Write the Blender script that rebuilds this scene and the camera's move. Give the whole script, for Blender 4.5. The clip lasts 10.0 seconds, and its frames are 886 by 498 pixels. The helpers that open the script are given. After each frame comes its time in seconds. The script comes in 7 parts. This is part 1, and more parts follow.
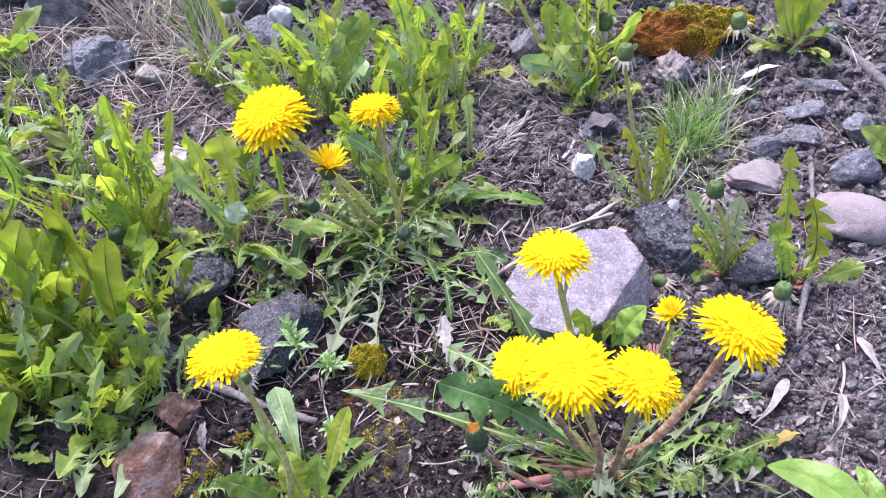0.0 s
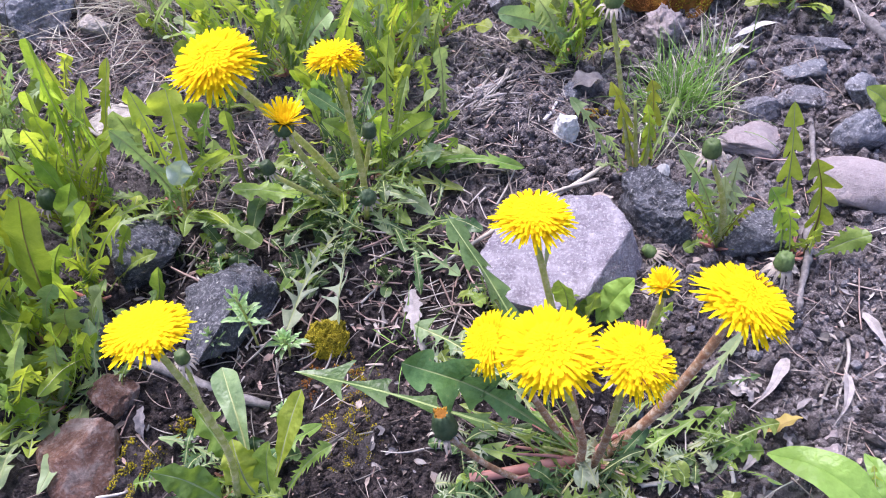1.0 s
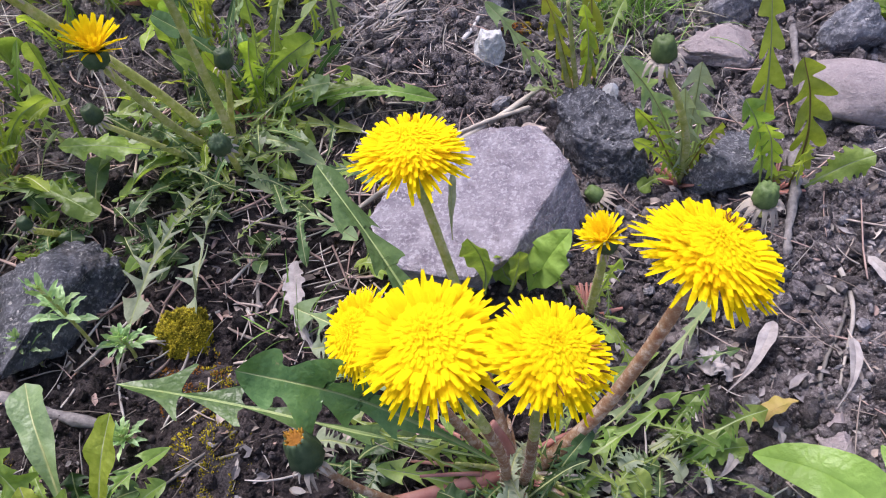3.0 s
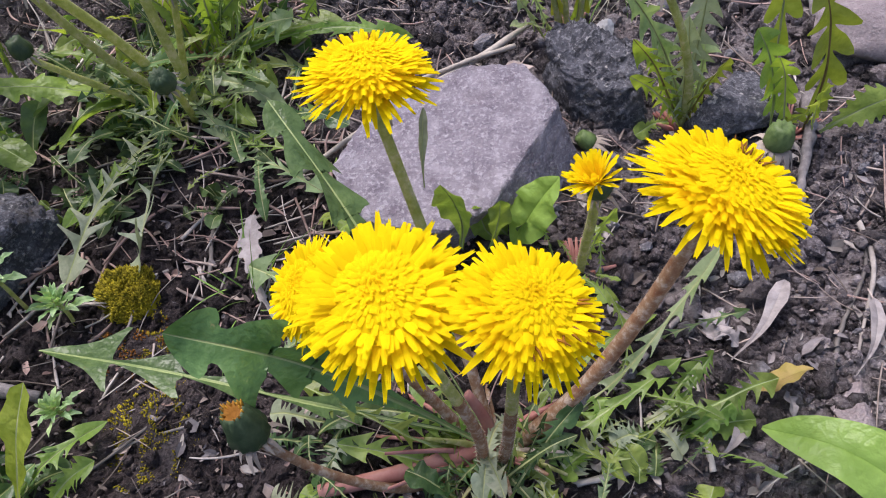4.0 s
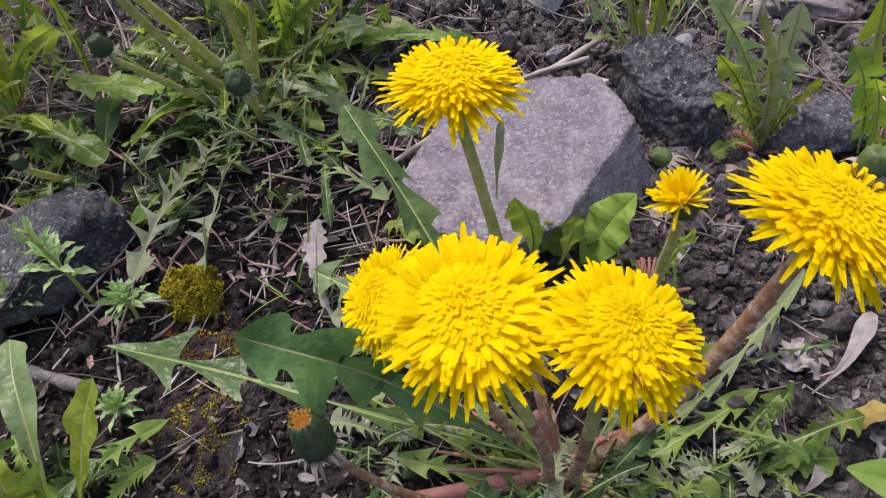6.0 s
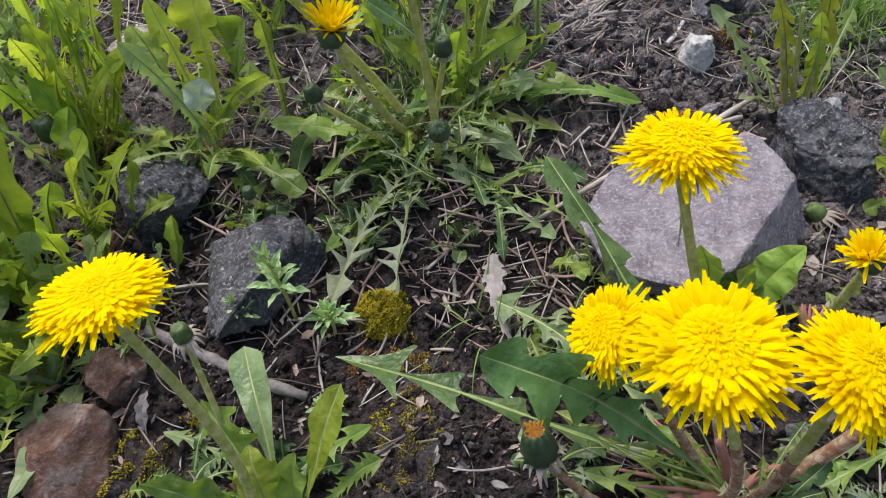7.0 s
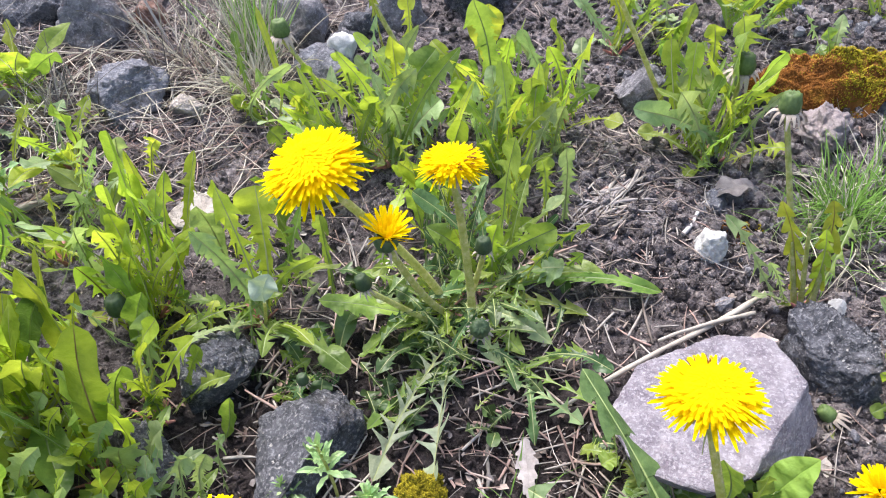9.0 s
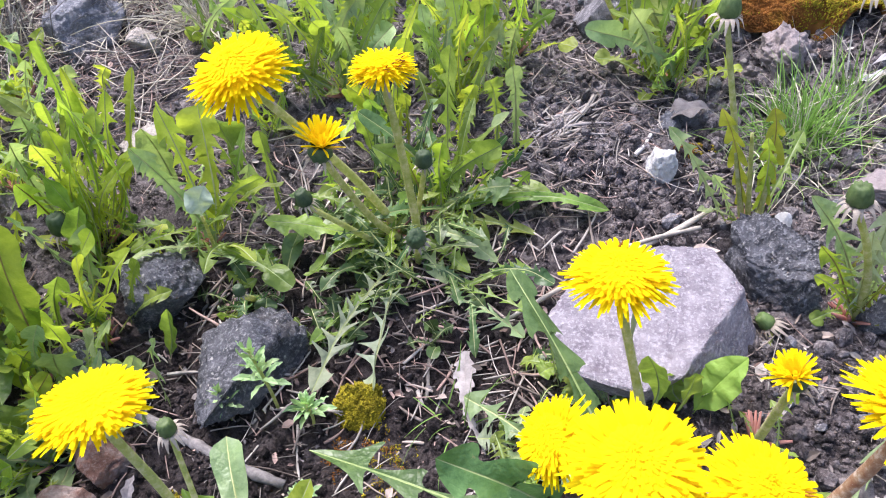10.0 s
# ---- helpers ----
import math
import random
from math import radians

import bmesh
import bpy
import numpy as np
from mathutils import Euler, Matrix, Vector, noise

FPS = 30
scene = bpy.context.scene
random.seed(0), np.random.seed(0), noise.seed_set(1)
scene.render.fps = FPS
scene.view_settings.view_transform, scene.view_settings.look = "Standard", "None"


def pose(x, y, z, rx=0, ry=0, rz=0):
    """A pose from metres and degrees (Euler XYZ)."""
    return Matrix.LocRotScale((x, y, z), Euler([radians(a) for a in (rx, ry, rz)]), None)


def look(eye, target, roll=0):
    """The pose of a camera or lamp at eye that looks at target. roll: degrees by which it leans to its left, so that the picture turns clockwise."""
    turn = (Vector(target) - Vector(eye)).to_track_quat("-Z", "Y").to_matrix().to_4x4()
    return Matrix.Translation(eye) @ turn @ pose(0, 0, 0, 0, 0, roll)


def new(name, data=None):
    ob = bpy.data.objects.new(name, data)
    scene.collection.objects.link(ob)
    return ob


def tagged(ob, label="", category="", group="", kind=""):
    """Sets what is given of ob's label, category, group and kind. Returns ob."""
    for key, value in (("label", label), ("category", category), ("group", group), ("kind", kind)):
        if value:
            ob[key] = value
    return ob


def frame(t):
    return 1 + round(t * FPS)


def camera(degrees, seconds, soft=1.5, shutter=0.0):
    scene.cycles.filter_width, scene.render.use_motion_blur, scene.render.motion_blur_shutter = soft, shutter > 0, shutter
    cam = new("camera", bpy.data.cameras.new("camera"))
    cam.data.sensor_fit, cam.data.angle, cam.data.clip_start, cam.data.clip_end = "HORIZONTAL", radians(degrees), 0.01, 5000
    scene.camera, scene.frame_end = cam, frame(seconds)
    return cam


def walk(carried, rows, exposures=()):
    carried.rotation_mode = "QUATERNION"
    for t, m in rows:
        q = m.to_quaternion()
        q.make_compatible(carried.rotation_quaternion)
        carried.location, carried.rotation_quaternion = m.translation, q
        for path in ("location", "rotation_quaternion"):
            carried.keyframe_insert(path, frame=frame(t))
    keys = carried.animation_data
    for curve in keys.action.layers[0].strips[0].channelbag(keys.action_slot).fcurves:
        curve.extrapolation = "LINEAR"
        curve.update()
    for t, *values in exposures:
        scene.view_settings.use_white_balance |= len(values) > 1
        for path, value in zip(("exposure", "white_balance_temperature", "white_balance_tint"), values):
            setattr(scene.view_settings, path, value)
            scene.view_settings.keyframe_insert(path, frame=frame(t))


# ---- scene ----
cam = camera(62.7, 10.0, soft=1.05)
PATH = [
    (0, (0.036, -0.018, 0.393), (-0.095, 1.36, -1.05), -4.9),
    (0.5, (0.033, -0.008, 0.373), (-0.091, 1.346, -1.093), -4.3),
    (1, (0.041, 0.007, 0.354), (-0.041, 1.349, -1.127), -3.3),
    (1.5, (0.054, 0.023, 0.333), (-0.004, 1.358, -1.155), -4.1),
    (2, (0.066, 0.04, 0.308), (0.025, 1.333, -1.217), -4.7),
    (2.5, (0.075, 0.057, 0.297), (0.018, 1.344, -1.233), -6.1),
    (2.7, (0.08, 0.063, 0.288), (0.037, 1.341, -1.249), -5.7),
    (3.8, (0.084, 0.084, 0.252), (0.046, 1.288, -1.345), -5.4),
    (4, (0.089, 0.086, 0.244), (0.06, 1.282, -1.359), -5.2),
    (4.5, (0.096, 0.092, 0.236), (0.061, 1.285, -1.369), -6.0),
    (5, (0.097, 0.097, 0.228), (0.064, 1.295, -1.373), -5.8),
    (5.2, (0.096, 0.097, 0.226), (0.06, 1.291, -1.378), -5.8),
    (6.3, (0.067, 0.083, 0.248), (-0.115, 1.324, -1.31), -7.3),
    (6.5, (0.058, 0.077, 0.253), (-0.147, 1.334, -1.289), -7.8),
    (7, (0.028, 0.068, 0.273), (-0.251, 1.339, -1.245), -8.4),
    (7.5, (0.004, 0.062, 0.28), (-0.323, 1.345, -1.22), -8.3),
    (8, (-0.004, 0.076, 0.314), (-0.332, 1.468, -1.085), -6.5),
    (8.5, (0.003, 0.083, 0.328), (-0.282, 1.527, -1.026), -5.1),
    (9, (0.011, 0.082, 0.33), (-0.272, 1.528, -1.023), -5.5),
    (9.5, (0.03, 0.076, 0.318), (-0.243, 1.483, -1.078), -6.2),
    (10, (0.046, 0.065, 0.303), (-0.253, 1.464, -1.095), -6.7),
]
EXPOSURES = [(0, 1.45, 5850, 25), (1, 1.36, 5850, 26), (2.5, 1.08, 6050, 23), (4.5, 0.60, 6350, 20), (5, 0.56, 6450, 21), (6.5, 0.47, 6550, 15),
             (7.5, 0.92, 6500, 8), (8, 1.20, 6450, 10), (9, 1.46, 6350, 13), (9.5, 1.49, 6250, 17), (10, 1.46, 6150, 18)]
walk(cam, [(t, look(eye, target, roll)) for t, eye, target, roll in PATH], EXPOSURES)

# ---- light: an overcast spring day ----
world = bpy.data.worlds.new("overcast_sky")
scene.world = world
world.use_nodes = True
wn = world.node_tree.nodes
sky = wn.new("ShaderNodeTexSky")
sky.sky_type, sky.sun_disc = "NISHITA", False
sky.sun_elevation, sky.sun_rotation = radians(63), radians(-41)
sky.air_density, sky.dust_density, sky.ozone_density = 1.0, 4.0, 1.0
wn["Background"].inputs["Strength"].default_value = 0.125
world.node_tree.links.new(sky.outputs["Color"], wn["Background"].inputs["Color"])
sun = new("sun", bpy.data.lights.new("sun", "SUN"))
sun.data.energy, sun.data.angle, sun.data.color = 1.8, radians(25), (1.0, 0.97, 0.93)
sun.matrix_world = look((-0.50, 0.66, 1.5), (0, 0.1, 0))


# ---- materials ----
def nodes_of(name):
    m = bpy.data.materials.new(name)
    m.use_nodes = True
    nt = m.node_tree
    return m, nt, nt.nodes, nt.links, nt.nodes["Principled BSDF"]


def noise_tex(nt, coord, scale, detail=6.0, rough=0.6, dist=0.0):
    n = nt.nodes.new("ShaderNodeTexNoise")
    n.inputs["Scale"].default_value, n.inputs["Detail"].default_value = scale, detail
    n.inputs["Roughness"].default_value, n.inputs["Distortion"].default_value = rough, dist
    nt.links.new(coord, n.inputs["Vector"])
    return n.outputs["Fac"]


def ramp(nt, fac, stops):
    r = nt.nodes.new("ShaderNodeValToRGB")
    e = r.color_ramp.elements
    e[0].position, e[0].color = stops[0][0], (*stops[0][1], 1)
    e[1].position, e[1].color = stops[-1][0], (*stops[-1][1], 1)
    for p, c in stops[1:-1]:
        k = e.new(p)
        k.color = (*c, 1)
    nt.links.new(fac, r.inputs["Fac"])
    return r.outputs["Color"]


def mixc(nt, fac, a, b, mode="MIX"):
    m = nt.nodes.new("ShaderNodeMix")
    m.data_type, m.blend_type = "RGBA", mode
    for sock, v in ((m.inputs[0], fac), (m.inputs[6], a), (m.inputs[7], b)):
        if isinstance(v, (int, float)):
            sock.default_value = v
        elif isinstance(v, tuple):
            sock.default_value = (*v, 1)
        else:
            nt.links.new(v, sock)
    return m.outputs[2]


def bump(nt, height, strength, distance, onto, after=None):
    b = nt.nodes.new("ShaderNodeBump")
    b.inputs["Strength"].default_value, b.inputs["Distance"].default_value = strength, distance
    nt.links.new(height, b.inputs["Height"])
    if after:
        nt.links.new(after, b.inputs["Normal"])
    if onto:
        nt.links.new(b.outputs["Normal"], onto)
    return b.outputs["Normal"]


def mineral(name, stops, speck, speck_amount, rough=0.85, coarse=40.0, fine=420.0, depth=0.0012, dirt=(0.08, 0.07, 0.065), dirt_from=0.62, vary=0.0, flecks=0.0):
    """Stone or earth: broad tones, crystals or grit, some soil on it, fine relief."""
    m, nt, nodes, links, b = nodes_of(name)
    co = nodes.new("ShaderNodeTexCoord").outputs["Object"]
    col = ramp(nt, noise_tex(nt, co, coarse, 8, 0.65, 0.3), stops)
    grain = noise_tex(nt, co, fine, 4, 0.7)
    sp = ramp(nt, grain, [(0.5, (0, 0, 0)), (0.62, (1, 1, 1))])
    k = nodes.new("ShaderNodeMath")
    k.operation = "MULTIPLY"
    k.inputs[1].default_value = speck_amount
    links.new(sp, k.inputs[0])
    col = mixc(nt, k.outputs[0], col, speck)
    d = ramp(nt, noise_tex(nt, co, 26.0, 10, 0.75), [(dirt_from - 0.06, (0, 0, 0)), (dirt_from + 0.06, (0.8, 0.8, 0.8))])
    col = mixc(nt, d, col, dirt)
    if flecks:
        fl = ramp(nt, noise_tex(nt, co, 260.0, 3, 0.5), [(0.66, (0, 0, 0)), (0.70, (flecks, flecks, flecks))])
        col = mixc(nt, fl, col, (0.72, 0.70, 0.68))
    if vary:
        geo = nodes.new("ShaderNodeNewGeometry")
        mr = nodes.new("ShaderNodeMapRange")
        mr.inputs[3].default_value, mr.inputs[4].default_value = 1 - vary, 1 + vary
        links.new(geo.outputs["Random Per Island"], mr.inputs[0])
        hv = nodes.new("ShaderNodeHueSaturation")
        links.new(mr.outputs[0], hv.inputs["Value"])
        links.new(col, hv.inputs["Color"])
        col = hv.outputs["Color"]
    links.new(col, b.inputs["Base Color"])
    b.inputs["Roughness"].default_value = rough
    b.inputs["Specular IOR Level"].default_value = 0.3
    n1 = bump(nt, noise_tex(nt, co, coarse * 4, 8, 0.7), 1.0, depth * 3.5, None)
    bump(nt, grain, 1.0, depth * 1.5, b.inputs["Normal"], n1)
    return m


def leafy(name, dark, light, rough=0.45, through_light=0.3, tint=None, vein_scale=260.0, sheen=0.0):
    """A thin green leaf: cells and veins, blotches, a different tone for each leaf, light shining through."""
    m, nt, nodes, links, b = nodes_of(name)
    co = nodes.new("ShaderNodeTexCoord").outputs["Object"]
    info = nodes.new("ShaderNodeObjectInfo")
    blotch = noise_tex(nt, co, 60.0, 7, 0.7)
    col = ramp(nt, blotch, [(0.34, tuple(0.85 * c for c in dark)), (0.68, light)])
    hs = nodes.new("ShaderNodeHueSaturation")
    r1 = nodes.new("ShaderNodeMapRange")
    r1.inputs[3].default_value, r1.inputs[4].default_value = 0.478, 0.515
    r2 = nodes.new("ShaderNodeMapRange")
    r2.inputs[3].default_value, r2.inputs[4].default_value = 0.72, 1.25
    wob = nodes.new("ShaderNodeMath")
    wob.operation = "FRACT"
    mul = nodes.new("ShaderNodeMath")
    mul.operation = "MULTIPLY"
    mul.inputs[1].default_value = 7.31
    links.new(info.outputs["Random"], mul.inputs[0])
    links.new(mul.outputs[0], wob.inputs[0])
    links.new(info.outputs["Random"], r1.inputs[0])
    links.new(wob.outputs[0], r2.inputs[0])
    links.new(r1.outputs[0], hs.inputs["Hue"])
    links.new(r2.outputs[0], hs.inputs["Value"])
    links.new(col, hs.inputs["Color"])
    col = hs.outputs["Color"]
    worn = ramp(nt, noise_tex(nt, co, 240.0, 8, 0.7), [(0.66, (0, 0, 0)), (0.72, (0.7, 0.7, 0.7))])
    col = mixc(nt, worn, col, tint or (0.30, 0.27, 0.12))
    links.new(col, b.inputs["Base Color"])
    b.inputs["Roughness"].default_value = rough
    b.inputs["Specular IOR Level"].default_value = 0.5
    v = nodes.new("ShaderNodeTexVoronoi")
    v.inputs["Scale"].default_value = vein_scale
    v.feature = "DISTANCE_TO_EDGE"
    links.new(co, v.inputs["Vector"])
    quilt = bump(nt, noise_tex(nt, co, 190.0, 3, 0.5), 0.6, 0.002, None)
    bump(nt, v.outputs["Distance"], 0.35, 0.001, b.inputs["Normal"], quilt)
    t = nodes.new("ShaderNodeBsdfTranslucent")
    bright = mixc(nt, 1.0, col, (1.36, 1.38, 0.70), "MULTIPLY")
    links.new(bright, t.inputs["Color"])
    mx = nodes.new("ShaderNodeMixShader")
    mx.inputs[0].default_value = through_light
    links.new(b.outputs[0], mx.inputs[1])
    links.new(t.outputs[0], mx.inputs[2])
    links.new(mx.outputs[0], nodes["Material Output"].inputs["Surface"])
    return m


def plain(name, stops, rough=0.6, scale=120.0, depth=0.0006, vary=0.25, through_light=0.0, stretch=(1, 1, 1)):
    """Stems, wood, straw, moss: two scales of tone, per-piece variation."""
    m, nt, nodes, links, b = nodes_of(name)
    co = nodes.new("ShaderNodeTexCoord").outputs["Object"]
    mp = nodes.new("ShaderNodeMapping")
    mp.inputs["Scale"].default_value = stretch
    links.new(co, mp.inputs["Vector"])
    f = noise_tex(nt, mp.outputs[0], scale, 8, 0.65)
    col = ramp(nt, f, stops)
    geo = nodes.new("ShaderNodeNewGeometry")
    info = nodes.new("ShaderNodeObjectInfo")
    add = nodes.new("ShaderNodeMath")
    add.operation = "ADD"
    links.new(geo.outputs["Random Per Island"], add.inputs[0])
    links.new(info.outputs["Random"], add.inputs[1])
    fr = nodes.new("ShaderNodeMath")
    fr.operation = "FRACT"
    links.new(add.outputs[0], fr.inputs[0])
    r = nodes.new("ShaderNodeMapRange")
    r.inputs[3].default_value, r.inputs[4].default_value = 1 - vary, 1 + vary
    links.new(fr.outputs[0], r.inputs[0])
    hs = nodes.new("ShaderNodeHueSaturation")
    links.new(r.outputs[0], hs.inputs["Value"])
    links.new(col, hs.inputs["Color"])
    col = hs.outputs["Color"]
    links.new(col, b.inputs["Base Color"])
    b.inputs["Roughness"].default_value = rough
    b.inputs["Specular IOR Level"].default_value = 0.3
    bump(nt, noise_tex(nt, mp.outputs[0], scale * 5, 4, 0.6), 0.6, depth, b.inputs["Normal"])
    if through_light:
        t = nodes.new("ShaderNodeBsdfTranslucent")
        links.new(col, t.inputs["Color"])
        mx = nodes.new("ShaderNodeMixShader")
        mx.inputs[0].default_value = through_light
        links.new(b.outputs[0], mx.inputs[1])
        links.new(t.outputs[0], mx.inputs[2])
        links.new(mx.outputs[0], nodes["Material Output"].inputs["Surface"])
    return m


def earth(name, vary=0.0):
    """Soil: darker in the hollow, grey and dry on the banks, with grit and crumbs."""
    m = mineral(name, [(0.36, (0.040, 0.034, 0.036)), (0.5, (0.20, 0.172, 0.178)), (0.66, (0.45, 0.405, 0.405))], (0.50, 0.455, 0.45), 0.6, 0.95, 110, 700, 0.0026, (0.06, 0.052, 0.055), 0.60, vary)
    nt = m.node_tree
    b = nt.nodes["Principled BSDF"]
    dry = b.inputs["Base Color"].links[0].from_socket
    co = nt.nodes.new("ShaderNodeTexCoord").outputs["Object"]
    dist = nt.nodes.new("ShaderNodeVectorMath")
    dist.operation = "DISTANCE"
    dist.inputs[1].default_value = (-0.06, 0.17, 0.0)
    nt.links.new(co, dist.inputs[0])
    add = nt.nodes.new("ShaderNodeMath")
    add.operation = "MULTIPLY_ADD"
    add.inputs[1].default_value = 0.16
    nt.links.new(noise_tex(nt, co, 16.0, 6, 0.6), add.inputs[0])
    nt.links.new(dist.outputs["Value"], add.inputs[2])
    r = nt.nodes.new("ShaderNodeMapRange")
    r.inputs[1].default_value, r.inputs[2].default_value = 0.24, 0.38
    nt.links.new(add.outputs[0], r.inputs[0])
    # colour multiplied down inside a ragged circle around the hollow's centre
    darkened = mixc(nt, 1.0, dry, (0.30, 0.275, 0.27), "MULTIPLY")
    nt.links.new(mixc(nt, r.outputs[0], darkened, dry), b.inputs["Base Color"])
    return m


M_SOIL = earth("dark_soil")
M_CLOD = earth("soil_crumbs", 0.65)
M_MAUVE = mineral("mauve_granite", [(0.34, (0.27, 0.23, 0.275)), (0.52, (0.43, 0.385, 0.435)), (0.68, (0.60, 0.55, 0.60))], (0.80, 0.76, 0.81), 0.6, 0.7, 90, 560, 0.0014, (0.25, 0.20, 0.215), 0.62)
M_BASALT = mineral("black_basalt", [(0.35, (0.065, 0.068, 0.082)), (0.65, (0.235, 0.24, 0.275))], (0.62, 0.62, 0.66), 0.5, 0.7, 90, 520, 0.0026, (0.17, 0.155, 0.15), 0.62, flecks=0.8)
M_PINK = mineral("pink_stone", [(0.3, (0.33, 0.275, 0.28)), (0.7, (0.54, 0.46, 0.465))], (0.54, 0.49, 0.49), 0.4, 0.75, 60, 600, 0.0010, (0.17, 0.145, 0.14), 0.60)
M_GREY = mineral("grey_stone", [(0.35, (0.15, 0.145, 0.165)), (0.65, (0.38, 0.365, 0.395))], (0.58, 0.57, 0.60), 0.55, 0.75, 80, 480, 0.0016, (0.16, 0.14, 0.13), 0.57, flecks=0.8)
M_SLATE = mineral("blue_grey_stone", [(0.35, (0.14, 0.145, 0.175)), (0.65, (0.40, 0.405, 0.455))], (0.66, 0.66, 0.70), 0.55, 0.65, 80, 480, 0.0016, (0.20, 0.175, 0.165), 0.57, flecks=0.8)
M_WHITE = mineral("white_stone", [(0.35, (0.45, 0.45, 0.45)), (0.65, (0.78, 0.78, 0.78))], (0.85, 0.85, 0.85), 0.3, 0.6, 60, 500, 0.0005, (0.28, 0.26, 0.24), 0.64)
M_PALE = mineral("pale_buff_stone", [(0.35, (0.44, 0.385, 0.34)), (0.65, (0.70, 0.64, 0.58))], (0.66, 0.61, 0.57), 0.3, 0.8, 60, 500, 0.0010, (0.19, 0.16, 0.14), 0.62)
M_BROWN = mineral("brown_stone", [(0.36, (0.17, 0.08, 0.055)), (0.5, (0.31, 0.17, 0.125)), (0.62, (0.54, 0.42, 0.37))], (0.50, 0.40, 0.36), 0.35, 0.7, 60, 500, 0.0014, (0.10, 0.08, 0.075), 0.6)
M_LIME = leafy("young_leaf", (0.275, 0.395, 0.042), (0.45, 0.56, 0.095), 0.42, 0.52)
M_GREEN = leafy("green_leaf", (0.165, 0.28, 0.05), (0.335, 0.46, 0.10), 0.38, 0.45)
M_GREYG = leafy("bloomed_leaf", (0.22, 0.34, 0.14), (0.41, 0.53, 0.265), 0.40, 0.38)
M_PALEG = leafy("dull_leaf", (0.27, 0.32, 0.19), (0.44, 0.50, 0.34), 0.55, 0.2)
M_RIB = plain("leaf_rib", [(0.3, (0.27, 0.32, 0.12)), (0.7, (0.42, 0.44, 0.22))], 0.5, 90, 0.0001)
M_RIBRED = plain("leaf_rib_reddish", [(0.3, (0.16, 0.10, 0.04)), (0.7, (0.30, 0.24, 0.08))], 0.5, 90, 0.0001)
M_PETAL = plain("dandelion_petal", [(0.3, (0.95, 0.725, 0.0)), (0.7, (0.97, 0.805, 0.0))], 0.75, 160, 5e-05, 0.04, 0.45)
M_CORE = plain("dandelion_centre", [(0.3, (0.95, 0.69, 0.0)), (0.7, (0.97, 0.78, 0.0))], 0.75, 260, 5e-05, 0.04, 0.42)
M_TUFT = plain("withered_tuft", [(0.3, (0.22, 0.09, 0.01)), (0.7, (0.52, 0.29, 0.03))], 0.7, 200, 5e-05, 0.5)
M_WITHER = plain("withered_floret", [(0.3, (0.16, 0.06, 0.006)), (0.7, (0.34, 0.15, 0.012))], 0.8, 200, 5e-05, 0.3)
for m in (M_PETAL, M_CORE):
    m.node_tree.nodes["Principled BSDF"].inputs["Specular IOR Level"].default_value = 0.04
M_STEM = plain("flower_stem", [(0.35, (0.41, 0.46, 0.12)), (0.5, (0.55, 0.58, 0.22)), (0.64, (0.74, 0.70, 0.42))], 0.6, 240, 0.0002, 0.15, 0.45)
M_STEMR = plain("reddish_stem", [(0.35, (0.32, 0.16, 0.09)), (0.5, (0.44, 0.28, 0.165)), (0.64, (0.68, 0.58, 0.46))], 0.6, 300, 0.00025, 0.15, 0.35)
M_RIBG = plain("green_leaf_rib", [(0.3, (0.20, 0.28, 0.09)), (0.7, (0.33, 0.39, 0.17))], 0.5, 90, 0.0001)
M_CROWN = plain("pink_leaf_base", [(0.3, (0.33, 0.105, 0.085)), (0.7, (0.52, 0.285, 0.235))], 0.5, 70, 0.0002)
M_BUD = plain("bud_green", [(0.3, (0.06, 0.105, 0.03)), (0.7, (0.15, 0.215, 0.075))], 0.5, 260, 0.00015)
M_BUDD = plain("dark_bud_green", [(0.3, (0.03, 0.06, 0.025)), (0.7, (0.085, 0.125, 0.06))], 0.5, 260, 0.00015)
M_BRACT = plain("pale_bract", [(0.3, (0.36, 0.31, 0.25)), (0.7, (0.62, 0.54, 0.47))], 0.6, 150, 0.0001, 0.25, 0.3)
M_STRAW = plain("dry_straw", [(0.3, (0.21, 0.185, 0.165)), (0.7, (0.46, 0.425, 0.39))], 0.75, 160, 0.00015, 0.6)
M_STRAWB = plain("brown_straw", [(0.3, (0.17, 0.135, 0.115)), (0.7, (0.38, 0.32, 0.285))], 0.8, 160, 0.00015, 0.6)
M_STALK = plain("pale_dry_stalk", [(0.3, (0.38, 0.335, 0.28)), (0.7, (0.62, 0.57, 0.49))], 0.75, 160, 0.0002, 0.15)
M_WOOD = plain("weathered_wood", [(0.3, (0.11, 0.10, 0.10)), (0.7, (0.32, 0.295, 0.29))], 0.8, 260, 0.0006, 0.2)
M_DEAD = plain("dead_leaf", [(0.3, (0.13, 0.115, 0.115)), (0.7, (0.29, 0.265, 0.265))], 0.8, 200, 0.0006, 0.2)
M_DEADY = plain("yellowed_leaf", [(0.3, (0.30, 0.25, 0.06)), (0.7, (0.40, 0.28, 0.12))], 0.6, 120, 0.0006, 0.2, 0.2)
M_DEADW = plain("bleached_leaf", [(0.3, (0.42, 0.40, 0.39)), (0.7, (0.62, 0.60, 0.59))], 0.7, 120, 0.0006, 0.1)
M_MOSS = plain("olive_moss", [(0.3, (0.13, 0.11, 0.008)), (0.55, (0.33, 0.275, 0.015)), (0.75, (0.56, 0.46, 0.03))], 0.9, 160, 0.0001, 0.5)
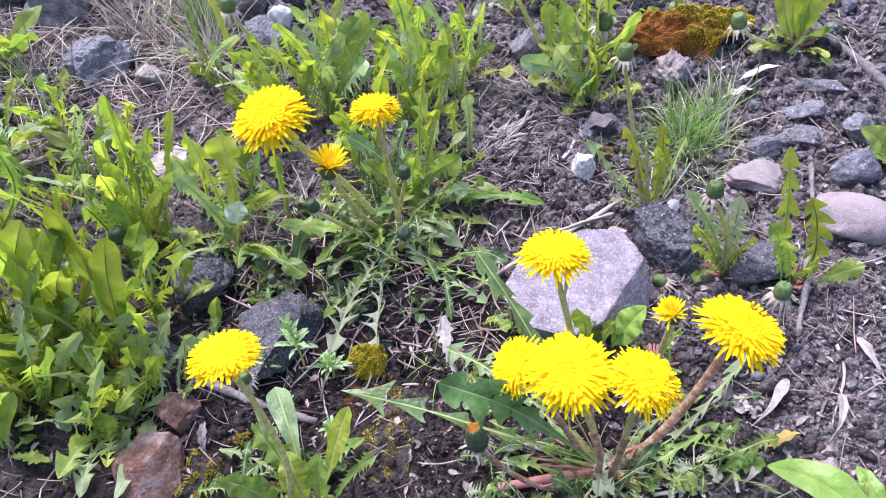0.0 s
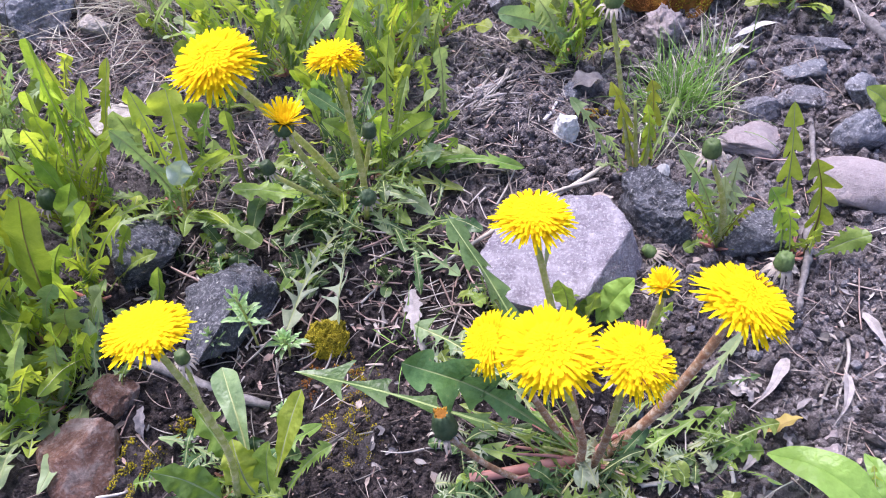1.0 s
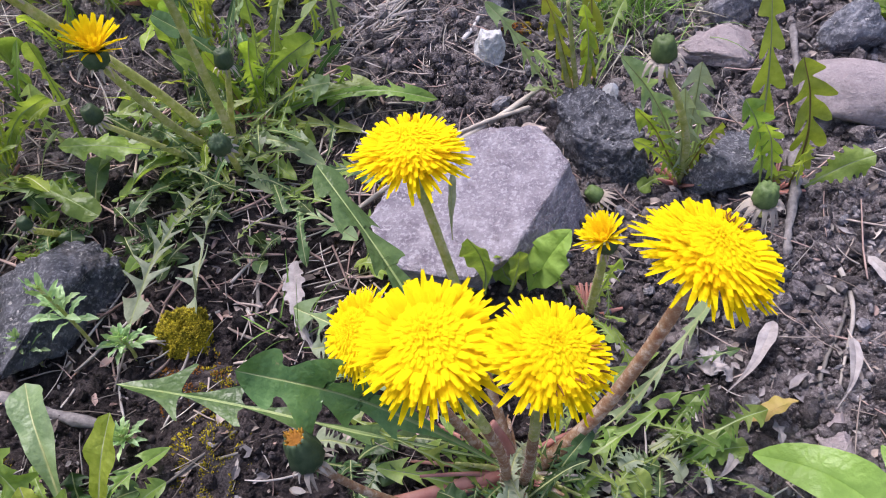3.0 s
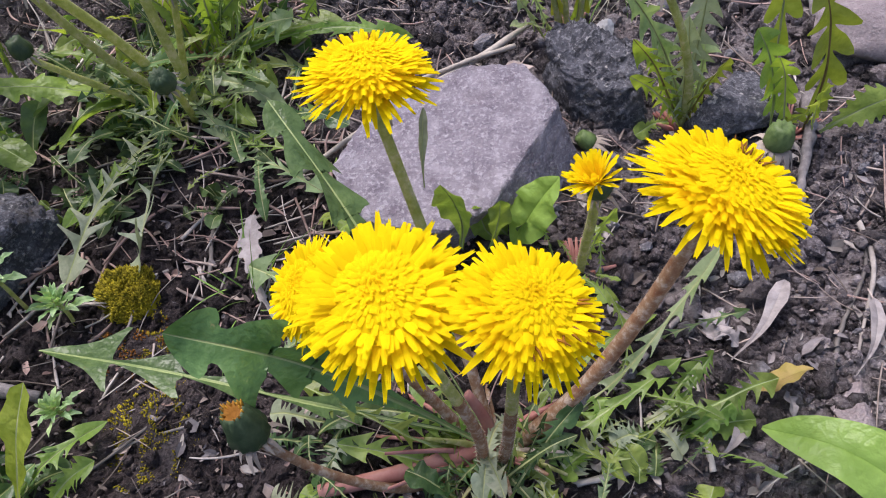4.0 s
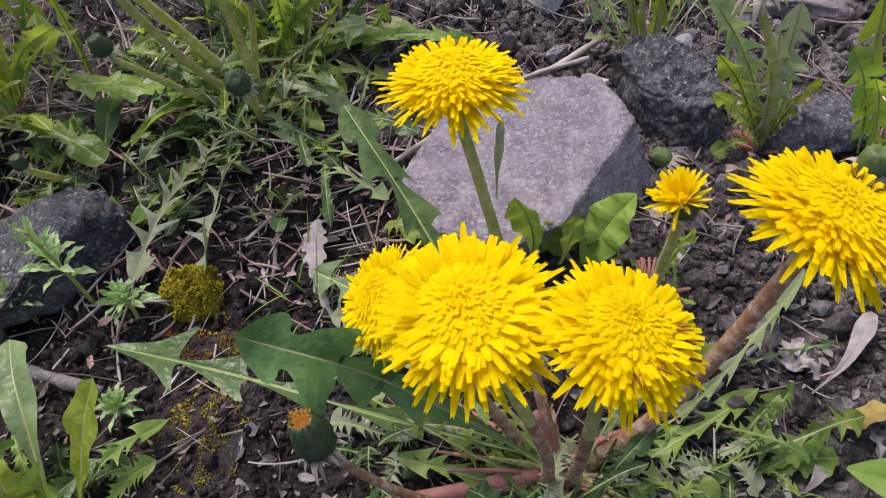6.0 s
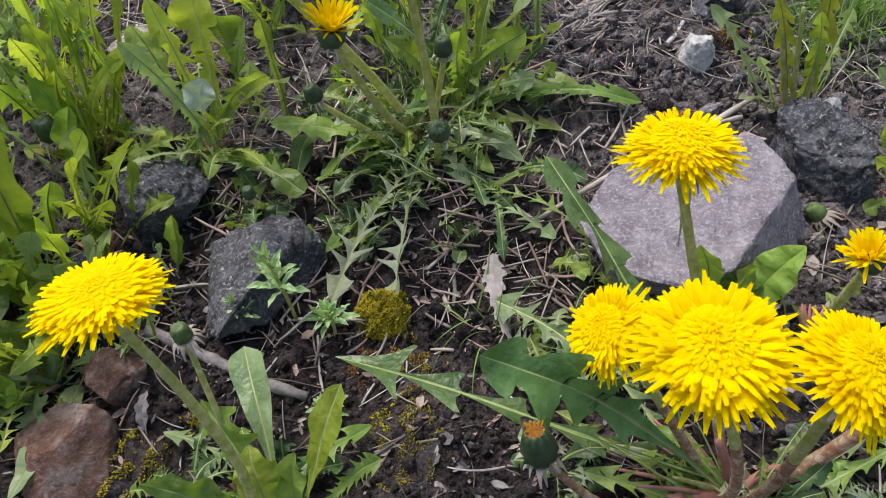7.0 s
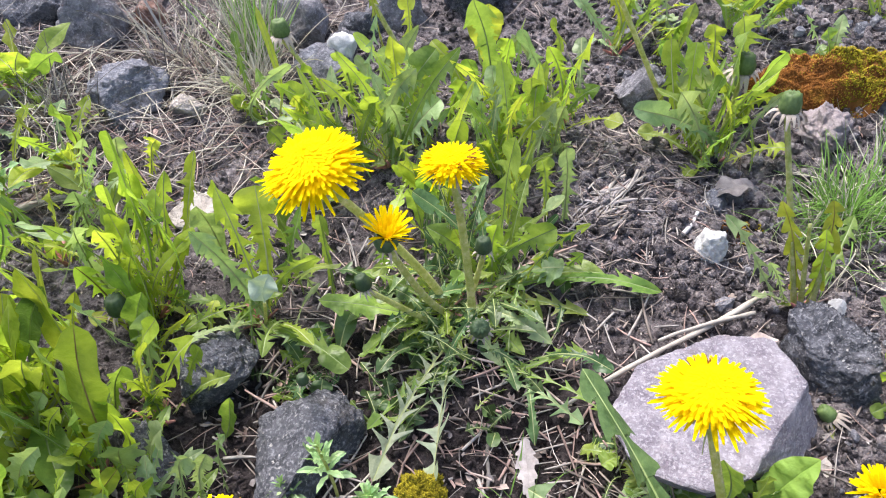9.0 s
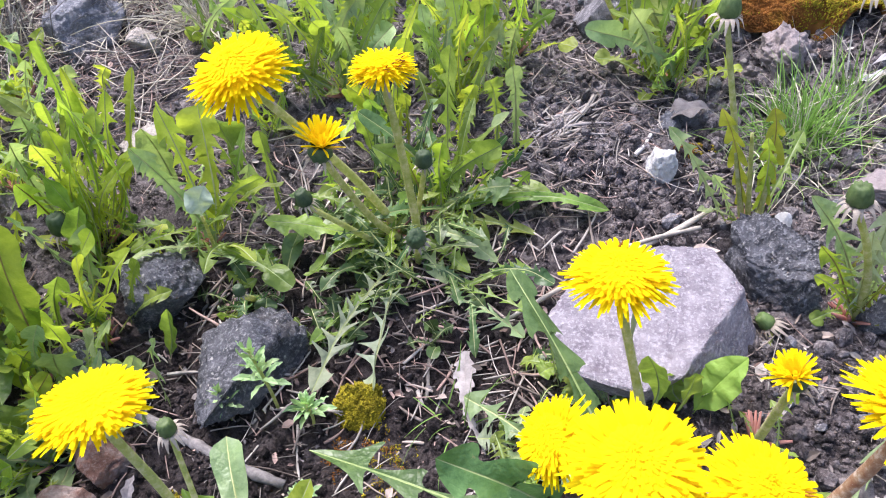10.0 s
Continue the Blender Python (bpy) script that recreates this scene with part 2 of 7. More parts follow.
M_MOSSR = plain("rusty_moss", [(0.3, (0.12, 0.045, 0.012)), (0.55, (0.27, 0.11, 0.02)), (0.75, (0.32, 0.20, 0.025))], 0.9, 90, 0.0001, 0.35)
M_GRASS = plain("grass_blade", [(0.3, (0.14, 0.28, 0.05)), (0.7, (0.30, 0.48, 0.12))], 0.5, 60, 5e-05, 0.35, 0.3)
M_GRASSD = plain("dry_grass_blade", [(0.3, (0.40, 0.37, 0.28)), (0.7, (0.64, 0.61, 0.50))], 0.7, 60, 5e-05, 0.35, 0.1)
M_SPURGE = leafy("fresh_sprout", (0.33, 0.52, 0.22), (0.50, 0.70, 0.36), 0.5, 0.3)
M_FOLD = leafy("pale_leaf_underside", (0.42, 0.52, 0.38), (0.58, 0.66, 0.52), 0.6, 0.2)
# leaf green with the shade among low, inner leaves put into its colour
M_DARK = leafy("shaded_low_leaf", (0.05, 0.11, 0.03), (0.115, 0.20, 0.065), 0.40, 0.2)
M_DEEP = leafy("deep_green_leaf", (0.06, 0.14, 0.035), (0.15, 0.27, 0.085), 0.36, 0.25)
M_STRAWR = plain("reddish_straw", [(0.3, (0.22, 0.145, 0.125)), (0.7, (0.44, 0.32, 0.28))], 0.8, 130, 0.00015, 0.45)
M_DEADP = plain("pale_dead_leaf", [(0.3, (0.22, 0.195, 0.19)), (0.7, (0.42, 0.385, 0.37))], 0.8, 220, 0.0005, 0.15)
M_OLIVE = leafy("olive_leaf", (0.19, 0.26, 0.03), (0.32, 0.38, 0.06), 0.45, 0.45)
M_FRESH = leafy("fresh_oval_leaf", (0.24, 0.43, 0.075), (0.30, 0.50, 0.105), 0.38, 0.4)


# ---- building helpers ----
RNG = random.Random(7)


def mesh_of(name, verts, faces, mats, slots=None, smooth=True):
    me = bpy.data.meshes.new(name)
    me.from_pydata([tuple(v) for v in verts], [], faces)
    for m in mats:
        me.materials.append(m)
    if slots is not None:
        me.polygons.foreach_set("material_index", slots)
    me.polygons.foreach_set("use_smooth", [smooth] * len(faces))
    me.update()
    return me


def part(name, me, parent=None, label="", at=None):
    ob = new(name, me)
    if parent:
        ob.parent = parent
    if at is not None:
        ob.matrix_basis = at
    if label:
        tagged(ob, label)
    return ob


def empty(name, place):
    ob = new(name)
    ob.empty_display_size = 0.01
    ob.location = place
    return ob


def soft_step(v, w):
    return w * np.logaddexp(0, v / w)


def lattice(ix, iy, seed):
    """A repeatable random number in 0..1 for each whole-number place."""
    h = (ix.astype(np.int64) * 374761393 + iy.astype(np.int64) * 668265263 + seed * 974711) & 0x7FFFFFFF
    h = ((h ^ (h >> 13)) * 1274126177) & 0x7FFFFFFF
    return ((h ^ (h >> 16)) & 0xFFFFF) / 0xFFFFF


def value_noise(x, y, seed):
    ix, iy = np.floor(x), np.floor(y)
    fx, fy = x - ix, y - iy
    fx, fy = fx * fx * (3 - 2 * fx), fy * fy * (3 - 2 * fy)
    a, b = lattice(ix, iy, seed), lattice(ix + 1, iy, seed)
    c, d = lattice(ix, iy + 1, seed), lattice(ix + 1, iy + 1, seed)
    return (a * (1 - fx) + b * fx) * (1 - fy) + (c * (1 - fx) + d * fx) * fy - 0.5


def crumbs(x, y, seed):
    """Rounded lumps: the height of the nearest of scattered centres."""
    ix, iy = np.floor(x), np.floor(y)
    best = np.full(np.shape(x), 9.0)
    for dx in (-1, 0, 1):
        for dy in (-1, 0, 1):
            jx, jy = ix + dx, iy + dy
            px, py = jx + lattice(jx, jy, seed), jy + lattice(jx, jy, seed + 5)
            size = 0.55 + 0.7 * lattice(jx, jy, seed + 9)
            best = np.minimum(best, ((x - px) ** 2 + (y - py) ** 2) / size)
    return np.sqrt(np.maximum(0, 1 - best))


def slope_at(x, y):
    """The lie of the land without its lumps: level in front, rising behind and to both sides, flat far off."""
    z = 0.165 * (soft_step(y - 0.27, 0.025) - soft_step(y - 1.6, 0.3))
    z = z + 0.16 * (soft_step(-x - 0.14, 0.03) - soft_step(-x - 0.9, 0.2)) + 0.09 * (soft_step(x - 0.16, 0.03) - soft_step(x - 0.9, 0.2))
    return z - 0.006


def ground_at(x, y):
    x, y = np.asarray(x, float), np.asarray(y, float)
    z = slope_at(x, y)
    z = z + 0.010 * value_noise(x * 14, y * 14, 1) + 0.006 * value_noise(x * 38, y * 38, 2)
    lump = 0.5 + 0.5 * np.clip(3 * value_noise(x * 9, y * 9, 4) + 0.6, 0, 1)
    z = z + lump * (0.0065 * crumbs(x * 52, y * 52, 11) + 0.0052 * crumbs(x * 105, y * 105, 17) + 0.0026 * crumbs(x * 210, y * 210, 23))
    return z - 0.0060


TX, TY = np.arange(-0.70, 0.701, 0.002), np.arange(-0.10, 1.001, 0.002)
TABLE = ground_at(*np.meshgrid(TX, TY, indexing="ij")).tolist()


def gz(x, y):
    """The ground's height at a place, from the table."""
    u, w = min(max((x + 0.70) / 0.002, 0), len(TX) - 2.001), min(max((y + 0.10) / 0.002, 0), len(TY) - 2.001)
    i, k = int(u), int(w)
    u, w = u - i, w - k
    a, b = TABLE[i], TABLE[i + 1]
    return (a[k] * (1 - u) + b[k] * u) * (1 - w) + (a[k + 1] * (1 - u) + b[k + 1] * u) * w


def on_ground(x, y, lift=0.0):
    return Vector((x, y, gz(x, y) + lift))


def curve_points(ctrl, n):
    """n + 1 points along a smooth curve through the control points."""
    ctrl = [Vector(c) for c in ctrl]
    p = [ctrl[0] * 2 - ctrl[1]] + ctrl + [ctrl[-1] * 2 - ctrl[-2]]
    out = []
    for k in range(n + 1):
        u = k / n * (len(ctrl) - 1)
        i = min(int(u), len(ctrl) - 2)
        f = u - i
        a, b, c, d = p[i], p[i + 1], p[i + 2], p[i + 3]
        out.append(0.5 * (2 * b + (c - a) * f + (2 * a - 5 * b + 4 * c - d) * f * f + (3 * b - a - 3 * c + d) * f ** 3))
    return out


def tube(points, radii, sides, verts, faces, flat=1.0, rough=0.0, rng=RNG):
    """Adds a closed, tapering tube along points."""
    base = len(verts)
    n = len(points)
    side = None
    for i, p in enumerate(points):
        t = (points[min(i + 1, n - 1)] - points[max(i - 1, 0)])
        t = t.normalized() if t.length > 1e-9 else Vector((0, 0, 1))
        if side is None:
            side = t.orthogonal().normalized()
        side = (side - t * side.dot(t)).normalized()
        up = t.cross(side)
        for k in range(sides):
            a = 2 * math.pi * k / sides
            r = radii[i] * (1 + rough * (rng.random() - 0.5))
            verts.append(p + side * (r * math.cos(a)) + up * (r * flat * math.sin(a)))
    for i in range(n - 1):
        for k in range(sides):
            a, b = base + i * sides + k, base + i * sides + (k + 1) % sides
            faces.append((a, b, b + sides, a + sides))
    faces.append(tuple(base + k for k in reversed(range(sides))))
    faces.append(tuple(base + (n - 1) * sides + k for k in range(sides)))


def tube_mesh(name, ctrl, r0, r1, mat, sides=8, n=14, flat=1.0, rough=0.0, slots=None):
    pts = curve_points(ctrl, n)
    v, f = [], []
    tube(pts, [r0 + (r1 - r0) * i / n for i in range(n + 1)], sides, v, f, flat, rough)
    if slots:
        m2, upto = slots
        return mesh_of(name, v, f, [mat, m2], [1 if (i // sides) < upto * n and i < n * sides else 0 for i in range(len(f))])
    return mesh_of(name, v, f, [mat])


# ---- leaves ----
def outline(style, rng):
    """Stations along half a leaf: place on the rib, place of the edge, width (0..1)."""
    st = []
    if style in ("oval", "spoon", "toothed"):
        n = 18 if style == "toothed" else 14
        for i in range(n + 1):
            s = i / n
            if style == "oval":
                w = 0.06 + 0.94 * math.sin(math.pi * min(1, max(0, (s - 0.12) / 0.88)) ** 0.85) ** 0.8 if s > 0.12 else 0.07
            else:
                rise = min(1.0, max(0.0, (s - 0.10) / 0.58))
                w = 0.09 + 0.91 * rise ** 1.2
                if s > 0.74:
                    w *= math.sqrt(max(0.0, 1 - ((s - 0.74) / 0.26) ** 2))
            e = s
            if style == "toothed" and 0.15 < s < 0.9:
                if i % 2:
                    w *= 1.10 + 0.40 * rng.random()
                    e = s - 0.055
                else:
                    w *= 0.62
            st.append((s, e, w))
        return st
    if style == "oblong":
        for i in range(19):
            s = i / 18
            w = 0.13 + 0.87 * min(1.0, max(0.0, (s - 0.16) / 0.44)) ** 1.1
            if s > 0.70:
                w *= max(0.0, 1 - ((s - 0.70) / 0.30) ** 2) ** 0.6
            w *= 1 + (0.05 * rng.uniform(-1, 1) if s > 0.2 else 0.35 * rng.random())
            st.append((s, s - (0.02 if i % 3 == 1 and s > 0.2 else 0), w))
        return st
    if style == "pagoda":
        st += [(0, 0, 0.07), (0.16, 0.16, 0.08)]
        for i in range(4):
            a, f = 0.18 + 0.165 * i, (0.62, 0.85, 1.0, 0.95)[i] * rng.uniform(0.8, 1.1)
            k = rng.uniform(0.0, 0.05)
            st += [(a, a, 0.14), (a + 0.02, a - 0.02 - k, 0.6 * f), (a + 0.04, a - 0.01 - k, f), (a + 0.09, a + 0.06, 0.66 * f), (a + 0.13, a + 0.125, 0.26 * f), (a + 0.15, a + 0.15, 0.15)]
        st += [(0.85, 0.83, 0.62), (0.88, 0.84, 0.80), (0.93, 0.91, 0.52), (0.975, 0.975, 0.26), (1.0, 1.0, 0.0)]
        return st
    if style in ("bold", "sparse"):
        # a stalk, three pairs of pointed lobes, and an end lobe
        gap, rows = (0.26, ((0.50, 0.50), (0.63, 0.85), (0.77, 1.0))) if style == "bold" else (0.055, ((0.36, 0.40), (0.52, 0.62), (0.68, 0.80)))
        broad = 0.55 if style == "bold" else 0.32
        st += [(0, 0, 0.05), (0.28, 0.28, 0.06)]
        for a, w in rows:
            w *= rng.uniform(0.85, 1.12)
            a += rng.uniform(-0.015, 0.015)
            low = gap * (0.35 + 0.65 * a / 0.7)
            k = rng.uniform(0.02, 0.06)
            st += [(a - 0.05, a - 0.05, low), (a - 0.015, a - 0.035, broad * w), (a, a - 0.01 - k, w), (a + 0.04, a + 0.03, 1.1 * broad * w), (a + 0.08, a + 0.08, max(low, 0.5 * broad * w)), (a + 0.11, a + 0.11, low)]
        if style == "bold":
            return st + [(0.885, 0.87, 0.44), (0.91, 0.89, 0.60), (0.95, 0.95, 0.46), (0.985, 0.985, 0.22), (1.0, 1.0, 0.0)]
        return st + [(0.82, 0.81, 0.06), (0.840, 0.80, 0.45), (0.855, 0.775, 0.98), (0.875, 0.84, 0.46), (0.90, 0.895, 0.27), (0.95, 0.95, 0.19), (1.0, 1.0, 0.0)]
    lobes = {"lobed": 6, "frond": 7, "jagged": 8, "tall": 8}[style] + rng.choice((-1, 0, 0, 1))
    notch = {"lobed": 0.15, "frond": 0.06, "jagged": 0.34, "tall": 0.27}[style]
    st += [(0, 0, 0.06), (0.10, 0.10, 0.07)]
    s0, s1 = 0.12, {"tall": 0.80, "jagged": 0.84, "frond": 0.90, "lobed": 0.80}.get(style, 0.76)
    ds = (s1 - s0) / lobes
    shoulder = 0.30 if style == "frond" else 0.54
    for i in range(lobes):
        f = (i + 0.5) / lobes
        a = s0 + i * ds + rng.uniform(-0.22, 0.22) * ds
        reach = (0.42 + 0.58 * f ** 0.8) * (0.55 + 0.65 * rng.random())
        low = notch * (0.40 + 0.60 * f)
        back = rng.uniform(0.05, 0.75)
        st.append((a + 0.04 * ds, a + 0.04 * ds, low))
        st.append((a + 0.22 * ds, a + (0.20 - 0.45 * back) * ds, reach * shoulder))
        st.append((a + 0.36 * ds, a + (0.16 - back) * ds, reach))
        st.append((a + 0.58 * ds, a + (0.42 - 0.35 * back) * ds, reach * shoulder))
        st.append((a + 0.72 * ds, a + 0.70 * ds, low * 1.5))
        st.append((a + 0.90 * ds, a + 0.90 * ds, low))
    big = rng.uniform(0.6, 0.95) * (0.75 if style == "frond" else 1.0)
    e = 1 - s1
    if style == "tall":
        st += [(s1 + 0.10 * e, s1 - 0.02, 0.8 * big), (s1 + 0.25 * e, s1 + 0.20 * e, big), (s1 + 0.42 * e, s1 + 0.36 * e, 0.92 * big), (s1 + 0.5 * e, s1 + 0.5 * e, 0.82 * big), (s1 + 0.66 * e, s1 + 0.62 * e, 0.80 * big), (s1 + 0.82 * e, s1 + 0.82 * e, 0.66 * big), (s1 + 0.94 * e, s1 + 0.94 * e, 0.46 * big), (0.995, 0.995, 0.22 * big), (1.0, 1.0, 0.0)]
    else:
        st += [(s1 + 0.10 * e, s1 - 0.10 * e, 0.75 * big), (s1 + 0.20 * e, s1 - 0.22 * e, big), (s1 + 0.42 * e, s1 + 0.30 * e, 0.66 * big), (s1 + 0.65 * e, s1 + 0.65 * e, 0.44 * big), (s1 + 0.88 * e, s1 + 0.88 * e, 0.20 * big), (1.0, 1.0, 0.0)]
    return st


def rounded(st):
    """The outline with its corners cut once."""
    out = [st[0]]
    for a, b in zip(st[:-1], st[1:]):
        out.append(tuple(0.75 * p + 0.25 * q for p, q in zip(a, b)))
        out.append(tuple(0.25 * p + 0.75 * q for p, q in zip(a, b)))
    return out + [st[-1]]


def leaf_mesh(tip, width, style, mat, rib, rng, arch=None, facing=None, droop=0.0, swing=0.06):
    """A leaf from the origin to tip: a bowed rib, a folded and waved blade with its outline, and a raised rib."""
    tip = Vector(tip)
    length = tip.length
    flat_len = math.hypot(tip.x, tip.y)
    upright = tip.z > 0.8 * flat_len
    if arch is None:
        arch = 0.01 + 0.07 * rng.random() if upright else 0.04 + 0.12 * rng.random()
    if upright:
        out = Vector((tip.x, tip.y - 0.004, 0)) + Vector((rng.uniform(-1, 1), rng.uniform(-1, 1), 0)) * 0.01
        out = out.normalized() if out.length > 1e-6 else Vector((0, -1, 0))
        bow = -out * (arch * length) + Vector((0, 0, 0.04 * length))
    else:
        bow = Vector((0, 0, arch * length + 0.002))
    sway = Vector((-tip.y, tip.x, 0)) if not upright else Vector((length, 0.3 * length, 0))
    sway *= rng.gauss(0, swing * (1.5 if upright and style not in ("oblong", "spoon") else 1))
    if upright and style not in ("oblong", "spoon"):
        droop = droop + max(0.0, rng.gauss(0.0, 0.05))
    mids = [Vector((0, 0, 0)), tip * 0.33 + bow * 0.8 + sway, tip * 0.68 + bow * 0.9 + sway * 0.7, tip + Vector((0, 0, -droop * length))]
    n_pts = 40
    pts = curve_points(mids, n_pts)

    def at(s):
        u = max(0.0, min(1.0, s)) * n_pts
        i = min(int(u), n_pts - 1)
        p = pts[i].lerp(pts[i + 1], u - i)
        t = (pts[min(i + 2, n_pts)] - pts[max(i - 1, 0)]).normalized()
        if s < 0:
            p = p + t * (s * length)
        return p, t

    if facing is None:
        if upright:
            a = rng.gauss(0, 0.6)
            hint = Vector((math.cos(a), math.sin(a), 0))
        else:
            t = tip.normalized()
            hint = t.cross(Vector((0, 0, 1)))
            hint = (hint.normalized() + Vector((0, 0, rng.gauss(0, 0.22)))).normalized()
    else:
        hint = Vector(facing)
    fold = rng.uniform(0.10, 0.40)
    wave_a, wave_b, wave_h = rng.uniform(5, 13), rng.uniform(0, 6.3), rng.uniform(0.14, 0.48)
    twist = rng.gauss(0, 0.35)
    curlv = rng.uniform(-0.2, 0.8)
    rib_w = min(0.0013, 0.055 * width) + 0.0002
    halves = [outline(style, rng), outline(style, rng)]
    if style not in ("oval", "spoon", "oblong"):
        halves = [rounded(x) for x in halves]
    cols = 4 if width > 0.009 else 3
    verts, faces, slots = [], [], []
    for sgn, stn in ((1, halves[0]), (-1, halves[1])):
        base = len(verts)
        for s, e, w in stn:
            half = 0.5 * width * w
            rw = min(rib_w * 0.5 * (1.25 - 0.95 * s), max(half * 0.6, 0.00015))
            half = max(half, rw * 1.05)
            for col in range(cols):
                u = (0.0, rw, rw + (half - rw) * 0.5, half)[col] if cols == 4 else (0.0, rw, half)[col]
                along = s if col < 2 else (s + (e - s) * (0.45 if col == 2 and cols == 4 else 1.0))
                p, t = at(along)
                side = hint - t * hint.dot(t)
                side = side.normalized() if side.length > 1e-5 else t.orthogonal().normalized()
                nrm = side.cross(t).normalized()
                ang = twist * along
                side, nrm = side * math.cos(ang) + nrm * math.sin(ang), nrm * math.cos(ang) - side * math.sin(ang)
                lift = fold * u - 0.9 * u * u / max(width, 0.004) * curlv + wave_h * u * math.sin(wave_a * along * 2 + wave_b + sgn)
                if col == 0:
                    lift = -0.45 * rw
                verts.append(p + side * (sgn * u) + nrm * lift)
        for i in range(len(stn) - 1):
            for c in range(cols - 1):
                a, b = base + cols * i + c, base + cols * i + c + 1
                q = (a, b, b + cols, a + cols)
                faces.append(q if sgn > 0 else q[::-1])
                slots.append(1 if c == 0 else 0)
    return mesh_of("leaf", verts, faces, [mat, rib], slots)


LEAF_MATS = {"lime": (M_LIME, M_RIB), "green": (M_GREEN, M_RIBG), "grey": (M_GREYG, M_RIB), "pale": (M_PALEG, M_RIB), "dark": (M_DARK, M_RIB), "olive": (M_OLIVE, M_RIBRED), "fresh": (M_FRESH, M_FRESH), "deep": (M_DEEP, M_RIBG)}


def leaf_at(plant, foot, tip, width, style, tone, seed, up=(0.1, -0.35, 1), arch=0.06, swing=0.02, label="", droop=0.0):
    """One leaf of a plant from foot to tip (places in the world), its upper side turned towards up."""
    foot, tip = Vector(foot), Vector(tip)
    mat, rib = LEAF_MATS[tone]
    side = (tip - foot).normalized().cross(Vector(up))
    return part("leaf", leaf_mesh(tip - foot, width, style, mat, rib, random.Random(seed), arch=arch, facing=side.normalized(), droop=droop, swing=swing), plant, label, Matrix.Translation(foot - plant.location))


# ---- flower heads and buds ----
def floret_mesh(length, width, curl, name="petal", mat=M_PETAL):
    """One strap-shaped floret along +x: channelled, bending up or down, with a toothed end."""
    v, f = [], []
    seg = 5
    for i in range(seg + 1):
        s = i / seg
        w = width * (0.35 + 0.65 * min(1, s * 2.2)) * (1 - 0.5 * max(0.0, (s - 0.7) / 0.3))
        x, z = length * s, curl * length * s * s
        v += [(x - (0.03 * length if i == seg else 0), -w / 2, z + 0.12 * w), (x, 0, z), (x - (0.03 * length if i == seg else 0), w / 2, z + 0.12 * w)]
    for i in range(seg):
        a = 3 * i
        f += [(a, a + 3, a + 4, a + 1), (a + 1, a + 4, a + 5, a + 2)]
    b = len(v)
    x, z = length, curl * length
    v += [(x + 0.04 * length, -width * 0.16, z), (x + 0.04 * length, width * 0.16, z)]
    k = 3 * seg
    f += [(k, b, k + 1), (k + 1, b + 1, k + 2)]
    return mesh_of(name, v, f, [mat])


PETALS = [floret_mesh(1.0, 0.105, c) for c in (-0.22, -0.10, 0.0, 0.08)]


def bent_floret(v, f, root, ctrl, tip, side, wd, seg=5):
    """One strap floret along a bent line, channelled, with a blunt toothed end."""
    b = len(v)
    for i in range(seg + 1):
        q = i / seg
        p = root * (1 - q) ** 2 + ctrl * (2 * q * (1 - q)) + tip * q * q
        t = (ctrl - root) * (1 - q) + (tip - ctrl) * q
        up = side.cross(t).normalized()
        w = wd * (0.45 + 0.55 * min(1, q * 1.8)) * (0.62 if i == seg else 1)
        v += [p - side * (w / 2) + up * (0.13 * w), p, p + side * (w / 2) + up * (0.13 * w)]
    for i in range(seg):
        k = b + 3 * i
        f += [(k, k + 3, k + 4, k + 1), (k + 1, k + 4, k + 5, k + 2)]
    return 2 * seg


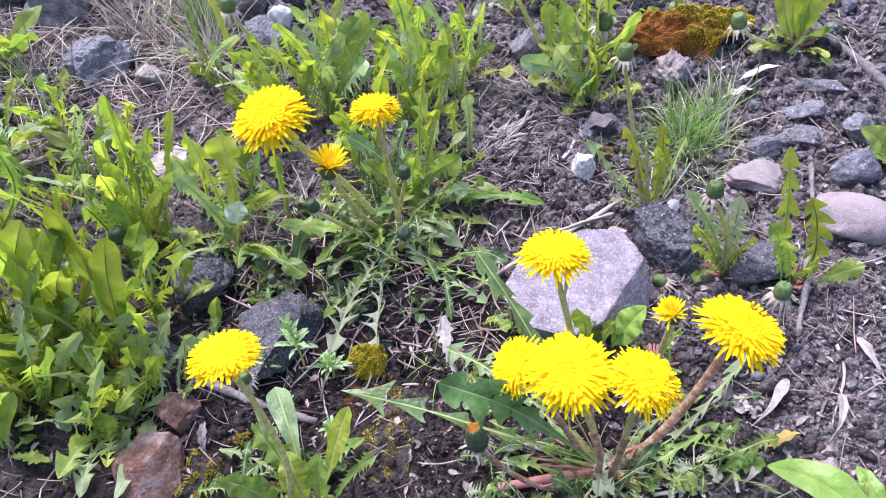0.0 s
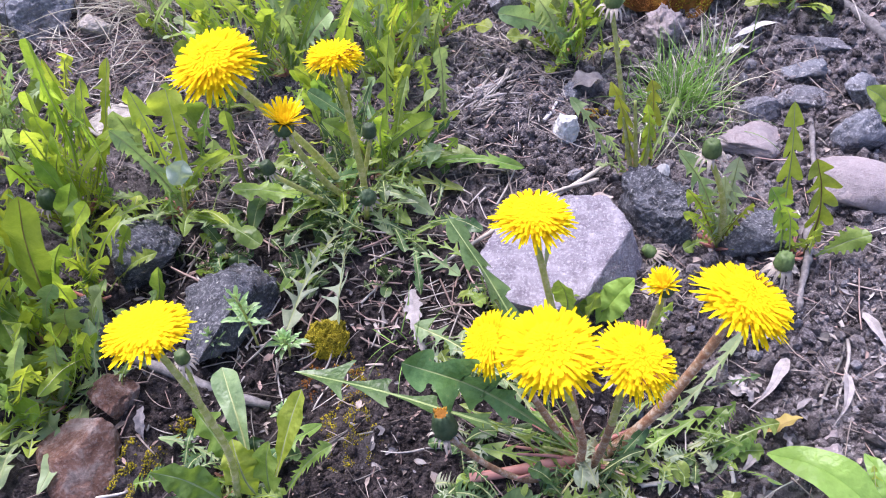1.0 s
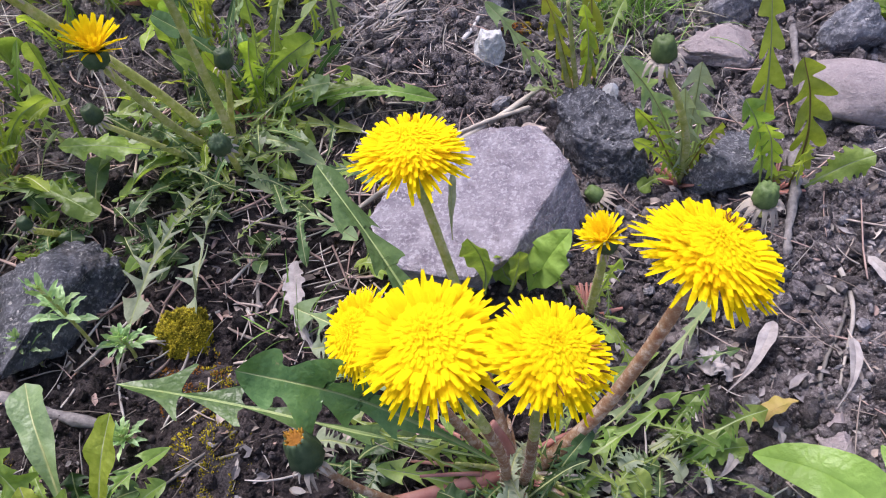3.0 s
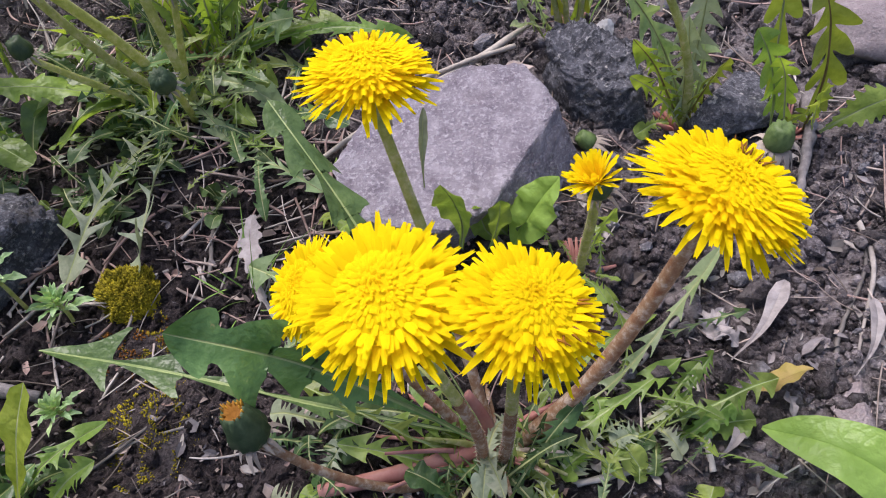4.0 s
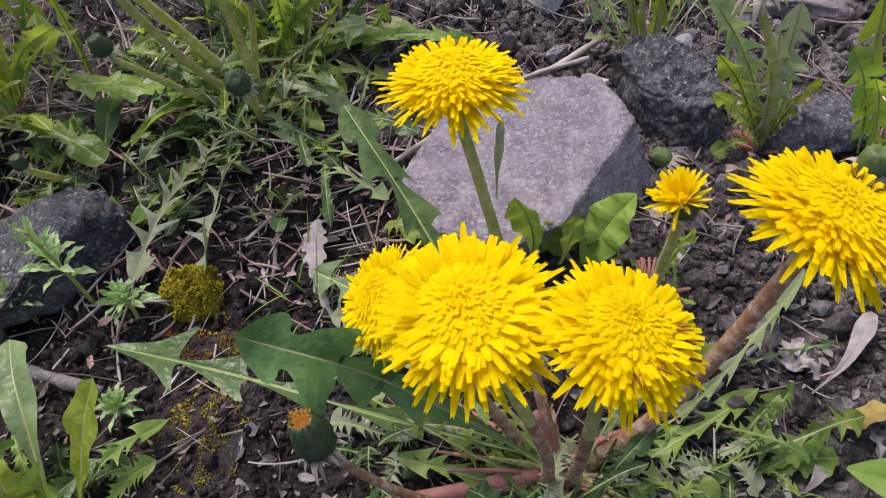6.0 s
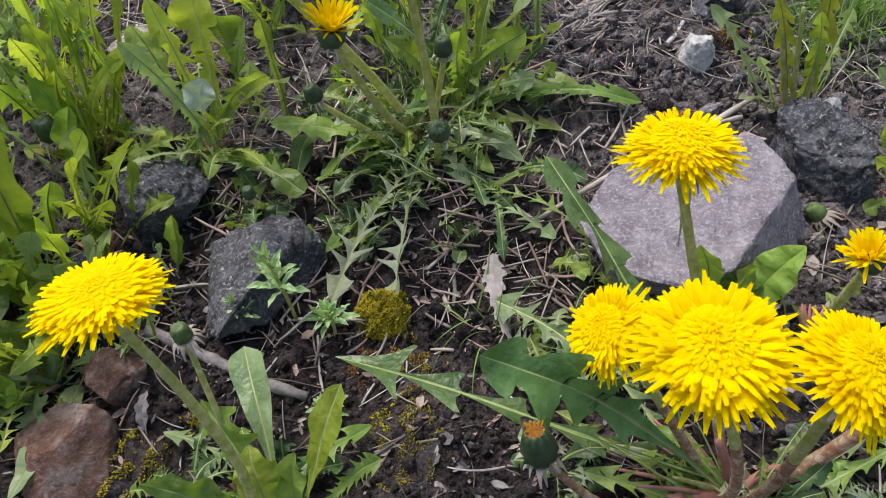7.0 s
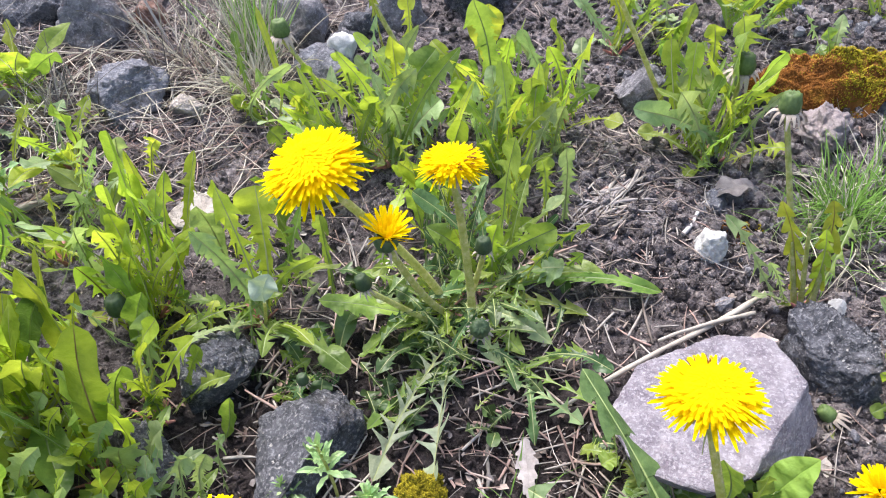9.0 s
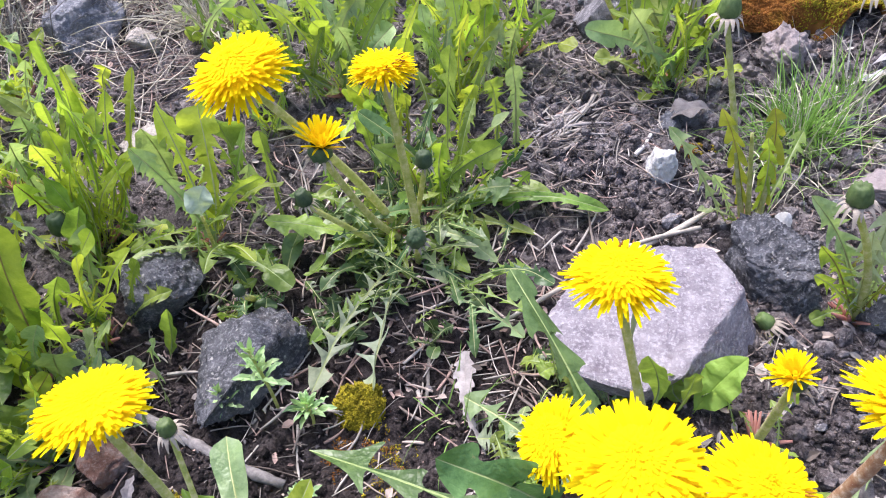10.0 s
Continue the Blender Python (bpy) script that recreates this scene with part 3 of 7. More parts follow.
def flower_head(parent, place, normal, radius, opened=1.0, rng=RNG, label="", droop=0.0, flat=0.88, brown=None):
    """A dandelion head: green cup with hanging bracts, ring after ring of yellow florets arching out over a low dome."""
    z = Vector(normal).normalized()
    rot = z.to_track_quat("Z", "Y").to_matrix().to_4x4()
    full = opened >= 0.8
    here = Matrix.Translation(place) @ rot @ Matrix.Rotation(rng.uniform(0, 6.28), 4, "Z") @ Matrix.Diagonal((1, 1, flat if full else 1, 1))
    core = 0.20 * radius
    v, f, slots = [], [], []
    if full:
        # a fine-textured low dome of short inner florets
        for theta, count in [(5, 8), (11, 16), (17, 24), (23, 30), (30, 36), (37, 42), (44, 46), (51, 50), (58, 52), (65, 52), (72, 52), (78, 50)]:
            for k in range(count):
                az = 2 * math.pi * (k + rng.uniform(-0.5, 0.5)) / count
                th = radians(theta + rng.gauss(0, 3.0))
                out = Vector((math.cos(az), math.sin(az), 0))
                far = radius * (0.70 + 0.14 * (theta / 78) ** 2) * rng.uniform(0.96, 1.05)
                tip = out * (far * math.sin(th)) + Vector((0, 0, 0.50 * radius * math.cos(th)))
                root = tip * 0.55
                ctrl = out * (0.62 * far * math.sin(th)) + Vector((0, 0, 0.53 * radius * math.cos(th) + 0.05 * radius))
                side = Vector((-out.y, out.x, rng.gauss(0, 0.1))).normalized()
                slots += [1 if theta < 30 else 0] * bent_floret(v, f, root, ctrl, tip, side, radius * (0.032 + 0.050 * math.sin(th)) * rng.uniform(0.85, 1.15), 3)
        # long straps spreading out from under it
        for elev, count in [(34, 38), (27, 40), (20, 40), (14, 40), (8, 40), (3, 40)]:
            for k in range(count):
                az = 2 * math.pi * (k + rng.uniform(-0.4, 0.4)) / count
                el = radians(elev + rng.gauss(0, 3.5) - 0.6 * droop)
                out = Vector((math.cos(az), math.sin(az), 0))
                far = radius * (1.0 - 0.0035 * elev) * rng.uniform(0.90, 1.07)
                tip = out * (far * math.cos(el)) + Vector((0, 0, far * math.sin(el) * 0.9))
                ctrl = out * (0.55 * far) + Vector((0, 0, 0.55 * far * math.sin(el) + 0.10 * radius))
                side = Vector((-out.y, out.x, rng.gauss(0, 0.12))).normalized()
                slots += [0] * bent_floret(v, f, out * core, ctrl, tip, side, 0.088 * radius * rng.uniform(0.8, 1.2), 5)
        b, m, k = len(v), 26, 8
        for i in range(k):
            th = 0.5 * math.pi * i / (k - 1)
            for q in range(m):
                v.append(Vector((0.72 * radius * math.cos(th) * math.cos(2 * math.pi * q / m), 0.72 * radius * math.cos(th) * math.sin(2 * math.pi * q / m), 0.46 * radius * math.sin(th))))
        for i in range(k - 1):
            for q in range(m):
                f.append((b + i * m + q, b + i * m + (q + 1) % m, b + (i + 1) * m + (q + 1) % m, b + (i + 1) * m + q))
                slots.append(1)
    else:
        for length, elev, count in [(0.98, 42, 18), (0.92, 54, 18), (0.80, 66, 14), (0.68, 80, 10)]:
            for k in range(count):
                az = 2 * math.pi * (k + rng.uniform(-0.4, 0.4)) / count
                el = radians(elev + rng.gauss(0, 6))
                ln = radius * length * rng.uniform(0.85, 1.1)
                out = Vector((math.cos(az), math.sin(az), 0))
                tip = out * (core + ln * math.cos(el)) + Vector((0, 0, ln * math.sin(el)))
                ctrl = out * (core + 0.35 * ln * math.cos(el)) + Vector((0, 0, 0.62 * ln * math.sin(el)))
                side = Vector((-out.y, out.x, rng.gauss(0, 0.25))).normalized()
                slots += [1 if elev > 60 else 0] * bent_floret(v, f, out * core * 0.8, ctrl, tip, side, 0.15 * radius * rng.uniform(0.8, 1.2))
    head = part("flower_head", mesh_of("flower_head", v, f, [M_PETAL, M_CORE], slots), parent, label, here)
    # the outer florets, one by one
    for length, elev, count in ([(1.0, -9, 34), (1.0, -1, 34)] if full else [(1.0, 26, 15)]):
        for k in range(count):
            az = 360 * (k + rng.uniform(-0.35, 0.35)) / count
            ln = radius * 0.88 * length * rng.uniform(0.84, 1.12)
            el = elev + rng.gauss(0, 6) - droop
            m = pose(0, 0, 0, 0, 0, az) @ Matrix.Translation((core, 0, 0)) @ pose(0, 0, 0, 0, -el, 0) @ pose(0, 0, 0, rng.gauss(0, 14), 0, 0)
            wide = max(0.0014, 0.098 * radius) / (0.105 * ln) * rng.uniform(0.8, 1.2)
            part("petal", PETALS[rng.randrange(4)], head, "", m @ Matrix.Diagonal((ln, ln * wide, ln, 1)))
    if brown:
        # florets that have begun to wither, on one side of the dome
        toward = here.to_3x3().inverted() @ Vector(brown)
        mid = math.atan2(toward.y, toward.x)
        v, f = [], []
        for _ in range(16):
            az, th = mid + rng.gauss(0, 0.55), radians(rng.uniform(44, 72))
            out = Vector((math.cos(az), math.sin(az), 0))
            p = out * (0.80 * radius * math.sin(th)) + Vector((0, 0, 0.52 * radius * math.cos(th)))
            d = (out + Vector((rng.gauss(0, 0.5), rng.gauss(0, 0.5), rng.uniform(0.2, 1.2)))).normalized()
            ln = radius * rng.uniform(0.08, 0.15)
            tube([p - d * ln * 0.4, p + d * ln * 0.4, p + d * ln + out * ln * 0.4], [0.00032, 0.0003, 0.00015], 4, v, f)
        tagged(part("withered_floret_tuft", mesh_of("withered_floret_tuft", v, f, [M_WITHER]), head, "brown withered floret tips"), kind="stuff")
    if full:
        cup_parts(head, radius * 0.27, radius * 0.42, rng)
    else:
        cup_parts(head, radius * 0.44, radius * 0.72, rng, 9, M_BUDD, 0.6)
    return head


def cup_parts(head, r, depth, rng, bracts=11, green=None, hang=1.1):
    """The green cup below a head, with bracts bent back."""
    v, f = [], []
    prof = [(0.25, -1.0), (0.7, -0.86), (1.0, -0.5), (0.98, -0.15), (0.8, 0.05)]
    n = 12
    for pr, pz in prof:
        for k in range(n):
            a = 2 * math.pi * k / n
            wob = 1 + 0.06 * (k % 2)
            v.append((pr * r * wob * math.cos(a), pr * r * wob * math.sin(a), pz * depth))
    for i in range(len(prof) - 1):
        for k in range(n):
            a, b = i * n + k, i * n + (k + 1) % n
            f.append((a, b, b + n, a + n))
    f.append(tuple(reversed(range(n))))
    part("green_cup", mesh_of("green_cup", v, f, [green or M_BUD]), head)
    bract_ring(head, r * 0.75, -0.75 * depth, depth * hang, bracts, rng)


def bract_form(sag, name="bract"):
    """One narrow pointed bract along +x, one unit long, rising a little and then bending back."""
    v, f = [], []
    for i in range(6):
        s = i / 5
        w = 0.19 * (1 - 0.75 * s * s) * (0.7 + 0.6 * s * (1 - s)) + 0.008
        z = 0.30 * math.sin(s * 2.2) - sag * s * s
        v += [(0.78 * s, -w, z), (0.78 * s, 0, z + 0.04), (0.78 * s, w, z)]
    for i in range(5):
        k = 3 * i
        f += [(k, k + 3, k + 4, k + 1), (k + 1, k + 4, k + 5, k + 2)]
    return mesh_of(name, v, f, [M_BRACT])


BRACTS = [bract_form(s) for s in (0.6, 0.95, 1.3)]


def bract_ring(head, r, z, length, count, rng):
    for k in range(count):
        ln = length * rng.uniform(0.7, 1.2)
        m = Matrix.Translation((0, 0, z)) @ pose(0, 0, 0, 0, 0, 360 * (k + rng.uniform(-0.3, 0.3)) / count) @ Matrix.Translation((r, 0, 0))
        part("bract", rng.choice(BRACTS), head, "", m @ Matrix.Diagonal((ln, ln, ln, 1)))


def bud_on(parent, place, normal, radius, rng=RNG, faded=False, label="", green=M_BUD):
    """A closed bud: an egg of overlapping green bracts, paler bracts bent back below, a yellow tip where it shows."""
    z = Vector(normal).normalized()
    radius *= 0.72
    here = Matrix.Translation(place) @ z.to_track_quat("Z", "Y").to_matrix().to_4x4()
    v, f, slots = [], [], []
    prof = [(0.3, -1.05), (0.78, -0.92), (0.98, -0.45), (0.96, 0.1), (0.88, 0.6), (0.74, 1.05), (0.5, 1.22), (0.15, 1.12)]
    if faded:
        prof = [(0.3, -1.1), (0.78, -0.95), (0.95, -0.4), (0.88, 0.3), (0.72, 1.0), (0.58, 1.5), (0.46, 1.6), (0.15, 1.45)]
    n = 20
    for j, (pr, pz) in enumerate(prof):
        for k in range(n):
            a = 2 * math.pi * k / n + 0.05 * j
            wob = 1 + 0.16 * (k % 2) * (1 if j > 1 else 0) + 0.05 * rng.uniform(-1, 1)
            up = 0.16 * (k % 2) * (1 if j > 4 else 0)
            v.append((pr * radius * wob * math.cos(a), pr * radius * wob * math.sin(a), (pz + up) * radius))
    for i in range(len(prof) - 1):
        for k in range(n):
            a, b = i * n + k, i * n + (k + 1) % n
            f.append((a, b, b + n, a + n))
            slots.append(1 if faded and i >= 6 else 0)
    f += [tuple(reversed(range(n))), tuple((len(prof) - 1) * n + k for k in range(n))]
    slots += [0, 1]
    bud = part("bud", mesh_of("bud", v, f, [green, M_WITHER if faded else green], slots), parent, label, here)
    bract_ring(bud, radius * 0.7, -0.85 * radius, radius * (1.0 if green is M_BUDD or faded else 1.7), 14, rng)
    if faded:
        w, g = [], []
        for k in range(26):
            a, el = rng.uniform(0, 6.28), radians(rng.uniform(68, 89))
            ln = radius * rng.uniform(0.3, 0.8)
            root = Vector((math.cos(a), math.sin(a), 0)) * radius * 0.4 + Vector((0, 0, 1.3 * radius))
            d = Vector((math.cos(a) * math.cos(el), math.sin(a) * math.cos(el), math.sin(el)))
            tube([root, root + d * ln * 0.6, root + d * ln], [0.0006, 0.0005, 0.0002], 4, w, g)
        tagged(part("faded_tuft", mesh_of("faded_tuft", w, g, [M_TUFT]), bud), kind="stuff")
    return bud


def stem_to(parent, foot, neck, r0, r1, mat=M_STEM, bend=(0, 0, 0), red=None, fuzz=0):
    """A round hollow-looking stem from foot to neck, bowed by bend at its middle."""
    foot, neck, bend = Vector(foot), Vector(neck), Vector(bend)
    ctrl = [foot, foot.lerp(neck, 0.35) + bend, foot.lerp(neck, 0.7) + bend * 0.8, neck]
    me = tube_mesh("stem", ctrl, r0, r1, mat, 9, 16, 1.0, 0.05, (red, 0.55) if red else None)
    stem = part("stem", me, parent)
    if fuzz:
        # fine pale hairs standing off the skin
        rng, pts, v, f = random.Random(fuzz), curve_points(ctrl, 40), [], []
        for _ in range(fuzz):
            i = rng.randrange(40)
            t = (pts[i + 1] - pts[i]).normalized()
            side = t.orthogonal().normalized()
            a = rng.uniform(0, 6.283)
            out = side * math.cos(a) + t.cross(side) * math.sin(a)
            p = pts[i].lerp(pts[i + 1], rng.random()) + out * ((r0 + (r1 - r0) * i / 40) * 0.95)
            w = t.cross(out) * 0.00007
            tip = p + out * rng.uniform(0.0003, 0.0009) + t * rng.uniform(-0.0006, 0.0009)
            b = len(v)
            v += [p - w, p + w, tip]
            f.append((b, b + 1, b + 2))
        tagged(part("stem_fuzz", mesh_of("stem_fuzz", v, f, [M_BRACT]), stem), kind="stuff")
    return stem


def rosette(name, label, x, y, leaves, style, seed, filler=0, reach=0.05, filler_mats=("green", "grey"), crown=True, sink=0.002, filler_lift=0.012):
    """A plant: an empty at its foot, its leaves one by one (tip from the foot, width in mm, tone), and shorter leaves between them."""
    rng = random.Random(seed)
    plant = empty(name, on_ground(x, y, -sink))
    z0 = plant.location.z
    styles = style.split()
    for dx, dy, dz, w, tone in leaves:
        mat, rib = LEAF_MATS[tone]
        tip_z = max(dz, gz(x + dx, y + dy) - z0 + 0.004)
        form = rng.choice(styles)
        if dz > 0.03:
            tip_z *= rng.uniform(0.9, 1.04)
        off = Vector((rng.gauss(0, 0.003), rng.gauss(0, 0.003), 0))
        me = leaf_mesh(Vector((dx, dy, tip_z)) - off, max(w, 6) * {"tall": 0.00150, "lobed": 0.00155, "jagged": 0.00145, "frond": 0.0014, "pagoda": 0.00165}.get(form, 0.00115), form, mat, rib if tone != "lime" or rng.random() < 0.85 else M_RIBRED, rng)
        part("leaf", me, plant, "", Matrix.Translation(off))
    for k in range(filler):
        a = rng.uniform(0, 6.283)
        ln = reach * rng.uniform(0.45, 1.1)
        dx, dy = ln * math.cos(a), ln * math.sin(a)
        lift = filler_lift * rng.uniform(0.3, 1.8)
        mat, rib = LEAF_MATS[rng.choice(filler_mats)]
        tz = gz(x + dx, y + dy) - z0 + lift
        ln *= rng.uniform(0.75, 1.0)
        ox, oy = rng.gauss(0, 0.3 * reach), rng.gauss(0, 0.3 * reach)
        off = Vector((ox, oy, gz(x + ox, y + oy) - z0))
        me = leaf_mesh(Vector((dx, dy, tz)), ln * rng.uniform(0.22, 0.38), rng.choice(("lobed", "jagged", "lobed", "frond", "tall")), mat, rib, rng)
        part("leaf", me, plant, "", Matrix.Translation(off))
    if crown:
        v, f = [], []
        for k in range(9):
            a = rng.uniform(0, 6.283)
            d = Vector((math.cos(a), math.sin(a), rng.uniform(0.5, 1.4))).normalized()
            tube([Vector((0, 0, -0.002)), d * 0.007, d * 0.016], [0.0018, 0.0014, 0.0006], 6, v, f, 0.6)
        part("leaf_crown", mesh_of("leaf_crown", v, f, [M_CROWN]), plant)
    return tagged(plant, label, "dandelion", "dandelion plants")


# ---- stones, sticks, litter ----
def stone(name, label, x, y, size, mat, seed, turn=0.0, cuts=9, sink=0.35, lean=(0, 0), rounder=0.0, lumps=0.072, cat="stone", level=4):
    """A broken or worn stone: a ball cut by flat faces, roughened, set into the ground."""
    rng = random.Random(seed)
    bm = bmesh.new()
    bmesh.ops.create_icosphere(bm, subdivisions=level, radius=1.0)
    sides = []
    for _ in range(cuts):
        n = Vector((rng.gauss(0, 1), rng.gauss(0, 1), rng.gauss(0, 0.8))).normalized()
        sides.append((n, rng.uniform(0.42, 0.74) + 0.30 * rounder))
    shift = Vector((rng.uniform(-9, 9), rng.uniform(-9, 9), rng.uniform(-9, 9)))
    for vtx in bm.verts:
        p = vtx.co.copy()
        for n, d in sides:
            over = p.dot(n) - d
            if over > 0:
                p -= n * over * 0.96
        q = vtx.co
        rough = 1.5 * noise.noise(q * 1.6 + shift) + 1.0 * noise.noise(q * 4 + shift) + 0.9 * noise.noise(q * 9 + shift) + 0.8 * noise.noise(q * 19 + shift)
        rough += 0.6 * noise.noise(q * 37 + shift) - 0.5 * max(0.0, 0.40 - noise.voronoi(q * 8 + shift)[0][0])
        p *= 1 + 1.25 * lumps * rough
        vtx.co = Vector((p.x * size[0], p.y * size[1], p.z * size[2])) * 0.56
    me = bpy.data.meshes.new(name)
    bm.to_mesh(me)
    bm.free()
    me.materials.append(mat)
    me.polygons.foreach_set("use_smooth", [True] * len(me.polygons))
    ob = new(name, me)
    ob.matrix_basis = Matrix.Translation((x, y, gz(x, y) + size[2] * (0.5 - sink))) @ pose(0, 0, 0, lean[0], lean[1], turn)
    return tagged(ob, label, cat, "stones on the slope")


def cut_rock(name, label, centre, planes, mat, seed, lumps=0.03, level=6, cat="rock"):
    """A broken rock bounded by flat faces (outward normal, distance from the centre in metres), with chipped edges and a rough skin."""
    rng = random.Random(seed)
    faces = [(Vector(n).normalized(), d) for n, d in planes]
    shift = Vector((rng.uniform(-9, 9), rng.uniform(-9, 9), rng.uniform(-9, 9)))
    bm = bmesh.new()
    bmesh.ops.create_icosphere(bm, subdivisions=level, radius=1.0)
    for vtx in bm.verts:
        d = vtx.co.normalized()
        reach = sorted(k / max(d.dot(n), 1e-4) for n, k in faces if d.dot(n) > 0.02)
        near = reach[0]
        # edges worn a little where two faces meet
        worn = max(0.0, 1 - (reach[1] - near) / (0.06 * near)) if len(reach) > 1 else 0.0
        p = d * near
        q = p * 60 + shift
        rough = 1.2 * noise.noise(q * 0.5) + 0.9 * noise.noise(q * 1.4) + 0.6 * noise.noise(q * 3.4) + 0.45 * noise.noise(q * 8)
        vtx.co = p * (1 + lumps * rough - worn * worn * (0.010 + 0.045 * max(0.0, noise.noise(q * 1.9 + shift))))
    me = bpy.data.meshes.new(name)
    bm.to_mesh(me)
    bm.free()
    me.materials.append(mat)
    me.polygons.foreach_set("use_smooth", [False] * len(me.polygons))
    ob = new(name, me)
    ob.location = centre
    return tagged(ob, label, cat, "stones on the slope")


def slab_sides(outline_xy, top, tilts):
    """Faces for the edges of a flat rock's top outline, each leaning in or out by its tilt."""
    out = []
    for i, (ax, ay) in enumerate(outline_xy):
        bx, by = outline_xy[(i + 1) % len(outline_xy)]
        n = Vector((by - ay, ax - bx, 0)).normalized() + Vector((0, 0, tilts[i]))
        out.append((n, n.normalized().dot(Vector((ax, ay, top)))))
    return out


def stick(name, label, a, b, r0, r1, mat, seed, bend=0.05, cat="stick", lift=0.0, sides=7, group="sticks and straws", rough=0.25, high_a=0.0, high_b=0.0):
    """A broken twig or straw lying from a to b on the ground."""
    rng = random.Random(seed)
    n = 5
    a, b = Vector((*a, 0)), Vector((*b, 0))
    perp = Vector((-(b - a).y, (b - a).x, 0))
    ctrl = []
    w1, w2 = rng.uniform(-1, 1), rng.uniform(-1, 1)
    for i in range(n + 1):
        s = i / n
        p = a.lerp(b, s) + perp * bend * (w1 * math.sin(math.pi * s) + 0.5 * w2 * math.sin(2 * math.pi * s))
        p.z = gz(p.x, p.y) + r0 * 0.7 + lift * math.sin(math.pi * s) + high_a * (1 - s) + high_b * s
        ctrl.append(p)
    # straighten: lean the inner heights towards the line between the ends
    for i in range(1, n):
        line = ctrl[0].z + (ctrl[n].z - ctrl[0].z) * i / n
        ctrl[i].z = max(line, 0.35 * ctrl[i].z + 0.65 * line)
    home = ctrl[0].copy()
    pts = curve_points([c - home for c in ctrl], 18)
    v, f = [], []
    tube(pts, [(r0 + (r1 - r0) * i / 18) * rng.uniform(0.85, 1.12) for i in range(19)], sides, v, f, 0.85, rough, rng)
    ob = new(name, mesh_of(name, v, f, [mat]))
    ob.location = home
    return tagged(ob, label, cat, group)


def dead_leaf(name, label, a, b, width, mat, seed, style="oval", lift=0.004, curl=0.0):
    rng = random.Random(seed)
    p, q = on_ground(*a, 0.002), on_ground(*b, lift)
    me = leaf_mesh(q - p, width, style, mat, mat, rng, arch=0.06)
    ob = new(name, me)
    ob.location = p
    return tagged(ob, label, "dead leaf", "dead leaves")


def moss(name, label, x, y, size, mats, seed, tufts, height=0.0016):
    """A cushion of moss: a lumpy dome thick with tiny shoots."""
    rng = random.Random(seed)
    sx, sy, sz = size
    home = on_ground(x, y, -0.002)
    shift = Vector((rng.uniform(-9, 9), rng.uniform(-9, 9), 0))
    v, f, slots = [], [], []

    def top(u, w):
        rr = min(1.0, math.hypot(u, w))
        edge = 1 + (0.5 if sz > 0.01 else 0.9) * (noise.noise(Vector((u * 2.2, w * 2.2, 0)) + shift) - (0.0 if sz > 0.01 else 0.25))
        h = sz * math.sqrt(max(0.0, 1 - (rr / edge) ** 2)) if rr < edge else 0.0
        h *= 1 + 0.55 * noise.noise(Vector((u * 2.2, w * 2.2, 3)) + shift) + 0.22 * noise.noise(Vector((u * 7, w * 7, 4)) + shift)
        wx, wy = x + u * sx / 2, y + w * sy / 2
        return Vector((u * sx / 2, w * sy / 2, gz(wx, wy) - home.z - 0.001 + h))

    n = 22
    for i in range(n + 1):
        for k in range(n + 1):
            u, w = 2 * i / n - 1, 2 * k / n - 1
            g = max(abs(u), abs(w))
            r = math.hypot(u, w) or 1
            v.append(top(u * g / r, w * g / r))
    for i in range(n):
        for k in range(n):
            a = i * (n + 1) + k
            f.append((a, a + n + 1, a + n + 2, a + 1))
            slots.append(0)
    body = mesh_of(name, v, f, mats if sz > 0.01 else [M_SOIL], slots)
    ob = new(name, body)
    ob.location = home
    v, f, slots = [], [], []
    for _ in range(tufts):
        a, r = rng.uniform(0, 6.283), math.sqrt(rng.random()) * 0.97
        u, w = r * math.cos(a), r * math.sin(a)
        p = top(u, w)
        if sz < 0.01 and noise.noise(Vector((u * 3.3, w * 3.3, 5)) + shift) < -0.05:
            continue
        d = Vector((u * 0.7 + rng.gauss(0, 0.35), w * 0.7 + rng.gauss(0, 0.35), 1)).normalized()
        ln = height * rng.uniform(0.6, 1.6)
        rd = height * 0.30
        b = len(v)
        s1 = d.orthogonal().normalized()
        s2 = d.cross(s1)
        for k in range(4):
            c = math.pi / 2 * k
            v.append(p + (s1 * math.cos(c) + s2 * math.sin(c)) * rd + d * ln * 0.35)
        v += [p - d * ln * 0.2, p + d * ln]
        which = 0 if len(mats) == 1 else int(noise.noise(Vector((u * 2.4, w * 2.4, 7)) + shift) + 0.9 * u + 0.25 * rng.gauss(0, 1) > 0.1)
        for k in range(4):
            f += [(b + k, b + (k + 1) % 4, b + 5), (b + (k + 1) % 4, b + k, b + 4)]
            slots += [which, which]
    shoots = part("moss_fuzz", mesh_of("moss_fuzz", v, f, mats, slots), ob)
    tagged(shoots, kind="stuff")
    return tagged(ob, label, "moss", "moss cushions")


def blade_form(lean, sag, mat):
    """One grass blade, one unit long, growing from the origin and leaning along +x."""
    v, f = [], []
    for i in range(8):
        s = i / 7
        w = 0.5 * (1 - 0.85 * s * s)
        x, z = lean * s, s * math.sqrt(max(0.05, 1 - 0.6 * lean * lean)) - sag * s * s
        v += [(x, -w, z), (x, 0, z - 0.006), (x, w, z)]
    for i in range(7):
        k = 3 * i
        f += [(k, k + 3, k + 4, k + 1), (k + 1, k + 4, k + 5, k + 2)]
    return mesh_of("blade", v, f, [mat])


BLADES = {}


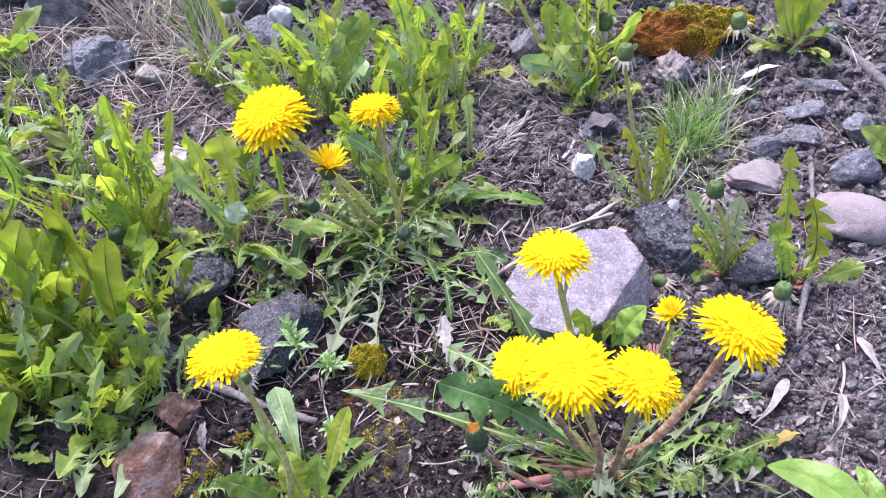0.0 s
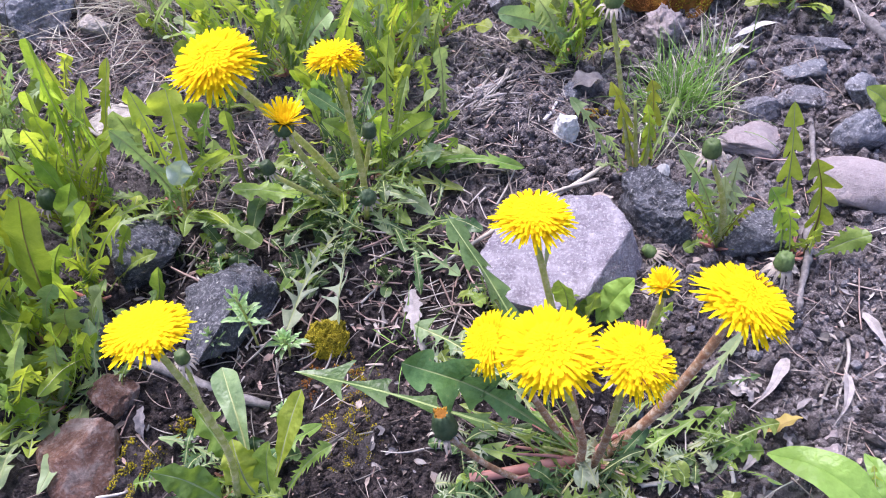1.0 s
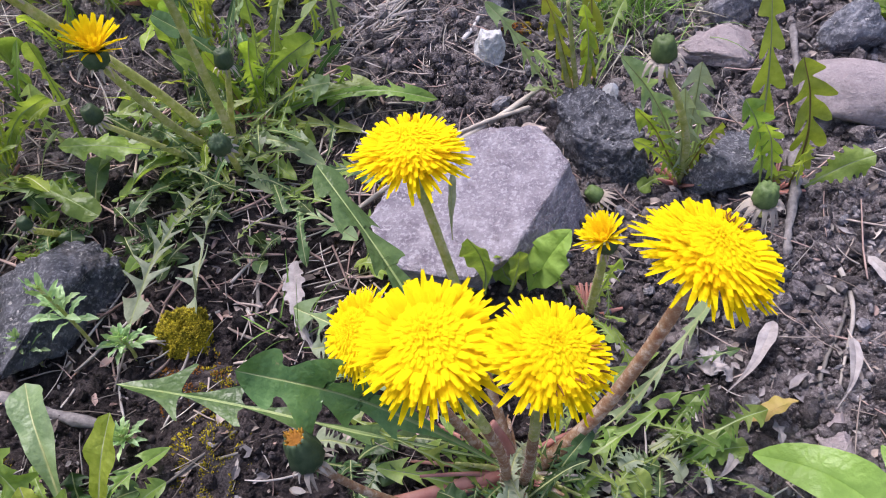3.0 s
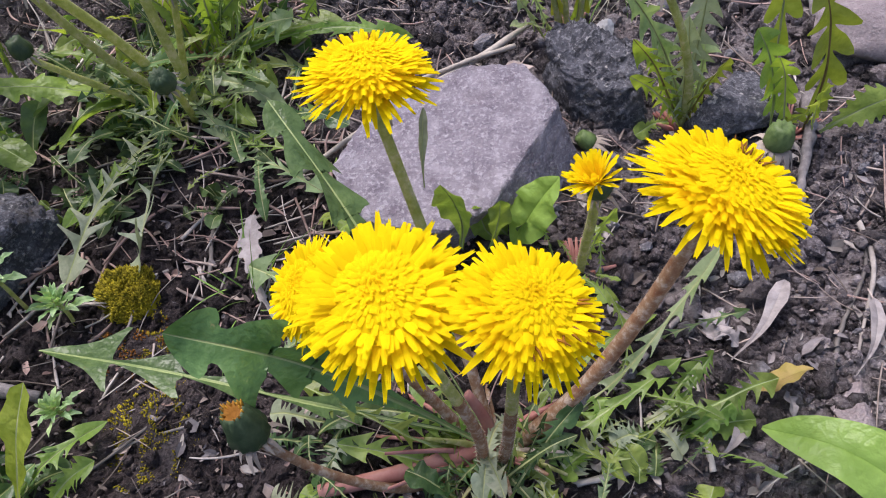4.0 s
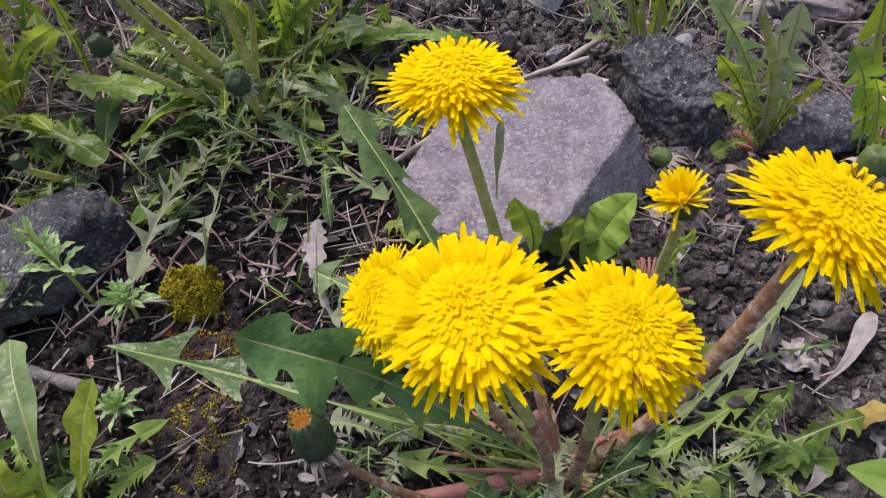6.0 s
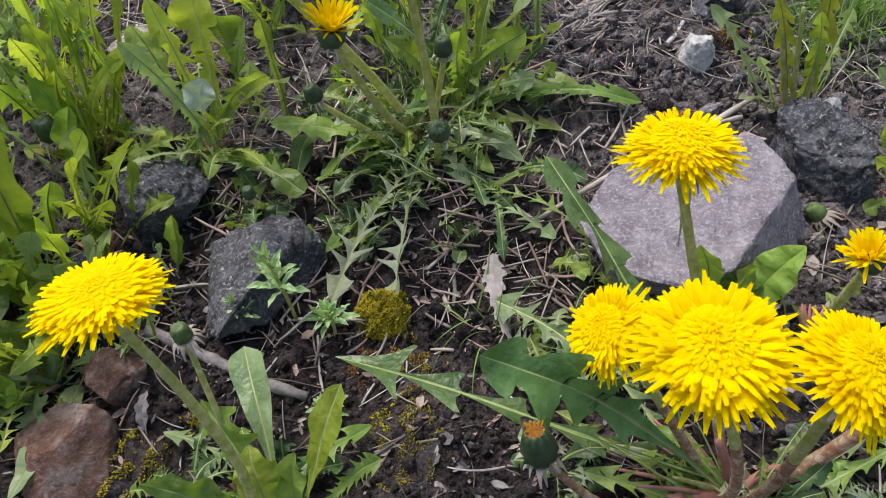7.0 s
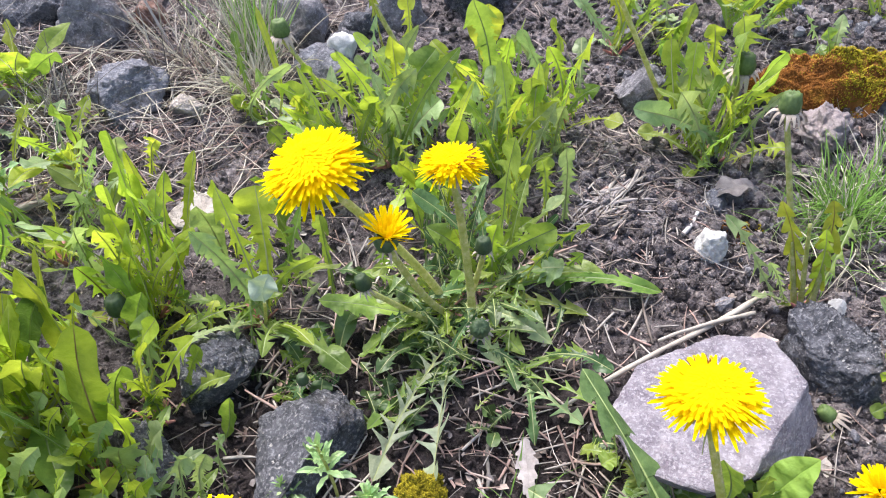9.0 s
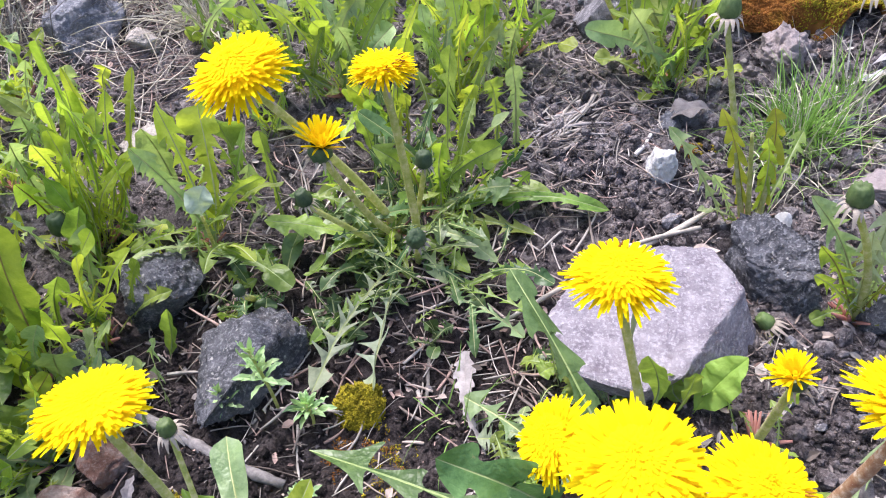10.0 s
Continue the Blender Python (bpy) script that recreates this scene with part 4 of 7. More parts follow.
def blade_of(lean, sag, mat):
    key = (round(lean * 5) / 5, round(sag * 4) / 4, mat.name)
    if key not in BLADES:
        BLADES[key] = blade_form(key[0], key[1], mat)
    return BLADES[key]


def grass_tuft(name, label, x, y, blades, length, spread, mats, seed, droop=0.6, wide=0.0007, cat="grass", base=0.012):
    rng = random.Random(seed)
    ob = empty(name, on_ground(x, y, -0.002))
    for _ in range(blades):
        a = rng.uniform(0, 360)
        ln = length * rng.uniform(0.45, 1.15)
        lean = spread * rng.uniform(0.1, 1.0)
        r = base * rng.random()
        ca, sa = math.cos(radians(a)), math.sin(radians(a))
        root = Vector((r * ca, r * sa, gz(x + r * ca, y + r * sa) - ob.location.z - 0.001))
        wd = wide * rng.uniform(1.2, 2.4)
        m = Matrix.Translation(root) @ pose(0, 0, 0, 0, 0, a + rng.gauss(0, 65)) @ pose(0, 0, 0, rng.gauss(0, 14), rng.gauss(0, 8), 0)
        part("blade", blade_of(lean, droop * rng.uniform(0.3, 1.1) * lean, rng.choice(mats)), ob, "", m @ Matrix.Diagonal((ln, wd, ln, 1)))
    return tagged(ob, label, cat, "grass tufts")


# ---- the ground: one sheet, fine where the camera passes ----
def spaced(lo, hi, step, far):
    mid = np.arange(lo, hi + step / 2, step)
    grow = np.cumsum(step * 1.28 ** np.arange(1, 60))
    grow = grow[grow < far]
    return np.concatenate([lo - grow[::-1], mid, hi + grow])


gx, gy = spaced(-0.50, 0.42, 0.0024, 60.0), spaced(0.06, 0.74, 0.0024, 60.0)
GX, GY = np.meshgrid(gx, gy, indexing="ij")
GZ = ground_at(GX, GY)
far_off = np.clip((np.hypot(GX, GY - 0.4) - 2.0) / 3.0, 0, 1)
GZ = GZ * (1 - far_off) + slope_at(GX, GY) * far_off
gv = np.stack([GX, GY, GZ], -1).reshape(-1, 3)
nx, ny = len(gx), len(gy)
ii = (np.arange(nx - 1)[:, None] * ny + np.arange(ny - 1)[None, :]).reshape(-1)
gf = np.stack([ii, ii + ny, ii + ny + 1, ii + 1], -1)
gme = bpy.data.meshes.new("ground")
gme.vertices.add(len(gv))
gme.vertices.foreach_set("co", gv.reshape(-1))
gme.loops.add(gf.size)
gme.loops.foreach_set("vertex_index", gf.reshape(-1).astype(np.int32))
gme.polygons.add(len(gf))
gme.polygons.foreach_set("loop_start", np.arange(0, gf.size, 4, dtype=np.int32))
gme.polygons.foreach_set("use_smooth", np.ones(len(gf), bool))
gme.update(calc_edges=True)
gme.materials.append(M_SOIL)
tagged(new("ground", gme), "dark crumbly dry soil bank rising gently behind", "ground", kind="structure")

# ---- stones ----
cut_rock("mauve_rock", "angular mauve granite rock with a flat bright top", (0.090, 0.296, 0.012),
         slab_sides([(-0.049, -0.007), (-0.036, -0.035), (-0.005, -0.044), (0.013, -0.035), (0.048, 0.014), (0.036, 0.042), (0.008, 0.043), (-0.032, 0.022)], 0.020, (-0.4, -0.5, -0.35, 0.5, 0.25, 0.1, 0.1, -0.1))
         + [((-0.03, -0.08, 1), 0.022), ((0, 0, -1), 0.03)], M_MAUVE, 31, 0.020)
stone("basalt_rock", "black pitted basalt rock beside the mauve rock", 0.159, 0.345, (0.054, 0.054, 0.062), M_BASALT, 5, 20, 10, 0.34, cat="rock", lumps=0.085, level=5)
stone("basalt_rock", "small black rock half hidden behind leaves", 0.219, 0.325, (0.046, 0.040, 0.038), M_BASALT, 8, 50, 8, 0.40, cat="rock", lumps=0.055)
stone("cobble", "smooth pale pink cobble lying on the soil", 0.284, 0.352, (0.062, 0.038, 0.030), M_PINK, 12, -14, 4, 0.44, rounder=0.7, lumps=0.022)
stone("flat_stone", "flat pale grey-pink stone set in soil", 0.238, 0.400, (0.050, 0.040, 0.020), M_PINK, 15, 8, 9, 0.50, rounder=0.1, lumps=0.09)
stone("stone", "smooth blue-grey stone beside the pink cobble", 0.301, 0.396, (0.036, 0.030, 0.034), M_SLATE, 19, 30, 6, 0.36, rounder=0.35)
stone("stone", "small blue-grey stone on dark soil", 0.283, 0.462, (0.030, 0.022, 0.018), M_SLATE, 21, 10, 7, 0.4)
stone("stone", "small pale grey stone on dark soil", 0.278, 0.438, (0.034, 0.022, 0.018), M_GREY, 22, 0, 7, 0.4)
stone("stone", "small dark grey stone on dark soil", 0.244, 0.424, (0.034, 0.024, 0.020), M_GREY, 23, 25, 7, 0.4)
stone("stone", "dark grey broken stone at the slope's side", 0.318, 0.440, (0.034, 0.026, 0.022), M_SLATE, 24, 60, 8, 0.4)
stone("stone", "dark lump of grey stone among crumbs", 0.322, 0.372, (0.030, 0.026, 0.022), M_GREY, 25, 10, 8, 0.4)
stone("stone", "flat grey stone beside dry leaves", 0.300, 0.486, (0.044, 0.020, 0.014), M_GREY, 26, -30, 8, 0.4)
stone("basalt_rock", "dark speckled basalt rock under dandelion leaves", -0.171, 0.311, (0.048, 0.048, 0.046), M_BASALT, 35, 10, 7, 0.40, cat="rock", lumps=0.055, level=5)
stone("basalt_rock", "dark speckled basalt rock beside a sprout", -0.110, 0.264, (0.056, 0.078, 0.042), M_BASALT, 37, -15, 7, 0.42, cat="rock", lumps=0.055, level=5)
stone("basalt_rock", "small dark rock beneath the big leaves", -0.192, 0.262, (0.040, 0.034, 0.030), M_BASALT, 38, 15, 7, 0.45, cat="rock")
cut_rock("brown_rock", "broken reddish brown rock with paler flakes", (-0.167, 0.178, 0.006),
         slab_sides([(-0.023, 0.006), (-0.016, -0.018), (0.008, -0.024), (0.020, -0.010), (0.017, 0.016), (-0.008, 0.020)], 0.012, (0.1, 0.15, 0.1, 0.0, 0.0, 0.0))
         + [((-0.30, 0.10, 1), 0.0100), ((0.15, -0.8, 0.9), 0.0110), ((0.9, -0.4, 0.8), 0.0115), ((-0.8, -0.7, 0.9), 0.0135), ((0, 0, -1), 0.02)], M_BROWN, 41, 0.028, 6)
stone("brown_rock", "grey-brown broken rock behind the flower", -0.158, 0.214, (0.034, 0.028, 0.024), M_BROWN, 43, 50, 9, 0.42, cat="rock", lumps=0.07)
stone("grey_rock", "rounded grey rock among dry straw", -0.300, 0.522, (0.066, 0.058, 0.044), M_SLATE, 47, 12, 9, 0.50, cat="rock", rounder=0.0, level=5, lumps=0.07)
stone("pale_stone", "small buff stone among dry straw", -0.254, 0.517, (0.026, 0.020, 0.020), M_PALE, 49, 20, 6, 0.35)
stone("dark_rock", "dark grey rock at the top of the slope", -0.405, 0.600, (0.056, 0.04, 0.044), M_BASALT, 51, 10, 7, 0.4, cat="rock", rounder=0.4)
stone("grey_rock", "grey rounded rock at the top of the slope", -0.352, 0.590, (0.052, 0.05, 0.052), M_GREY, 52, 40, 7, 0.4, cat="rock", rounder=0.4)
stone("brick_piece", "broken red-brown brick piece in dry grass", -0.314, 0.612, (0.026, 0.022, 0.034), M_BROWN, 53, 15, 8, 0.35, cat="brick piece")
stone("mauve_rock", "dark mauve rock behind the dry grass", -0.192, 0.618, (0.052, 0.05, 0.058), M_GREY, 55, 10, 8, 0.38, cat="rock", rounder=0.1)
stone("grey_rock", "small grey rock between larger rocks", -0.158, 0.600, (0.030, 0.03, 0.040), M_GREY, 56, 70, 8, 0.4, cat="rock")
stone("stone", "white and blue-grey stone behind leaves", -0.158, 0.562, (0.048, 0.036, 0.044), M_SLATE, 57, 5, 7, 0.38)
stone("stone", "pale stone chip lying on a darker stone", -0.150, 0.574, (0.034, 0.022, 0.034), M_WHITE, 58, 25, 7, 0.30)
stone("grey_rock", "pale grey rock high on the slope", -0.118, 0.648, (0.050, 0.04, 0.046), M_GREY, 59, 35, 7, 0.38, cat="rock", rounder=0.3)
stone("basalt_rock", "black rock behind tall leaves", -0.140, 0.628, (0.042, 0.036, 0.036), M_BASALT, 60, 35, 8, 0.42, cat="rock")
stone("basalt_rock", "dark rock high on the bank", -0.062, 0.680, (0.070, 0.05, 0.05), M_BASALT, 61, 15, 8, 0.42, cat="rock")
stone("grey_rock", "grey-brown rock below a dandelion plant", 0.072, 0.562, (0.050, 0.036, 0.040), M_GREY, 63, 20, 8, 0.40, cat="rock")
stone("grey_rock", "crumbling pale grey rock below moss", 0.192, 0.520, (0.056, 0.046, 0.040), M_PINK, 65, -20, 14, 0.42, cat="rock", lumps=0.11, level=5)
stone("white_stone", "bright white stone with a grey end", 0.108, 0.420, (0.014, 0.021, 0.027), M_WHITE, 67, 25, 7, 0.30)
stone("pale_stone", "whitish pink stone flake among leaves", -0.222, 0.424, (0.036, 0.050, 0.020), M_PALE, 69, 10, 11, 0.36, lumps=0.075)
stone("stone", "small grey stone under a leaf", 0.209, 0.178, (0.016, 0.016, 0.012), M_GREY, 71, 20, 8, 0.4)
stone("flat_stone", "long flat grey-brown stone flake in soil", 0.222, 0.180, (0.016, 0.044, 0.012), M_PINK, 72, -14, 7, 0.45)
stone("stone", "grey stone at the foot of the grass", 0.128, 0.470, (0.026, 0.02, 0.016), M_GREY, 73, 10, 8, 0.4)
stone("stone", "flat grey flake near dry roots", 0.117, 0.462, (0.024, 0.016, 0.012), M_SLATE, 74, 40, 8, 0.4)
stone("stone", "pale stone chip behind the basalt rock", 0.168, 0.374, (0.012, 0.012, 0.018), M_WHITE, 75, 40, 8, 0.4)

# ---- moss ----
moss("moss_cushion", "round olive-yellow moss cushion on dark soil", -0.046, 0.257, (0.026, 0.023, 0.011), [M_MOSS], 3, 3000, 0.0016)
moss("moss_patch", "thin rusty and olive moss patch on soil", -0.036, 0.232, (0.050, 0.034, 0.004), [M_MOSSR, M_MOSS], 4, 2200, 0.0011)
moss("moss_patch", "thin olive moss patch between straws", -0.028, 0.198, (0.040, 0.046, 0.003), [M_MOSS], 5, 1800, 0.0011)
moss("moss_patch", "olive moss patch beside the brown rock", -0.138, 0.176, (0.034, 0.034, 0.005), [M_MOSS], 6, 1600, 0.0012)
moss("moss_patch", "small bright moss patch behind a stem", -0.117, 0.199, (0.016, 0.014, 0.006), [M_MOSS], 7, 700, 0.0012)
moss("moss_cushion", "wide rust-brown and yellow-green moss cushion", 0.206, 0.562, (0.120, 0.050, 0.028), [M_MOSSR, M_MOSS], 8, 15000, 0.0017)
moss("moss_patch", "flat brown moss beneath the white stone", 0.128, 0.438, (0.032, 0.022, 0.005), [M_MOSSR, M_MOSS], 9, 1200, 0.0012)

# ---- dandelions with flowers ----
def head_on(plant, foot, at, normal, radius, opened=1.0, mat=M_STEM, red=None, bend=(0, 0, 0), seed=1, label="", droop=0.0, r0=0.0021, r1=0.0016, flat=0.88, brown=None):
    """A stem and its head; at is the middle of the dome."""
    n = Vector(normal).normalized()
    seat = Vector(at) - n * radius * (0.26 if opened >= 0.8 else 0.45)
    neck = seat - n * radius * 0.36
    o = plant.location
    stem_to(plant, Vector(foot) - o, neck - o, r0, r1, mat, bend, red, 700)
    return flower_head(plant, seat - o, n, radius, opened, random.Random(seed), label, droop, flat, brown)


def bud_at(plant, foot, at, radius, normal=(0, 0, 1), mat=M_STEM, bend=(0, 0, 0), faded=False, seed=1, r0=0.0018, label="", green=M_BUD):
    n = Vector(normal).normalized()
    o = plant.location
    stem_to(plant, Vector(foot) - o, Vector(at) - n * radius - o, r0, r0 * 0.8, mat, bend)
    return bud_on(plant, Vector(at) - o, n, radius, random.Random(seed), faded, label, green)


front = rosette("dandelion", "dandelion with several open yellow heads on reddish stems", 0.100, 0.181,
    [(-0.03, 0.019, 0.02, 9, "green"), (0.068, 0.026, 0.01, 10, "green"),
     (0.063, 0.044, 0.012, 7, "green"), (-0.067, 0.018, 0.03, 13, "green"), (-0.056, 0.003, 0.012, 9, "green"), (0.095, 0.072, 0.015, 7, "grey"), (-0.001, -0.016, 0.012, 11, "green"),
     (0.017, -0.015, 0.01, 9, "green"), (0.041, -0.017, 0.011, 7, "green"), (-0.039, 0.006, 0.02, 7, "green")],
    "lobed frond lobed", 101, 18, 0.048, ("dark", "green", "pale"))
A = on_ground(0.100, 0.181)
head_on(front, A + Vector((-0.006, -0.004, 0)), (0.072, 0.176, 0.109), (-0.05, -0.12, 1), 0.0203, 1, M_STEM, M_STEMR, (0.006, -0.004, 0), 1, "fully open bright yellow head")
head_on(front, A + Vector((0.001, -0.003, 0)), (0.105, 0.166, 0.117), (0.34, 0.02, 1), 0.0168, 1, M_STEM, M_STEMR, (0.0, -0.004, 0), 2, "open yellow head turned sideways", 4, brown=(0.8, -0.7, 0))
head_on(front, A + Vector((0.008, 0.002, 0.004)), (0.155, 0.196, 0.117), (0.36, 0.14, 1), 0.0208, 1, M_STEMR, None, (0.004, 0.0, -0.006), 3, "large open yellow head on a thick reddish stem", 5, 0.0028, 0.0021, 0.74, brown=(0.7, 0.7, 0))
head_on(front, A + Vector((-0.002, 0.006, 0)), (0.069, 0.243, 0.120), (0.0, 0.20, 1), 0.0182, 1, M_STEM, M_STEMR, (0.0, 0.006, 0), 4, "open yellow head standing before the mauve rock", 6, brown=(0.1, 1, 0))
head_on(front, A + Vector((-0.008, 0.004, 0)), (0.046, 0.199, 0.080), (-0.75, -0.15, 0.8), 0.0155, 0.9, M_STEM, M_STEMR, (0.0, 0.0, 0), 5, "smaller yellow head turned aside")
bud_at(front, A + Vector((-0.010, -0.004, 0)), (0.027, 0.171, 0.052), 0.0082, (-0.15, 0.1, 1), M_STEMR, (0, -0.006, -0.012), True, 6, 0.0018, "faded dark bud with withered orange tips", M_BUDD)
part("pink_shoot", tube_mesh("pink_shoot", [(-0.062, -0.012, 0.008), (-0.035, -0.008, 0.010), (-0.012, -0.002, 0.008), (0.004, 0.004, 0.004)], 0.0026, 0.0036, M_CROWN, 9, 14, 0.8, 0.06), front, "smooth pinkish leaf stalk")
part("pink_shoot", tube_mesh("pink_shoot", [(0.0, 0.0, 0.0), (0.008, 0.006, 0.012), (0.022, 0.010, 0.018)], 0.0034, 0.0016, M_CROWN, 8, 10, 0.6, 0.06), front, "smooth pinkish leaf stalk")
part("pink_shoot", tube_mesh("pink_shoot", [(-0.002, 0.002, 0.0), (-0.004, 0.006, 0.015), (-0.010, 0.010, 0.030)], 0.0032, 0.0016, M_CROWN, 8, 10, 0.6, 0.06), front, "smooth pinkish leaf stalk")

leaf_at(front, (0.092, 0.184, 0.004), (-0.052, 0.211, 0.036), 0.026, "sparse", "deep", 23, (0.1, -0.2, 1), 0.05, 0.01, "long grey-green leaf with widely set lobes")
leaf_at(front, (0.094, 0.181, 0.004), (0.008, 0.190, 0.080), 0.034, "bold", "deep", 29, (0.15, -0.75, 1.0), 0.04, 0.01, "broad dark green leaf rising over the faded bud", 0.04)
leaf_at(front, (0.094, 0.188, 0.004), (0.028, 0.282, 0.075), 0.026, "bold", "deep", 4, (0.9, -0.25, 0.6), 0.05, 0.02, "upright jagged green leaf leaning beside the rock")
rs = random.Random(17)
for k in range(22):
    a, ln = rs.uniform(0, 6.283), rs.uniform(0.016, 0.044)
    e = Vector((ln * math.cos(a), ln * math.sin(a), rs.uniform(0.004, 0.022)))
    part("leaf_stalk", tube_mesh("leaf_stalk", [(0.003 * math.cos(a), 0.003 * math.sin(a), 0.002), e * 0.5 + Vector((0, 0, 0.003)), e], rs.uniform(0.0012, 0.0020), 0.0006, (M_CROWN, M_STEMR, M_BRACT, M_STEM)[k % 4], 7, 8, 0.6, 0.2), front)
low_leaves = rosette("dandelion", "low dandelion leaves with one yellowing tip", 0.155, 0.181,
    [(0.030, 0.010, 0.012, 8, "green"), (0.016, 0.02, 0.021, 9, "green"), (-0.01, -0.016, 0.006, 7, "green"), (-0.022, -0.013, 0.009, 7, "green"), (0.034, 0.003, 0.008, 10, "green")],
    "lobed toothed", 103, 8, 0.03, ("green", "grey"), False)
leaf_at(low_leaves, (0.158, 0.184, 0.002), (0.197, 0.194, 0.012), 0.013, "lobed", "green", 83, (0, -0.4, 1), 0.12)
leaf_at(low_leaves, (0.160, 0.186, 0.002), (0.178, 0.206, 0.012), 0.012, "lobed", "green", 84, (0, -0.4, 1), 0.12)
dead_leaf("yellowed_leaf", "yellow and brown withering leaf tip", (0.192, 0.194), (0.209, 0.196), 0.0105, M_DEADY, 3, "oval", 0.012)

rosette("dandelion", "flat deeply lobed leaf beside a shrivelled one", 0.078, 0.200, [(-0.072, 0.060, 0.012, 19, "grey")], "frond", 104, 0, 0.03, ("grey",), False)
tiny = rosette("dandelion", "small dandelion with one half-closed yellow head", 0.138, 0.249, [(0.012, 0.006, 0.035, 8, "green"), (-0.010, -0.014, 0.012, 8, "green")], "lobed", 105, 5, 0.025, ("green",))
head_on(tiny, on_ground(0.138, 0.249), (0.132, 0.233, 0.080), (-0.45, 0.1, 1), 0.0095, 0.5, M_STEM, None, (0, 0, 0), 7, "half-closed yellow head with reflexed bracts", 0, 0.0020, 0.0016)
bud_at(tiny, on_ground(0.150, 0.296), (0.150, 0.309, 0.016), 0.0050, (-0.6, 0.2, 0.5), M_STEM, (0, 0, 0), False, 8, 0.0012)

seedling = rosette("broadleaf_seedling", "young broad-leaved plant beside the mauve rock", 0.108, 0.272,
    [(-0.010, -0.010, 0.032, 9, "green"), (-0.018, -0.012, 0.026, 9, "green"), (0.006, -0.012, 0.018, 8, "dark")], "oval", 107, 0, 0.02, ("green",), False)
leaf_at(seedling, (0.112, 0.262, 0.004), (0.130, 0.266, 0.042), 0.019, "oval", "fresh", 5, (-0.25, -0.7, 0.8), 0.04, 0.01, "bright light-green oval leaf")
leaf_at(seedling, (0.092, 0.252, 0.021), (0.086, 0.254, 0.056), 0.013, "oblong", "green", 71, (-0.4, -0.8, 0.6), 0.03)
leaf_at(seedling, (0.103, 0.254, 0.017), (0.107, 0.256, 0.043), 0.010, "oblong", "green", 72, (0.4, -0.8, 0.6), 0.03)
leaf_at(seedling, (0.08, 0.262, 0.046), (0.082, 0.275, 0.073), 0.0035, "oblong", "pale", 73, (0.3, -0.8, 0.5), 0.02)
rosette("dandelion", "few small jagged leaves beside the mauve rock", 0.055, 0.272, [(0.010, -0.01, 0.008, 9, "grey")], "lobed", 109, 3, 0.022, ("green", "dark"), False)

single = rosette("dandelion", "dandelion with one open head and rounded leaves", -0.083, 0.168,
    [(-0.045, 0.022, 0.012, 7, "grey"), (0.041, 0.033, 0.006, 8, "green"), (-0.012, 0.026, 0.012, 7, "green"), (0.022, 0.016, 0.012, 8, "dark")],
    "lobed jagged", 111, 4, 0.026, ("green", "dark"))
leaf_at(single, (-0.072, 0.166, 0.002), (-0.094, 0.219, 0.028), 0.015, "spoon", "grey", 61, (0.1, -0.5, 1), 0.10, 0.02, "grey-green leaf with a pale broad rib")
leaf_at(single, (-0.076, 0.164, 0.002), (-0.100, 0.190, 0.036), 0.018, "toothed", "green", 62, (-0.2, -0.6, 1), 0.08)
leaf_at(single, (-0.062, 0.164, 0.002), (-0.042, 0.190, 0.053), 0.013, "oblong", "lime", 63, (-0.6, -0.7, 0.5), 0.03)
leaf_at(single, (-0.068, 0.158, 0.002), (-0.076, 0.172, 0.040), 0.018, "oval", "lime", 64, (0.2, -0.7, 0.8), 0.06)
leaf_at(single, (-0.062, 0.158, 0.002), (-0.056, 0.168, 0.043), 0.015, "oval", "green", 65, (-0.3, -0.7, 0.8), 0.05)
leaf_at(single, (-0.085, 0.156, 0.002), (-0.113, 0.157, 0.036), 0.018, "oval", "green", 66, (0.1, -0.6, 1), 0.08)
leaf_at(single, (-0.055, 0.160, 0.002), (-0.030, 0.176, 0.024), 0.012, "jagged", "green", 67, (0.0, -0.5, 1), 0.08)
head_on(single, on_ground(-0.080, 0.158), (-0.082, 0.166, 0.1405), (-0.04, 0.24, 1), 0.0164, 1, M_STEM, None, (0.008, 0.0, 0), 9, "open yellow head on a leaning stem", 10, 0.0019, 0.0014, 0.55)
bud_at(single, on_ground(-0.088, 0.172), (-0.096, 0.196, 0.072), 0.0045, (0, 0, 1), M_STEM, (0, 0, 0), False, 10, 0.0014)

middle = rosette("dandelion", "large dandelion with three yellow heads and many leaves", -0.047, 0.371,
    [(-0.051, 0.01, 0.022, 13, "green"), (-0.027, -0.017, 0.01, 13, "green"), (-0.055, -0.025, 0.012, 13, "grey"), (-0.018, -0.032, 0.003, 11, "green"), (-0.043, -0.038, 0.003, 12, "green"), (0.048, -0.03, 0.001, 10, "green"),
     (0.063, -0.022, 0.002, 11, "grey"), (0.036, -0.038, -0.002, 10, "grey"), (0.017, -0.038, -0.001, 8, "green"), (-0.069, -0.02, 0.028, 13, "green"), (-0.014, -0.0, 0.03, 12, "green")],
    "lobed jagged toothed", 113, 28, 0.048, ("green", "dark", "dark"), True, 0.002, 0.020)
I = on_ground(-0.047, 0.371)
head_on(middle, I + Vector((0.004, 0.0, 0)), (-0.095, 0.333, 0.147), (-0.22, -0.14, 1), 0.0235, 1, M_STEM, None, (0.004, 0.004, -0.004), 11, "large open yellow head leaning away", 4, 0.0025, 0.0021)
head_on(middle, I + Vector((0.006, -0.006, 0)), (-0.064, 0.336, 0.106), (0.25, 0.05, 1), 0.0135, 0.5, M_STEM, None, (-0.002, 0.0, -0.006), 12, "half-open yellow head in a dark cup", 0, 0.0021, 0.0018)
